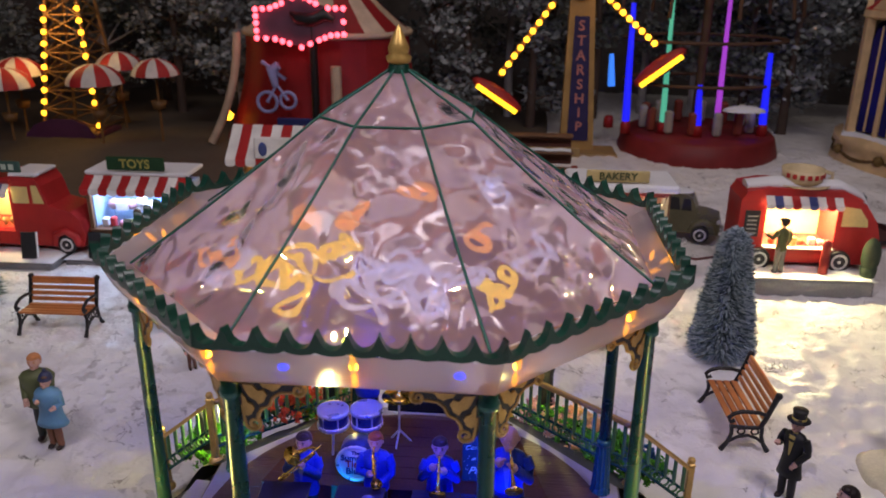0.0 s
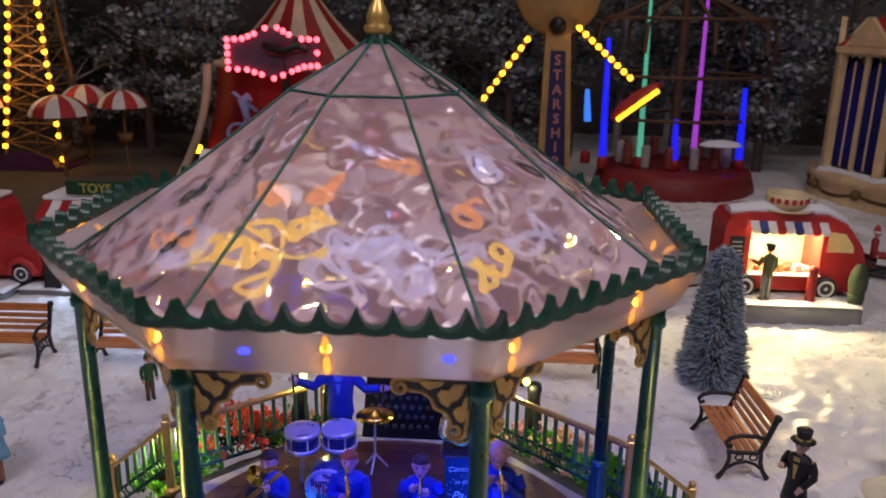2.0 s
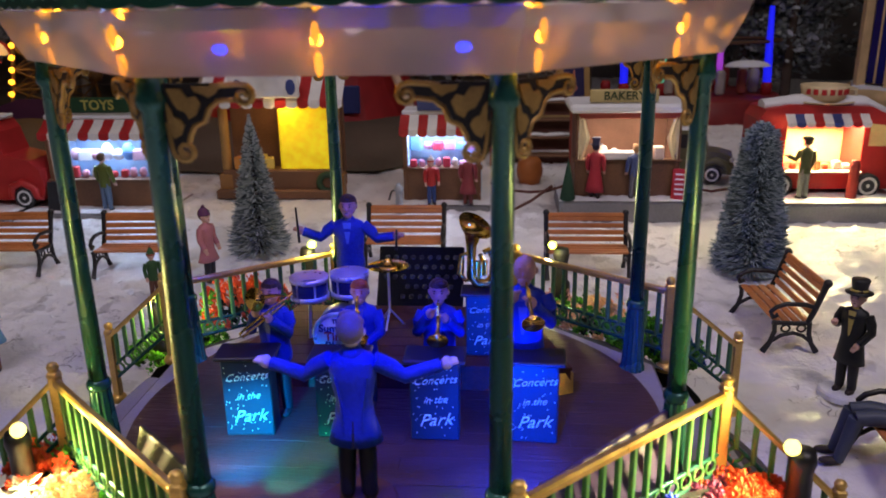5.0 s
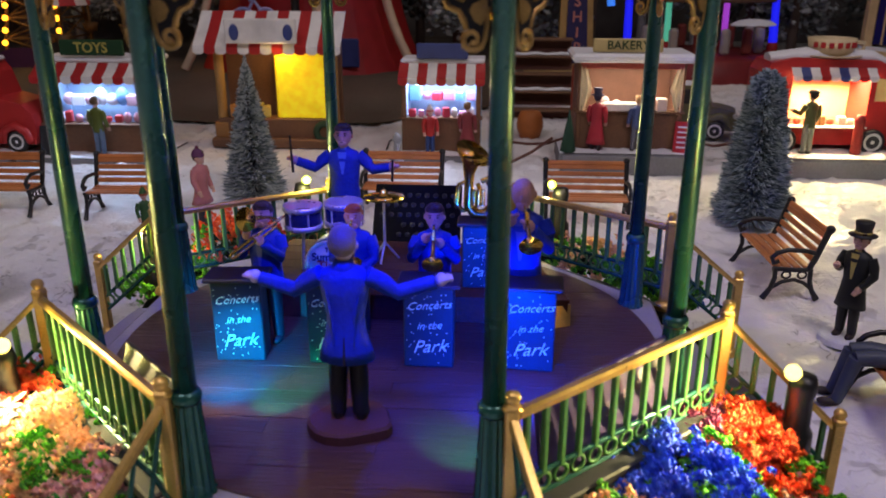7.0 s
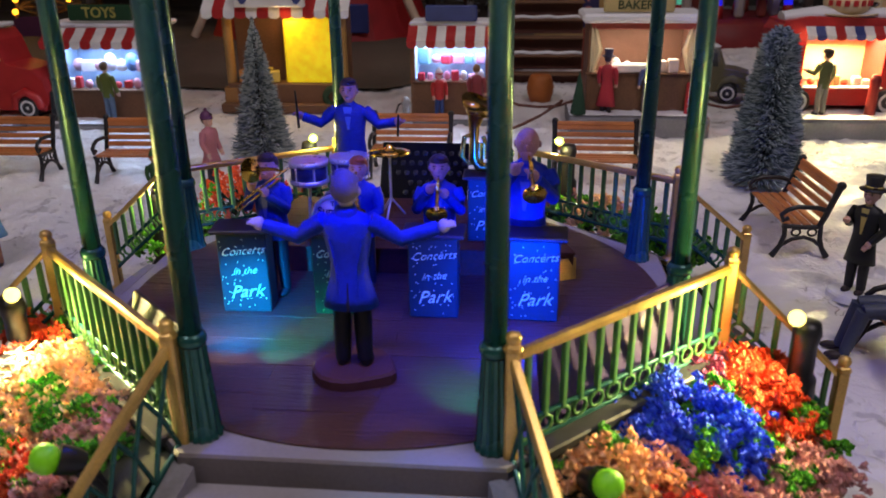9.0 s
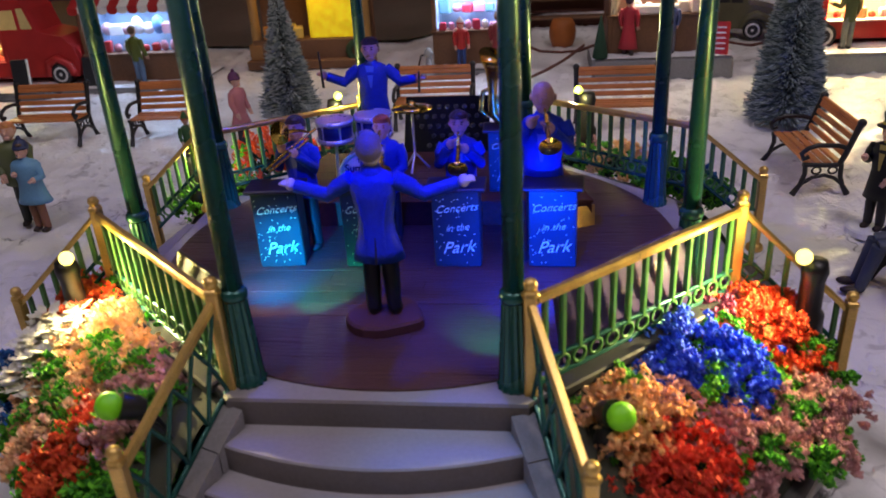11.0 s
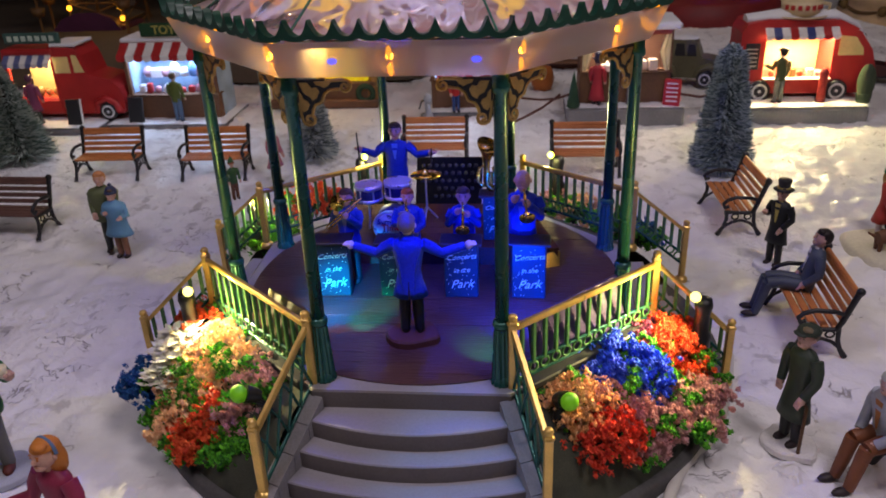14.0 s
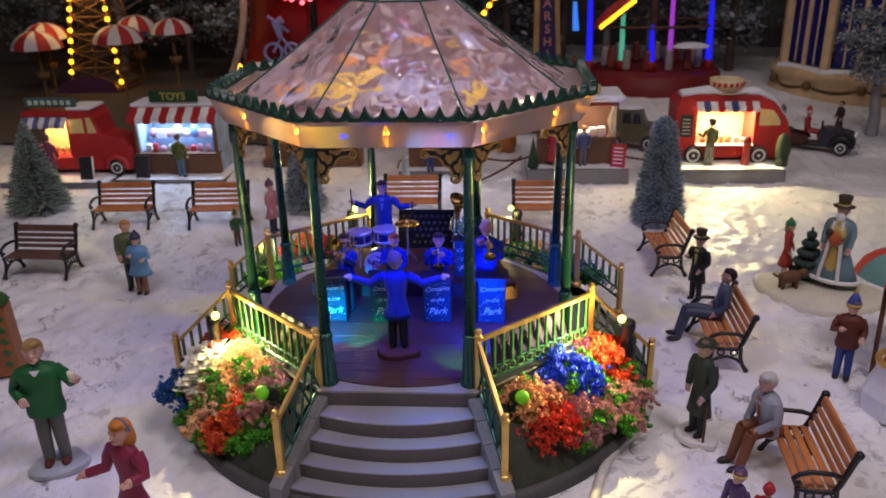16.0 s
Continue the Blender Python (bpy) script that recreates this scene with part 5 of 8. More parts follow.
# ---- benches, trees and figurines in the snow ----
def bench(x, y, rz, wood=SLAT, label="wooden slatted park bench with black iron arms in the snow"):
    b = thing("park_bench", x, y, gz(y) - 0.05, rz, label, "bench", "park benches")
    for i in range(4):
        part("seat_slat", Geo().box((0, -1.05 + 0.58 * i, 2.05 + 0.03 * abs(i - 1.5)), (6.2, 0.46, 0.18), 0.05), wood, b)
    for i in range(4):
        part("back_slat", Geo().box((0, 1.02 + 0.17 * i, 2.55 + 0.5 * i), (6.2, 0.17, 0.36), 0.05, 0, -18), wood, b)
    part("top_rail", Geo().box((0, 1.62, 4.35), (6.2, 0.22, 0.34), 0.07, 0, -18), wood, b)
    for s in (-1, 1):
        g = Geo()
        X = 3.1 * s
        g.tube([(X, 0.75, 1.9), (X, 1.05, 2.6), (X, 1.55, 4.2), (X, 1.7, 4.55)], [0.17, 0.18, 0.2, 0.22], 8)
        g.ball((X, 1.68, 4.5), 0.27, 10, 6)
        g.tube([(X, -1.35, 2.0), (X, 0.0, 1.92), (X, 0.9, 1.95)], 0.15, 8)
        g.tube([(X, 1.15, 2.95), (X, 0.5, 3.15), (X, -0.6, 3.2), (X, -1.2, 3.0), (X, -1.5, 2.7), (X, -1.35, 2.35), (X, -1.05, 2.5)], 0.15, 8)
        g.tube([(X, -1.2, 2.0), (X, -1.15, 1.4), (X, -1.35, 0.7), (X, -1.75, 0.05)], [0.15, 0.15, 0.15, 0.2], 8)
        g.tube([(X, 0.9, 2.0), (X, 0.95, 1.2), (X, 1.15, 0.6), (X, 1.5, 0.05)], [0.15, 0.15, 0.15, 0.2], 8)
        g.tube([(X, -1.3, 0.75), (X, -0.7, 1.15), (X, 0.0, 1.3), (X, 0.6, 1.1), (X, 1.1, 0.7)], 0.12, 8)
        for cx in (-0.5, 0.45):
            g.tube([(X, cx + 0.26 * math.cos(a), 1.6 + 0.22 * math.sin(a)) for a in [2 * math.pi * i / 10 for i in range(11)]], 0.07, 6)
        part("side_frame", g, BLACK, b, "black cast iron bench end")
    return b


bench(-35.6, 28.3, 2)
bench(-24.7, 28.3, 3)
bench(-3.3, 30.6, 1)
bench(11.1, 28.7, 0)
bench(-38.3, 15.6, -2, SLATDARK, "dark brown slatted park bench with iron arms in the snow")
bench(22.2, 18.6, -88)
bench(23.3, 2.4, -92)
bench(24.4, -13.0, -95)


def frost_tree(x, y, h, r, col, tipcol, label, rings=46, per=64, seed=1, bare=0.6, blunt=0.0):
    """A cone tree of stiff bristles on a wire trunk."""
    q = random.Random(seed)
    t = thing("fir_tree", x, y, gz(y) - 0.05, 0, label, "tree", "frosted cone trees")
    part("trunk", Geo().tube([(0, 0, 0), (0, 0, h * 0.9)], [0.45, 0.08], 8), paint((0.06, 0.04, 0.03)), t)
    g = Geo()
    for i in range(rings):
        f = i / rings
        rr = r * (blunt + (1 - blunt) * (1 - f) ** 0.9) * (1 + 0.05 * math.sin(i * 2.1)) * min(1, (1.06 - f) / 0.16) + 0.08
        z = bare + (h - bare) * f
        n = max(8, int(per * (0.25 + rr / r)))
        for j in range(n):
            a = 2 * math.pi * (j + q.random()) / n
            L = rr * q.uniform(0.88, 1.02) * (1 - 0.05 * (i % 4))
            d = Vector((math.cos(a), math.sin(a), 0))
            s = Vector((-d.y, d.x, 0))
            up = q.uniform(-0.12, 0.35) * L
            p0 = d * L * 0.25 + Vector((0, 0, z))
            p1 = d * L + Vector((0, 0, z + up + q.uniform(-0.15, 0.15)))
            w = q.uniform(0.035, 0.085)
            g.slot(1 if q.random() < 0.6 else 0)
            m = p0.lerp(p1, 0.7)
            g.add([p0 - s * w * 0.5, p0 + s * w * 0.5, m + s * w + Vector((0, 0, 0.07)), p1, m - s * w + Vector((0, 0, 0.07)), m + Vector((0, 0, -w))], [(0, 1, 2, 3, 4), (0, 5, 3, 2, 1), (0, 4, 3, 5)])
    tagged(part("needlework", g, [paint(col, 0.75), paint(tipcol, 0.75)], t, "frosted bristle needles"), kind="stuff")
    return t


frost_tree(23.7, 29.4, 11.7, 3.1, (0.13, 0.18, 0.21), (0.42, 0.50, 0.56), "dense blue-grey frosted cone tree standing in the snow", 44, 190, 3, 0.6, 0.36)
frost_tree(-48.0, 32.6, 11.2, 3.9, (0.14, 0.20, 0.17), (0.44, 0.50, 0.46), "grey-green frosted cone tree standing in the snow", 50, 100, 4)
frost_tree(-16.0, 32.5, 12.0, 2.8, (0.17, 0.21, 0.23), (0.48, 0.53, 0.55), "pale frosted cone tree standing behind the bandstand", 50, 90, 5)

STROLL = "figurines in the snow"
doll("man_figurine", -27.7, 12.3, gz(12), 10, "figurine of a man in a green jacket beside a woman", (0.10, 0.12, 0.05), (0.03, 0.035, 0.03), (0.55, 0.24, 0.10), H=6.8, group=STROLL, arms=(((0.95, 0, 4.0), (0.7, -0.6, 3.3)), ((0.9, -0.3, 4.2), (0.9, -0.9, 4.3))), girth=1.55)
doll("woman_figurine", -26.5, 11.4, gz(11), -10, "figurine of a woman in a pale blue coat and dark hat", (0.13, 0.30, 0.48), (0.26, 0.12, 0.07), (0.10, 0.06, 0.04), H=5.8, hem=2.2, flare=0.85, hat="beanie", hatcol=(0.03, 0.04, 0.10), accent=(0.03, 0.04, 0.10), group=STROLL, girth=1.55, arms=(((1.15, -0.1, 4.1), (0.4, -0.8, 4.4)), ((1.15, 0, 4.1), (0.9, -0.6, 4.0))))
doll("gentleman_figurine", 23.4, 10.3, gz(10), -48, "figurine of a gentleman in a black coat and top hat", (0.014, 0.016, 0.016), (0.02, 0.02, 0.02), hem=1.9, flare=0.82, hat="top", vest=True, accent=(0.45, 0.36, 0.10), H=6.0, base=(0.72, 0.73, 0.78), group=STROLL,
     arms=(((1.0, 0, 4.0), (0.75, -0.8, 4.4)), ((1.0, 0.0, 4.0), (0.55, -0.6, 3.2))), girth=1.08)
doll("seated_man_figurine", 23.1, 4.1, gz(3), -98, "figurine of a man in a grey-blue suit seated on a bench", (0.07, 0.09, 0.14), (0.06, 0.075, 0.11), (0.015, 0.01, 0.01), sit=2.25, vest=True, group=STROLL, H=7.1, lean=-9, arms=(((0.95, 0.1, 4.0), (0.5, -0.5, 3.2)), ((1.0, 0.2, 4.0), (0.75, -0.4, 3.1))))
doll("cane_man_figurine", 19.2, -8.7, gz(-9), -62, "figurine of a man in long green coat with cane", (0.035, 0.05, 0.035), (0.015, 0.015, 0.018), (0.16, 0.12, 0.07), hem=1.55, flare=0.9, hat="cap", hatcol=(0.03, 0.04, 0.03), H=6.9, base=(0.72, 0.70, 0.68), base_r=1.45, group=STROLL,
     arms=(((0.95, 0, 4.0), (0.9, -0.2, 3.0)), ((1.0, -0.1, 4.0), (0.85, -0.7, 3.1))))
solid("cane", Geo().tube([(0, 0, 0), (0, 0, 2.8), (-0.1, 0.2, 3.0), (-0.05, 0.4, 2.9)], 0.09, 6), paint((0.10, 0.05, 0.02)), at(19.35, -9.75, gz(-9) + 0.42), "thin brown walking cane held by a figurine", "cane")
doll("old_man_figurine", 23.3, -10.7, gz(-11), -72, "grey-haired figurine in a pale jacket seated on a bench", (0.34, 0.36, 0.42), (0.20, 0.07, 0.03), (0.55, 0.55, 0.52), sit=2.25, H=7.3, lean=8, group=STROLL, girth=1.2, vest=True, accent=(0.35, 0.14, 0.04), arms=(((1.0, -0.1, 4.0), (0.5, -1.0, 3.3)), ((1.0, -0.1, 4.0), (0.45, -1.1, 3.3))))
doll("sweater_man_figurine", -21.9, -12.9, gz(-13), 20, "figurine of a man in a green sweater holding a mug", (0.015, 0.13, 0.035), (0.13, 0.13, 0.11), (0.36, 0.22, 0.08), (0.12, 0.03, 0.02), H=8.7, base=(0.42, 0.44, 0.47), base_r=1.75, group=STROLL, girth=1.3, vest=0.16,
     arms=(((1.15, 0.1, 4.0), (0.65, -0.9, 3.9)), ((1.3, -0.1, 4.15), (1.62, -0.8, 4.6))))
solid("mug", Geo().lathe([(0.20, -0.3), (0.24, 0.32), (0.20, 0.32), (0.17, -0.2)], 14), paint((0.75, 0.68, 0.5)), at(-19.55, -13.35, gz(-13) + 6.95), "cream mug held by a figurine", "mug")
doll("girl_figurine", -13.7, -19.4, gz(-19), -22, "figurine of a ginger-haired girl in a dark red dress", (0.28, 0.03, 0.07), (0.28, 0.03, 0.07), (0.55, 0.19, 0.03), H=8.0, hem=1.2, flare=1.3, hat="band", accent=(0.10, 0.16, 0.28), group=STROLL, skin=(0.66, 0.38, 0.28), long_hair=True,
     arms=(((0.95, -0.3, 4.0), (1.75, -0.8, 3.7)), ((1.1, -0.1, 4.05), (0.95, -0.85, 4.1))), girth=0.95)
doll("child_figurine", -18.1, 26.2, gz(26), 75, "figurine of a child in a pink coat and purple bobble hat", (0.45, 0.17, 0.20), (0.03, 0.03, 0.04), H=5.7, hem=2.0, flare=1.0, hat="beanie", hatcol=(0.10, 0.03, 0.10), accent=(0.10, 0.03, 0.10), group=STROLL, girth=1.15)
doll("elf_figurine", -21.0, 22.6, gz(22), 40, "small figurine in dark green and brown with a pointed hat", (0.03, 0.09, 0.03), (0.12, 0.05, 0.03), H=3.7, hat="bob", hatcol=(0.03, 0.10, 0.03), accent=(0.3, 0.06, 0.03), group=STROLL)
doll("child_figurine", 18.9, -18.1, gz(-18), -60, "small figurine of a child in a purple jacket", (0.10, 0.05, 0.16), (0.05, 0.05, 0.10), (0.30, 0.18, 0.10), H=4.7, group=STROLL, accent=(0.6, 0.5, 0.1), hat="beanie", hatcol=(0.12, 0.07, 0.16))
doll("child_figurine", 20.4, -18.4, gz(-18), 150, "small figurine of a child with a red hood", (0.45, 0.03, 0.03), (0.25, 0.03, 0.03), (0.45, 0.03, 0.03), H=4.0, group=STROLL, hat="beanie", hatcol=(0.45, 0.03, 0.03), accent=(0.45, 0.03, 0.03))

# winter group on its own snowy base
n = 40
ring = [(5.6 * (1 + 0.07 * math.sin(3 * a)) * math.cos(a), 4.2 * (1 + 0.06 * math.cos(4 * a)) * math.sin(a)) for a in [2 * math.pi * i / n for i in range(n)]]
g = Geo()
g.add([(p, q, 0) for p, q in ring] + [(p, q, 0.5) for p, q in ring] + [(p * 0.92, q * 0.92, 0.68) for p, q in ring], [(i, (i + 1) % n, n + (i + 1) % n, n + i) for i in range(n)] + [(n + i, n + (i + 1) % n, 2 * n + (i + 1) % n, 2 * n + i) for i in range(n)] + [tuple(range(2 * n, 3 * n))], True)
solid("snowy_base", g, mat("yellowed_snow", (0.62, 0.58, 0.46), 0.7, vary=0.18, grain=0.8, bump=0.5, deep=0.08), at(34.8, 12.4, gz(12) - 0.25, -22), "round snowy resin base under a winter group", "base")
SG = gz(12) + 0.42
doll("girl_figurine", 32.7, 15.6, SG, 60, "figurine of a girl in a red coat and green hat", (0.38, 0.04, 0.03), (0.6, 0.5, 0.5), (0.32, 0.18, 0.06), H=5.2, hem=1.3, flare=1.25, hat="beanie", hatcol=(0.02, 0.18, 0.07), accent=(0.02, 0.18, 0.07), long_hair=True, group="winter group")
doll("coated_man_figurine", 36.2, 13.6, SG, -40, "bearded figurine in blue fur-edged coat and top hat", (0.15, 0.25, 0.29), (0.05, 0.04, 0.03), (0.45, 0.40, 0.33), (0.45, 0.10, 0.04), H=7.6, hem=0.5, flare=1.35, robe=True, fur=True, hat="top", hatcol=(0.05, 0.035, 0.02), accent=(0.55, 0.38, 0.10), vest=True, girth=1.35, group="winter group")
g = Geo()
for i, (zz, rr) in enumerate(((0.6, 1.5), (1.6, 1.3), (2.5, 1.05), (3.4, 0.75), (4.2, 0.45))):
    for j in range(12):
        a = 2 * math.pi * (j + 0.5 * (i % 2)) / 12
        g.ball((rr * 0.62 * math.cos(a), rr * 0.62 * math.sin(a), zz), (rr * 0.42, rr * 0.34, 0.34), 7, 5)
g.tube([(0, 0, 0), (0, 0, 4.9)], [0.5, 0.1], 8)
solid("small_fir", g, paint((0.02, 0.045, 0.035), 0.6), at(34.4, 14.9, SG), "small dark green fir carried by the winter group", "tree")
g = Geo()
g.tube([(-0.8, 0, 1.0), (0, 0, 1.1), (0.8, 0, 1.15)], [0.5, 0.58, 0.5], 10)
g.ball((1.25, 0, 1.45), (0.48, 0.32, 0.34), 10, 6).ball((1.65, 0, 1.35), (0.25, 0.18, 0.17), 8, 5)
for lx in (-0.65, 0.6):
    for ly in (-0.25, 0.25):
        g.tube([(lx, ly, 0.9), (lx, ly, 0.0)], [0.2, 0.14], 7)
g.tube([(-1.1, 0, 1.2), (-1.6, 0, 1.5)], [0.15, 0.07], 6)
solid("dog_figurine", g, paint((0.14, 0.06, 0.03), 0.6), at(32.1, 12.6, SG, 10), "small brown dog figurine on the snowy base", "figurine")

# vendor with a cart under a parasol
doll("vendor_figurine", 31.3, -1.3, gz(-1), -25, "figurine of a vendor in a brown jacket and blue bobble hat", (0.12, 0.03, 0.02), (0.03, 0.06, 0.25), (0.3, 0.15, 0.08), H=6.3, hat="bob", hatcol=(0.05, 0.07, 0.28), accent=(0.5, 0.33, 0.06), girth=1.25, group=STROLL, arms=(((1.05, -0.2, 4.0), (0.5, -0.9, 4.4)), ((1.0, 0, 4.0), (0.9, -0.8, 3.8))))
cart = thing("snow_cart", 33.6, -5.2, gz(-5), 20, "snow-covered vendor's cart with a gold rim", "cart")
g = Geo()
g.lathe([(2.4, 0), (2.5, 1.4), (2.0, 2.6), (1.7, 3.6)], 7, smooth=False)
part("cart_body", g, SNOWCAP, cart, "white snowy cart body")
part("cart_rim", Geo().tube([(1.75 * math.cos(a), 1.75 * math.sin(a), 3.7) for a in [2 * math.pi * i / 24 for i in range(25)]], 0.22, 8), GOLD, cart, "gold rim")
part("cart_fruit", Geo().ball((0, 0, 3.5), (1.5, 1.5, 0.5), 16, 6, 0, 90), paint((0.4, 0.05, 0.03)), cart)
par = thing("parasol", 34.3, 1.2, gz(1), 0, "teal and red parasol on a wooden pole", "parasol")
part("pole", Geo().tube([(-0.9, -2.6, 0.2), (-0.2, -1.0, 6.0), (0.2, 0, 8.2)], 0.18, 8), paint((0.12, 0.05, 0.02)), par)
g = Geo()
for i in range(8):
    a0, a1 = 2 * math.pi * i / 8, 2 * math.pi * (i + 1) / 8
    g.slot(i % 2)
    rows = []
    for j in range(5):
        f = j / 4
        rr, zz = 3.2 * math.sin(f * 1.35), 6.4 + 2.6 * math.cos(f * 1.35)
        rows.append([(1.3 + rr * math.cos(a0 + (a1 - a0) * t), 0.3 + rr * math.sin(a0 + (a1 - a0) * t), zz) for t in (0, 0.5, 1)])
    g.sheet(rows)
part("canopy", g, [paint((0.12, 0.25, 0.24)), paint((0.5, 0.04, 0.03))], par)

# gingerbread-brown booth at the edge
bo = thing("wooden_booth", -32.6, -2.5, gz(-3), 0, "orange-brown wooden booth with wreath and candy trims", "booth")
part("booth_wall", Geo().plate([(-2.2, 0), (2.2, 0), (2.0, 5.6), (1.2, 6.2), (-1.4, 6.2), (-2.2, 5.6)], (0, 0, 0.2), (1, 0.25, 0), (0, 0, 1), 1.6), paint((0.32, 0.12, 0.04)), bo)
for i in range(5):
    part("shingle", Geo().box((1.75, -0.35, 1.2 + 0.95 * i), (0.5, 0.2, 0.5), 0.08, 14, 0, 45), paint((0.05, 0.12, 0.03)), bo)
part("wreath", Geo().tube([(0.6 + 0.75 * math.cos(a), -0.95, 3.3 + 0.75 * math.sin(a)) for a in [2 * math.pi * i / 20 for i in range(21)]], 0.24, 8), paint((0.70, 0.70, 0.66)), bo, "white wreath")
part("candy_knob", Geo().box((0.5, -0.85, 1.2), (1.1, 0.3, 0.9), 0.1, 14), paint((0.5, 0.03, 0.03)), bo)
part("roof_greenery", Geo().ball((0.2, 0, 6.4), (2.4, 1.3, 0.7), 14, 8), paint((0.03, 0.09, 0.02), 0.8), bo)
part("roof_star", Geo().ball((1.3, -0.4, 7.0), (0.45, 0.3, 0.45), 7, 4), BRASS, bo, "gold star")

# white cable on the snow
pts = [(17.9, -1.0), (17.2, -3.8), (16.3, -6.6), (15.5, -8.3), (13.9, -10.2), (12.8, -12.2), (12.0, -14.6), (11.2, -18.0), (10.6, -24)]
g = Geo()
fine = []
for i in range(len(pts) - 1):
    a, b, c, d = (Vector(pts[max(0, min(len(pts) - 1, i + k))]) for k in (-1, 0, 1, 2))
    for j in range(6):
        t = j / 6
        p = 0.5 * (2 * b + (c - a) * t + (2 * a - 5 * b + 4 * c - d) * t * t + (3 * b - a - 3 * c + d) * t ** 3)
        fine.append((p.x, p.y, gz(p.y) + 0.22))
g.tube(fine, 0.3, 10)
solid("power_cable", g, paint((0.62, 0.60, 0.55), 0.5, 0.1), Matrix.Identity(4), "white power cable lying on the snow beside the bandstand", "cable")


# ---- stalls and trucks behind the bandstand ----
WOODB = mat("stall_wood", (0.16, 0.075, 0.035), 0.6, vary=0.35, grain=1.0, bump=0.4)
REDP, WHITEP, BLUEP = paint((0.42, 0.025, 0.025), 0.4), paint((0.78, 0.76, 0.72), 0.5), paint((0.05, 0.07, 0.22), 0.4)
PLINTH = mat("grey_plinth", (0.20, 0.20, 0.21), 0.75, vary=0.25, grain=0.8, bump=0.5, deep=0.08)
# opaque cream paint: the lit inside of the truck windows put into colour
LIT_CREAM = paint((0.70, 0.55, 0.22), 0.2)


def plinth(x0, x1, y0, y1, top):
    p = thing("plinth", 0, 0, 0, 0, "grey display plinth with a snow-covered top", "plinth", "stall plinths")
    z0 = gz(y0) - 0.3
    part("plinth_block", Geo().box(((x0 + x1) / 2, (y0 + y1) / 2, (z0 + top) / 2), (x1 - x0, y1 - y0, top - z0), 0.25), PLINTH, p)
    rows = []
    for i in range(13):
        rows.append([(x0 - 0.1 + (x1 - x0 + 0.2) * j / 30, y0 + (y1 - y0) * i / 12, top + 0.02 + (0.22 + 0.16 * noise.noise(Vector((j * 0.6 + x0, i * 0.6, 0)))) * (0.25 if i in (0, 12) or j in (0, 30) else 1)) for j in range(31)])
    part("snow_top", Geo().sheet(rows), SNOWCAP, p, "lumpy snow")
    return p


def awning(parent, x0, x1, y, z0, z1, out, n, cols, valance=0.5):
    """Striped awning: each stripe a part, with a scalloped valance."""
    w = (x1 - x0) / n
    for i in range(n):
        a, b = x0 + w * i, x0 + w * (i + 1)
        g = Geo()
        rows = []
        for j in range(5):
            f = j / 4
            rows.append([(x, y - out * f, z1 + (z0 - z1) * f - 0.12 * math.sin(math.pi * f)) for x in (a, b)])
        rows.append([(a, y - out - 0.02, z0 - valance), (b, y - out - 0.02, z0 - valance)])
        g.sheet(rows, False)
        g.plate([(a, z0 - valance), (b, z0 - valance), ((a + b) / 2 + w * 0.25, z0 - valance - 0.2), ((a + b) / 2 - w * 0.25, z0 - valance - 0.2)], (0, y - out - 0.02, 0), (1, 0, 0), (0, 0, 1), 0.05)
        part("awning_stripe", g, cols[i % len(cols)], parent)


def goods(parent, x0, x1, y, z, n, cols, seed, size=0.6):
    q = random.Random(seed)
    for i in range(n):
        c = q.choice(cols)
        x = x0 + (x1 - x0) * (i + 0.5) / n
        h = q.uniform(0.7, 1.5) * size
        g = Geo().box((x, y + q.uniform(-0.3, 0.3), z + h / 2), (size * q.uniform(0.7, 1.1), size, h), 0.1, q.uniform(-20, 20)) if q.random() < 0.5 else Geo().ball((x, y, z + h * 0.5), (size * 0.5, size * 0.5, h * 0.55), 10, 6)
        part("toy" if parent.name.startswith(("toy", "gift")) else "ware", g, paint(c), parent)


def stall(name, x0, x1, y0, depth, zb, zc, zo, label, wall, inner, category="stall"):
    """Counter, posts, back and side walls round an open hatch."""
    s = thing(name, 0, 0, 0, 0, label, category)
    xc, w = (x0 + x1) / 2, x1 - x0
    part("counter", Geo().box((xc, y0 + 0.6, (zb + zc) / 2), (w, 1.2, zc - zb), 0.08), wall, s)
    part("counter_top", Geo().box((xc, y0 + 0.5, zc + 0.08), (w + 0.4, 1.6, 0.16), 0.05), wall, s)
    part("back_wall", Geo().box((xc, y0 + depth, (zb + zo) / 2), (w, 0.3, zo - zb + 0.6), 0.05), inner, s)
    for x in (x0 + 0.2, x1 - 0.2):
        part("side_wall", Geo().box((x, y0 + depth / 2 + 0.4, (zb + zo) / 2), (0.35, depth - 0.5, zo - zb + 0.6), 0.05), inner, s)
        part("corner_post", Geo().box((x, y0 + 0.15, (zb + zo) / 2), (0.45, 0.45, zo - zb), 0.06), wall, s)
    return s


# toy stall
plinth(-43.2, -29.0, 42.4, 51.5, 3.0)
PALEB = paint((0.38, 0.52, 0.72), 0.6, 0.3)
st = stall("toy_stall", -40.8, -30.0, 44.6, 5, 3.1, 5.9, 10.6, "toy stall with red and white awning and bright hatch", WOODB, PALEB)
awning(st, -41.2, -29.7, 46.0, 10.7, 12.1, 2.0, 11, [REDP, WHITEP])
part("stall_roof", Geo().box((-35.4, 47.8, 12.1), (11.6, 4.6, 0.5), 0.15), SNOWCAP, st, "snow on the stall roof")
sg = part("sign_board", Geo().box((-35.2, 45.4, 13.3), (6.4, 0.4, 1.5), 0.35), paint((0.012, 0.05, 0.018)), st, "green sign board")
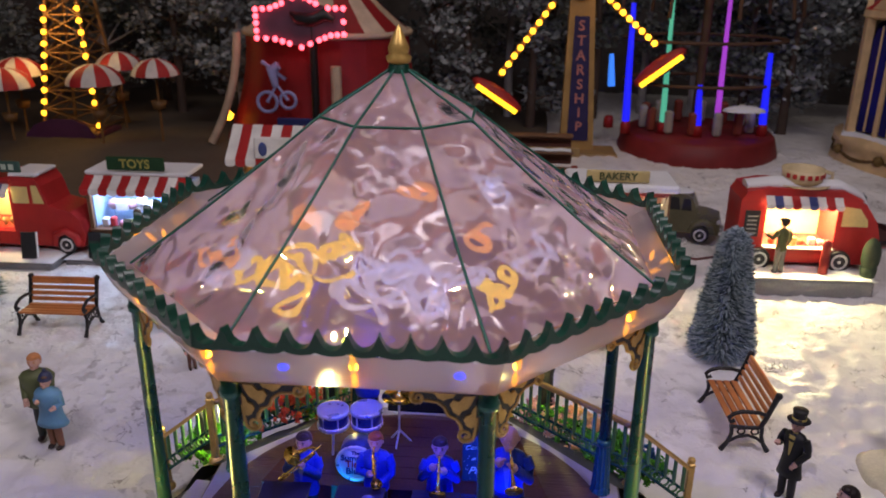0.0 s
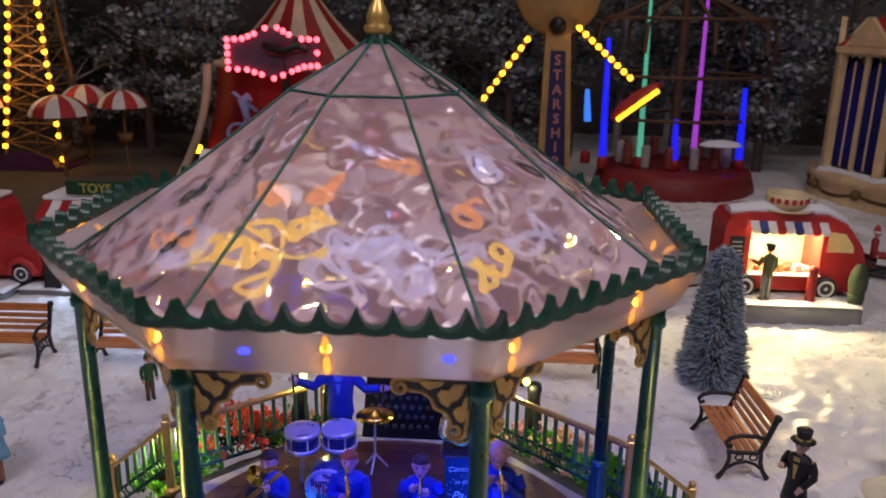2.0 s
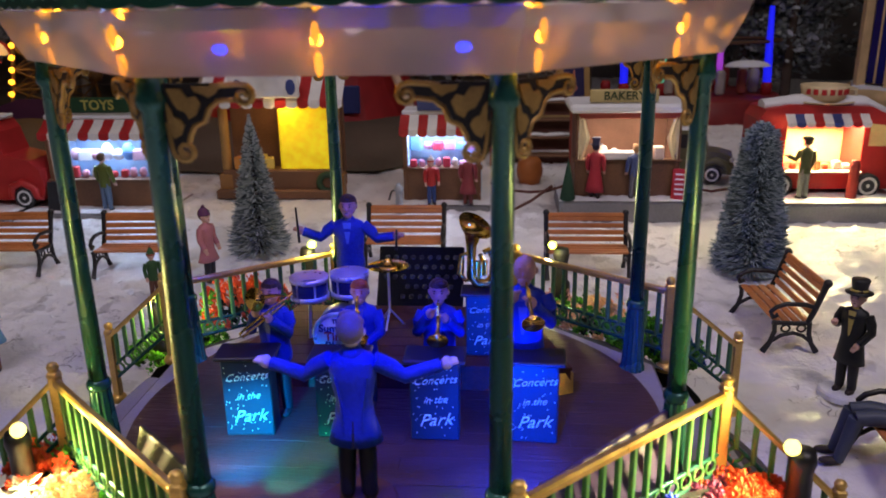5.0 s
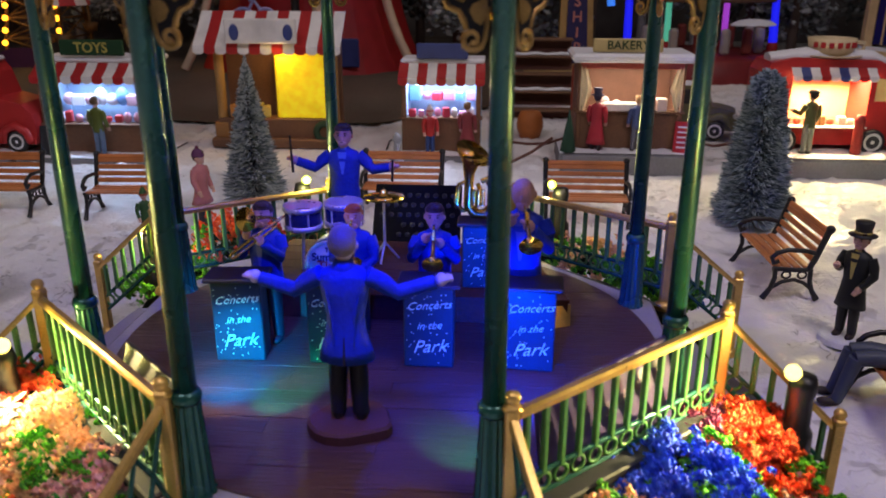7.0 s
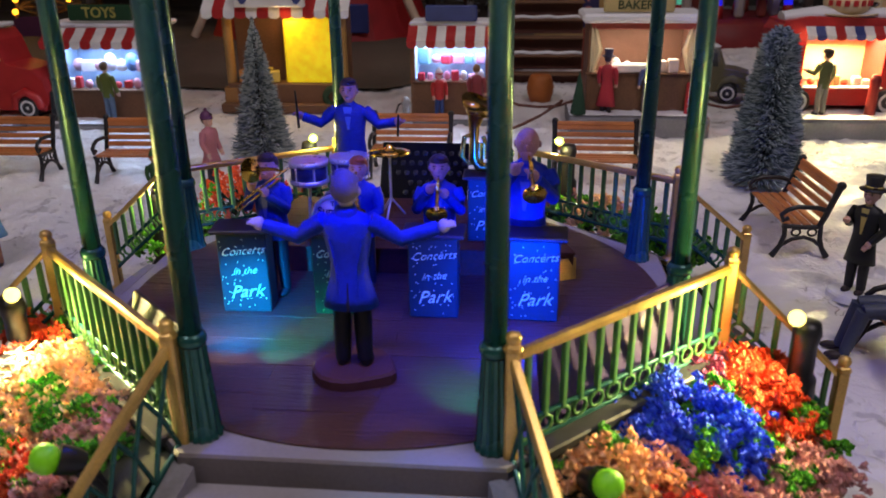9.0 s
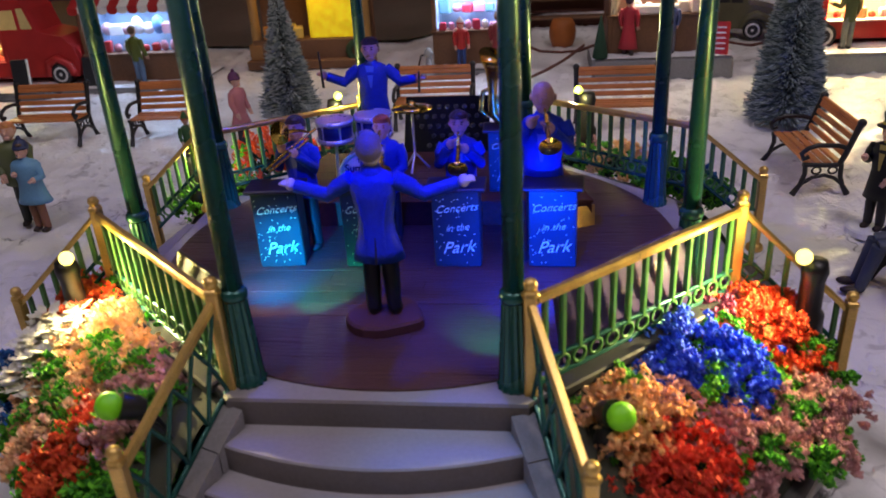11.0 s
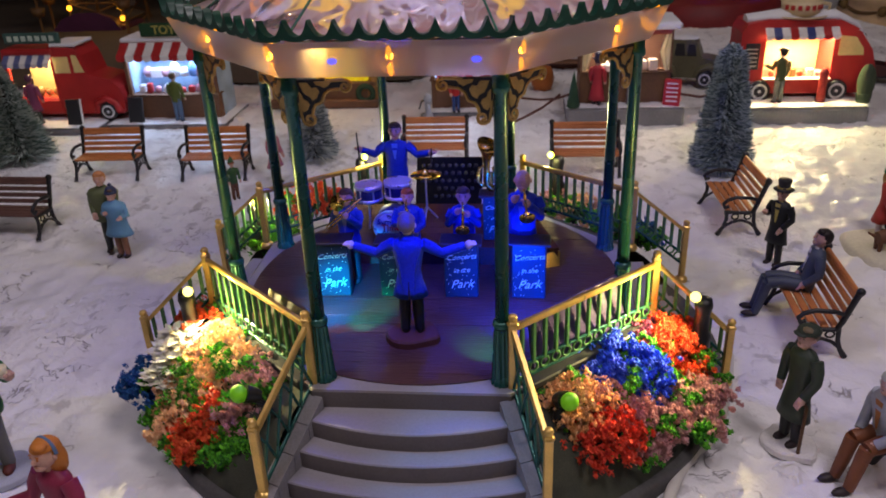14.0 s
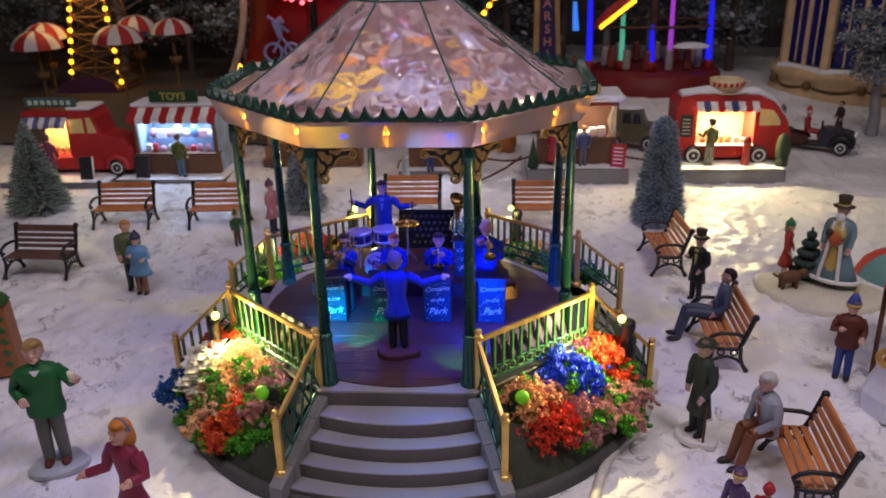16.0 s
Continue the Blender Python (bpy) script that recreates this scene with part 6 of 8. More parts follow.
words("TOYS", 1.35, paint((0.38, 0.34, 0.08)), sg, pose(-35.2 * CM, 45.17 * CM, 13.28 * CM), bold=0.03)
goods(st, -40, -31, 45.4, 6.05, 9, [(0.5, 0.05, 0.06), (0.7, 0.7, 0.75), (0.1, 0.2, 0.5), (0.6, 0.3, 0.4)], 3, 0.8)
goods(st, -40, -31, 47.6, 7.4, 8, [(0.6, 0.35, 0.4), (0.75, 0.75, 0.8), (0.15, 0.3, 0.6)], 4, 1.3)
lamp("toy_stall_light", "AREA", (-35.5, 46.6, 10.5), 0.13, (0.50, 0.68, 1.0), 8, (-35.5, 44.2, 4), size_y=2)
bd = solid("chalkboard", Geo().box((0, 0, 1.5), (1.9, 0.25, 3.0), 0.08, 0, -10), DARK, at(-39.7, 43.2, 3.05, -4), "black chalkboard sign standing before the toy stall", "sign", "chalkboards")
for i in range(4):
    part("chalk_line", Geo().box((0, -0.2 + 0.09 * i, 0.8 + 0.5 * i), (1.2, 0.06, 0.16), 0.02, 0, -10), paint((0.5, 0.5, 0.5)), bd)
doll("customer_figurine", -34.6, 43.3, 3.1, 170, "figurine of a customer in a green jacket at the toy stall", (0.10, 0.13, 0.02), (0.10, 0.16, 0.26), (0.1, 0.06, 0.03), H=5.8, group="customers at the stalls")

# red delivery truck stall
plinth(-58, -43.6, 40.6, 49.5, 3.2)
tk = thing("food_truck", 0, 0, 0, 0, "red vintage food truck with striped awning and lit hatch", "truck")
part("box_body", Geo().box((-51.9, 46.4, 4.9), (6.2, 5.0, 2.0), 0.3), REDP, tk)
part("box_roof", Geo().box((-51.9, 46.4, 11.3), (6.4, 5.2, 0.8), 0.3), REDP, tk)
part("back_wall", Geo().box((-51.9, 48.7, 8.4), (6.2, 0.3, 5.4), 0.05), paint((0.80, 0.66, 0.30)), tk)
for x in (-54.9, -49.1):
    part("pillar", Geo().box((x, 44.2, 8.4), (0.5, 0.5, 5.6), 0.1), REDP, tk)
awning(tk, -54.8, -49.0, 44.2, 10.2, 11.3, 1.1, 8, [paint((0.12, 0.14, 0.28)), WHITEP], 0.35)
sg = part("sign_board", Geo().box((-51.0, 44.3, 12.85), (6.8, 0.35, 1.25), 0.1), paint((0.05, 0.11, 0.09)), tk, "dark green sign board")
for i in range(7):
    part("sign_bar", Geo().box((-53.6 + 0.85 * i, 44.08, 12.85), (0.55, 0.08, 0.6), 0.03), paint((0.5, 0.6, 0.5)), sg)
g = Geo()
g.plate([(-49.2, 4.0), (-41.6, 4.0), (-41.2, 5.2), (-41.6, 7.0), (-42.6, 8.0), (-45.0, 8.6), (-45.6, 10.8), (-46.2, 11.7), (-49.2, 11.9)], (0, 46.3, 0), (1, 0, 0), (0, 0, 1), 4.6)
part("cab_body", g, REDP, tk)
part("cab_snow", Geo().box((-47.4, 46.0, 12.05), (3.2, 4.2, 0.4), 0.18), SNOWCAP, tk)
part("side_window", Geo().box((-48.0, 43.97, 9.8), (1.9, 0.1, 1.9), 0.04), LIT_CREAM, tk, "window painted cream as if lit from inside")
part("front_window", Geo().plate([(-46.6, 8.9), (-45.4, 8.9), (-46.0, 10.9), (-46.6, 10.9)], (0, 43.97, 0), (1, 0, 0), (0, 0, 1), 0.1), LIT_CREAM, tk, "window painted cream as if lit from inside")
part("fender", Geo().tube([(-44.7, 43.9, 4.2), (-44.5, 43.8, 5.4), (-43.4, 43.8, 5.9), (-42.3, 43.8, 5.3), (-42.0, 43.9, 4.3)], 0.42, 8), REDP, tk)


def wheel(parent, x, y, z, r, w=0.7):
    g = Geo()
    g.x = Matrix.Translation((x, y, z)) @ Euler((radians(90), 0, 0)).to_matrix().to_4x4()
    wh = part("wheel", g.lathe([(r * 0.6, -w / 2), (r * 0.95, -w / 2), (r, -w / 3), (r, w / 3), (r * 0.95, w / 2), (r * 0.6, w / 2)], 22), DARK, parent, "black tyre")
    g = Geo()
    g.x = Matrix.Translation((x, y, z)) @ Euler((radians(90), 0, 0)).to_matrix().to_4x4()
    part("rim", g.lathe([(r * 0.74, w * 0.2), (r * 0.74, w * 0.5), (r * 0.6, w * 0.53), (r * 0.2, w * 0.36), (r * 0.15, w * 0.52), (0.02, w * 0.55)], 16), paint((0.72, 0.72, 0.70), 0.35), wh, "pale wheel rim")


wheel(tk, -43.4, 44.0, 4.3, 1.05)
wheel(tk, -53.5, 44.2, 4.3, 1.05)
lamp("truck_light", "POINT", (-52, 45.8, 10.2), 0.18, (1, 0.90, 0.45), 0.6)
goods(tk, -54.3, -49.6, 45.2, 6.0, 5, [(0.6, 0.4, 0.15), (0.7, 0.55, 0.2)], 5, 0.8)
doll("customer_figurine", -51.3, 42.2, 3.3, 175, "figurine of a customer in a plum coat at the food truck", (0.22, 0.05, 0.12), (0.03, 0.04, 0.03), (0.12, 0.04, 0.08), H=5.8, hem=1.8, flare=0.95, group="customers at the stalls")
bd = solid("chalkboard", Geo().box((0, 0, 1.5), (1.7, 0.25, 3.0), 0.08, 0, -10), DARK, at(-46.5, 41.8, 3.3, 6), "black chalkboard sign with a white edge", "sign", "chalkboards")
part("white_edge", Geo().box((0.85, 0, 1.5), (0.14, 0.3, 3.0), 0.03, 0, -10), WHITEP, bd)

# lemonade stand with a glowing tank
ls = thing("drink_stand", 0, 0, 0, 0, "brown wooden drink stand with a glowing yellow tank", "stall")
part("counter", Geo().box((-18.6, 50.6, 4.4), (12.4, 2.2, 3.0), 0.12), WOODB, ls)
part("step_ledge", Geo().box((-18.8, 49.4, 3.4), (13.4, 1.2, 1.0), 0.15), WOODB, ls)
for x in (-24.5, -12.7):
    part("pillar", Geo().tube([(x, 50.2, 3.0), (x, 50.2, 13.4)], 0.5, 10), paint((0.36, 0.20, 0.06)), ls)
    part("pillar_foot", Geo().box((x, 50.2, 4.2), (1.5, 1.5, 2.6), 0.12), paint((0.30, 0.15, 0.05)), ls)
part("back_wall", Geo().box((-18.6, 53.5, 8.5), (12.4, 0.4, 10), 0.1), WOODB, ls)
tank = glow("yellow_drink", (0.80, 0.56, 0.01), 0.5)
tn = tank.node_tree.nodes
tx = tn.new("ShaderNodeTexNoise")
tx.inputs["Scale"].default_value, tx.inputs["Detail"].default_value = 130, 3
tr_ = tn.new("ShaderNodeValToRGB")
tr_.color_ramp.elements[0].position, tr_.color_ramp.elements[1].position = 0.3, 0.7
tr_.color_ramp.elements[0].color, tr_.color_ramp.elements[1].color = (0.55, 0.40, 0.004, 1), (1.0, 0.80, 0.02, 1)
tank.node_tree.links.new(tn.new("ShaderNodeTexCoord").outputs["Object"], tx.inputs["Vector"])
tank.node_tree.links.new(tx.outputs["Fac"], tr_.inputs[0])
tank.node_tree.links.new(tr_.outputs[0], tn["Principled BSDF"].inputs["Emission Color"])
part("drink_tank", Geo().box((-16.1, 50.9, 9.0), (5.3, 1.4, 6.6), 0.25), tank, ls, "glowing yellow drink tank")
part("tank_frame", Geo().box((-16.1, 51.8, 9.2), (6.2, 0.4, 7.6), 0.1), paint((0.34, 0.18, 0.05)), ls)
awning(ls, -26.6, -11.6, 52.5, 13.2, 16.4, 3.6, 13, [WHITEP, REDP], 0.6)
part("roof_sign", Geo().box((-19.4, 48.5, 14.7), (7.2, 0.5, 2.4), 0.5), WHITEP, ls, "white rounded roof sign")
for x in (-22.0, -16.6):
    part("sign_dot", Geo().ball((x, 48.2, 14.6), (0.5, 0.12, 0.8), 10, 6), BLUEP, ls)
part("bulb", Geo().ball((-18.1, 49.6, 12.9), 0.35, 10, 8), WARMLED, ls, "lit warm bulb")
lamp("drink_stand_light", "POINT", (-18.1, 49.0, 12.4), 0.06, (1, 0.62, 0.2), 0.4)
goods(ls, -23.5, -19.5, 50.4, 5.95, 4, [(0.6, 0.25, 0.05), (0.6, 0.45, 0.1), (0.5, 0.15, 0.05)], 8, 1.3)
part("wreath", Geo().tube([(-13.6 + 0.9 * math.cos(a), 49.3, 4.6 + 0.9 * math.sin(a)) for a in [2 * math.pi * i / 18 for i in range(19)]], 0.35, 7), paint((0.03, 0.06, 0.03), 0.8), ls, "dark green wreath")

# gift kiosk
plinth(-6.6, 3.4, 45.4, 53, 3.2)
ks = stall("gift_kiosk", -5.3, 2.4, 46.8, 4.5, 3.3, 6.6, 10.6, "small gift kiosk with red and white awning and blue sign", WOODB, PALEB)
awning(ks, -5.6, 2.8, 48.2, 10.6, 11.9, 1.9, 9, [REDP, WHITEP])
part("sign_board", Geo().box((-1.4, 47.8, 13.0), (5.0, 0.4, 1.5), 0.5), BLUEP, ks, "dark blue sign")
part("roof", Geo().box((-1.4, 49.8, 12.0), (8.2, 3.6, 0.5), 0.15), SNOWCAP, ks)
goods(ks, -4.7, 1.9, 47.4, 6.75, 8, [(0.55, 0.05, 0.1), (0.2, 0.45, 0.6), (0.65, 0.3, 0.5), (0.7, 0.7, 0.75)], 6, 0.7)
goods(ks, -4.7, 1.9, 49.8, 8.0, 6, [(0.55, 0.05, 0.1), (0.2, 0.45, 0.6), (0.65, 0.3, 0.5)], 7, 1.1)
lamp("kiosk_light", "AREA", (-1.4, 48.6, 10.5), 0.10, (0.65, 0.75, 1.0), 6, (-1.4, 48.2, 5), size_y=1.5)
doll("customer_figurine", -2.4, 45.4, 3.3, 20, "figurine of a child in a red jacket by the gift kiosk", (0.45, 0.03, 0.03), (0.03, 0.06, 0.2), (0.5, 0.45, 0.4), H=4.6, hat="beanie", hatcol=(0.6, 0.5, 0.5), accent=(0.45, 0.03, 0.03), group="customers at the stalls")
doll("customer_figurine", 1.2, 45.4, 3.3, 170, "figurine of a customer in a dark red coat by the kiosk", (0.24, 0.04, 0.05), (0.12, 0.03, 0.03), (0.2, 0.1, 0.05), H=5.2, hem=1.4, flare=1.1, group="customers at the stalls")

# bakery stall
plinth(10.0, 22.6, 42.1, 51, 4.45)
bk = stall("bakery_stall", 11.4, 21.0, 43.6, 5, 4.6, 8.0, 12.5, "bakery stall with cream curtains and a lit hatch", WOODB, paint((0.20, 0.10, 0.07)))
part("roof", Geo().box((16.2, 45.8, 13.0), (11.0, 6.4, 0.8), 0.3), SNOWCAP, bk, "snow-covered flat roof")
part("lintel", Geo().box((16.2, 43.6, 12.3), (9.2, 0.4, 0.6), 0.1), paint((0.40, 0.08, 0.06)), bk)
for s in (-1, 1):
    g = Geo()
    rows = [[(16.2 + s * (4.6 - 1.1 * f * (1 - 0.55 * abs(2 * v - 1))), 43.5 - 0.15 * math.sin(f * 12), 12.2 - 4.0 * v) for f in [k / 8 for k in range(9)]] for v in [k / 8 for k in range(9)]]
    part("curtain", g.sheet(rows), paint((0.78, 0.66, 0.40), 0.8), bk, "cream gathered curtain")
sg = part("sign_board", Geo().box((15.6, 43.4, 14.1), (6.2, 0.4, 1.2), 0.25), paint((0.50, 0.40, 0.18)), bk, "cream sign board")
words("BAKERY", 1.05, paint((0.05, 0.07, 0.03)), sg, pose(15.6 * CM, 43.17 * CM, 14.1 * CM), bold=0.02)
goods(bk, 13.5, 19.6, 44.2, 8.15, 6, [(0.75, 0.6, 0.5), (0.3, 0.5, 0.75), (0.55, 0.25, 0.1), (0.75, 0.72, 0.7)], 11, 0.9)
part("bread_tray", Geo().box((15.6, 43.6, 8.6), (4.0, 1.0, 0.8), 0.15), WHITEP, bk)
lamp("bakery_light", "AREA", (16.2, 44.8, 12.0), 0.10, (1, 0.82, 0.62), 8, (16.2, 44.6, 5), size_y=2)
doll("customer_figurine", 13.2, 42.9, 4.6, 160, "figurine of a customer in a long red coat at the bakery", (0.42, 0.03, 0.05), (0.04, 0.03, 0.04), (0.04, 0.03, 0.07), H=5.3, hem=0.8, flare=1.1, hat="top", hatcol=(0.04, 0.04, 0.10), accent=(0.04, 0.04, 0.1), group="customers at the stalls")
doll("customer_figurine", 16.9, 42.9, 4.6, 190, "figurine of a customer in a blue jacket at the bakery", (0.07, 0.10, 0.25), (0.12, 0.12, 0.16), (0.5, 0.28, 0.12), H=5.1, group="customers at the stalls")
bs = solid("red_sign", Geo().box((0, 0, 1.4), (1.8, 0.25, 2.9), 0.08, 0, -12), REDP, at(21.2, 42.8, 4.55, -16), "red standing sign board with pale lines", "sign")
for i in range(5):
    part("sign_bar", Geo().box((0, -0.35 + 0.096 * i, 0.55 + 0.45 * i), (1.2, 0.07, 0.14), 0.02, 0, -12), WHITEP, bs)
g = Geo().lathe([(0.75, 0), (0.5, 1.4), (0.25, 2.8), (0.03, 3.9)], 10)
solid("small_fir", g, paint((0.02, 0.06, 0.035), 0.8), at(10.7, 42.7, 4.55), "small dark cone fir beside the bakery", "tree", "small firs at the stalls")

# red coffee truck
plinth(28.5, 41.6, 42.1, 51, 4.3)
tr = thing("coffee_truck", 0, 0, 0, 0, "red rounded coffee truck with a giant cup on its roof", "truck")
prof = [(28.4, 5.0), (28.4, 11.6), (28.9, 12.5), (31, 12.9), (38.4, 12.7), (40.6, 11.6), (42.0, 9.6), (42.6, 7.6), (42.6, 5.3), (41.6, 5.0)]
part("lower_body", Geo().plate([(28.4, 5.0), (28.4, 6.7), (42.6, 6.7), (42.6, 5.3), (41.6, 5.0)], (0, 47.6, 0), (1, 0, 0), (0, 0, 1), 4.8), REDP, tr)
part("rear_wall", Geo().plate([(28.4, 6.7), (28.4, 11.6), (28.9, 12.4), (31.0, 12.4), (31.0, 6.7)], (0, 47.6, 0), (1, 0, 0), (0, 0, 1), 4.8), REDP, tr)
part("front_wall", Geo().plate([(38.0, 6.7), (38.0, 12.4), (38.6, 12.4), (40.6, 11.5), (42.0, 9.6), (42.6, 7.6), (42.6, 6.7)], (0, 47.6, 0), (1, 0, 0), (0, 0, 1), 4.8), REDP, tr)
part("roof", Geo().plate([(28.6, 11.6), (28.9, 12.5), (31, 12.95), (38.4, 12.75), (40.4, 11.8), (38.2, 11.5), (30.9, 11.5)], (0, 47.6, 0), (1, 0, 0), (0, 0, 1), 4.9), REDP, tr)
part("roof_snow", Geo().tube([(29.0, 47, 12.75), (33, 47, 13.1), (38.2, 47, 12.95), (40.4, 47, 11.95), (41.8, 47, 10.2)], [0.5, 0.7, 0.6, 0.45, 0.2], 10, flat=2.2), SNOWCAP, tr)
part("back_wall", Geo().box((34.5, 49.8, 9.0), (7.2, 0.2, 4.8), 0.05), paint((0.82, 0.70, 0.36)), tr)
awning(tr, 30.7, 38.2, 45.3, 11.4, 12.3, 1.0, 9, [WHITEP, BLUEP, WHITEP, REDP], 0.25)
part("side_window", Geo().plate([(38.5, 9.1), (38.5, 11.2), (40.1, 11.0), (41.0, 9.8), (41.1, 9.1)], (0, 45.17, 0), (1, 0, 0), (0, 0, 1), 0.08), LIT_CREAM, tr, "window painted cream as if lit from inside")
part("menu_board", Geo().box((29.7, 45.15, 9.1), (1.5, 0.12, 2.8), 0.05), DARK, tr, "black menu board")
for i in range(5):
    part("menu_bar", Geo().box((29.7, 45.07, 8.1 + 0.45 * i), (1.0, 0.04, 0.14), 0.02), paint((0.4, 0.4, 0.38)), tr)
part("hatch_shelf", Geo().box((34.5, 44.9, 6.75), (7.0, 0.9, 0.14), 0.04), WHITEP, tr)
wheel(tr, 30.8, 45.0, 5.4, 1.15)
wheel(tr, 38.8, 45.0, 5.4, 1.15)
cup = part("roof_cup", Geo().lathe([(1.3, 12.9), (1.9, 13.4), (2.1, 14.6), (1.95, 14.6), (1.7, 13.6)], 24, (34.6, 47, 0)), paint((0.62, 0.50, 0.30)), tr, "giant cream coffee cup")
part("cup_handle", Geo().tube([(36.6, 47, 14.3), (37.5, 47, 14.1), (37.5, 47, 13.5), (36.4, 47, 13.3)], 0.2, 8), paint((0.62, 0.50, 0.30)), cup)
for i in range(7):
    a = radians(-150 + 20 * i)
    part("cup_print", Geo().box((34.6 + 2.05 * math.cos(a), 47 + 2.05 * math.sin(a), 14.05), (0.42, 0.12, 0.5), 0.03, math.degrees(a) + 90), REDP, cup, "red bar of lettering")
part("saucer", Geo().lathe([(1.2, 12.8), (2.7, 13.05), (2.7, 13.15), (1.2, 12.95)], 24, (34.6, 47, 0)), paint((0.55, 0.42, 0.25)), cup)
lamp("coffee_truck_light", "AREA", (34.5, 46.6, 11.4), 0.75, (1, 0.84, 0.40), 6, (34.5, 43.4, 4), size_y=2)
goods(tr, 31.6, 37.6, 45.8, 6.8, 6, [(0.75, 0.7, 0.6), (0.5, 0.1, 0.05), (0.6, 0.4, 0.15)], 12, 0.7)
doll("customer_figurine", 32.4, 43.4, 4.5, 200, "figurine of a customer in dark green at the coffee truck", (0.09, 0.11, 0.04), (0.20, 0.20, 0.18), (0.05, 0.03, 0.02), H=5.8, hat="cap", hatcol=(0.03, 0.03, 0.02), group="customers at the stalls", arms=(((0.95, 0, 4.0), (0.9, -0.4, 3.1)), ((0.95, -0.3, 4.1), (1.2, -1.2, 4.3))))
solid("red_bollard", Geo().lathe([(0.48, 0), (0.46, 1.0), (0.42, 2.9), (0.5, 3.1), (0.30, 3.6)], 14), paint((0.26, 0.02, 0.02), 0.5), at(36.9, 43.6, 4.5), "red painted bollard lamp before the coffee truck", "bollard")
g = Geo().ball((0, 0, 2.2), (0.9, 0.9, 1.9), 12, 8).lathe([(0.7, 0), (0.8, 0.9), (0.75, 1.0)], 12)
solid("potted_bush", g, paint((0.05, 0.07, 0.04), 0.8), at(41.2, 43.4, 4.5), "potted frosty bush at the end of the coffee truck", "plant")

# stepped wooden stand, barrel, pump and cables between the stalls
wp = thing("wooden_stand", 8.2, 64.0, gz(64), 0, "brown stepped wooden stand with snow on its boards", "stand")
for i in range(5):
    part("step_board", Geo().box((0, 1.5 * i, 1.2 + 1.9 * i), (9.6, 1.7, 0.3), 0.08), WOODB, wp)
    part("riser_board", Geo().box((0, 1.5 * i + 0.7, 0.3 + 1.9 * i), (9.4, 0.2, 1.6), 0.05), paint((0.11, 0.04, 0.03), 0.6), wp)
    if i % 2:
        part("board_snow", Geo().tube([(-4.5 + 1.0 * k, 1.5 * i, 1.40 + 1.9 * i + 0.08 * (k % 3)) for k in range(10)], 0.22, 6, flat=2.5), SNOWCAP, wp)
for x in (-4.7, 4.7):
    part("stand_post", Geo().box((x, -0.6, 3.2), (0.8, 0.8, 6.4), 0.1), paint((0.26, 0.05, 0.03), 0.6), wp)
solid("barrel", Geo().lathe([(1.1, 0), (1.4, 0.9), (1.45, 1.5), (1.3, 2.3), (1.05, 2.8)], 16), paint((0.42, 0.13, 0.03), 0.6), at(7.6, 56.0, gz(56)), "orange-brown barrel standing in the snow", "barrel")
pu = thing("water_pump", -5.6, 44.9, gz(44.9), 0, "grey cast water pump beside the gift kiosk", "pump")
part("pump_body", Geo().lathe([(0.7, 0), (0.6, 0.5), (0.36, 0.8), (0.34, 2.0), (0.5, 2.2), (0.3, 2.7), (0.05, 2.9)], 12), paint((0.34, 0.35, 0.38), 0.5), pu)
part("pump_handle", Geo().tube([(0, 0, 2.3), (-0.7, -0.1, 2.1), (-1.0, -0.1, 1.2)], 0.1, 6), BLACK, pu)
part("spout", Geo().tube([(0, -0.2, 1.8), (0.2, -0.8, 1.7), (0.2, -0.95, 1.4)], 0.14, 6), paint((0.34, 0.35, 0.38), 0.5), pu)
for pts in ([(3.4, 47.0, 5.2), (5.2, 46.6, 4.5), (7.2, 46.2, 4.4), (9.0, 45.8, 4.6), (10.6, 45.6, 5.2)], [(4.2, 42.6, 2.9), (5.6, 43.4, 3.3), (7.4, 44.4, 4.0), (9.4, 45.4, 5.2)], [(22.6, 46.2, 4.9), (25, 46.6, 4.4), (28.4, 47, 4.9)]):
    solid("cable", Geo().tube(pts, 0.14, 6), paint((0.10, 0.035, 0.025), 0.6), Matrix.Identity(4), "dark brown cable slung between the stalls", "cable", "dark cables")

# dark old car
car = thing("vintage_car", 25.4, 58.0, gz(58), -14, "dark olive vintage car parked behind the stalls", "car")
OLIVE = paint((0.15, 0.14, 0.08), 0.35)
side = [(-4.4, 1.0), (4.4, 1.0), (4.6, 1.9), (4.3, 3.0), (3.0, 3.35), (1.9, 3.45), (1.2, 5.2), (0.5, 5.6), (-1.6, 5.6), (-2.7, 5.1), (-3.6, 3.6), (-4.5, 2.6)]
part("car_body", Geo().plate(side, (0, 0, 0), (1, 0, 0), (0, 0, 1), 3.4), OLIVE, car)
part("car_snow", Geo().ball((-0.6, 0, 5.55), (1.9, 1.5, 0.35), 14, 5, 0, 90), SNOWCAP, car)
for a, b in (((-1.4, 3.7), (-0.2, 5.2)), ((0.05, 3.7), (1.1, 5.1))):
    part("side_window", Geo().plate([(a[0], a[1]), (b[0] + 0.1, a[1]), (b[0] - 0.15, b[1]), (a[0] + 0.15, b[1])], (0, -1.73, 0), (1, 0, 0), (0, 0, 1), 0.1), DARK, car, "dark window")
for fx in (-2.6, 2.7):
    part("fender", Geo().tube([(fx - 1.5, -1.7, 1.1), (fx - 1.0, -1.8, 2.1), (fx, -1.85, 2.5), (fx + 1.0, -1.8, 2.1), (fx + 1.5, -1.7, 1.1)], [0.3, 0.42, 0.46, 0.42, 0.3], 8), OLIVE, car)
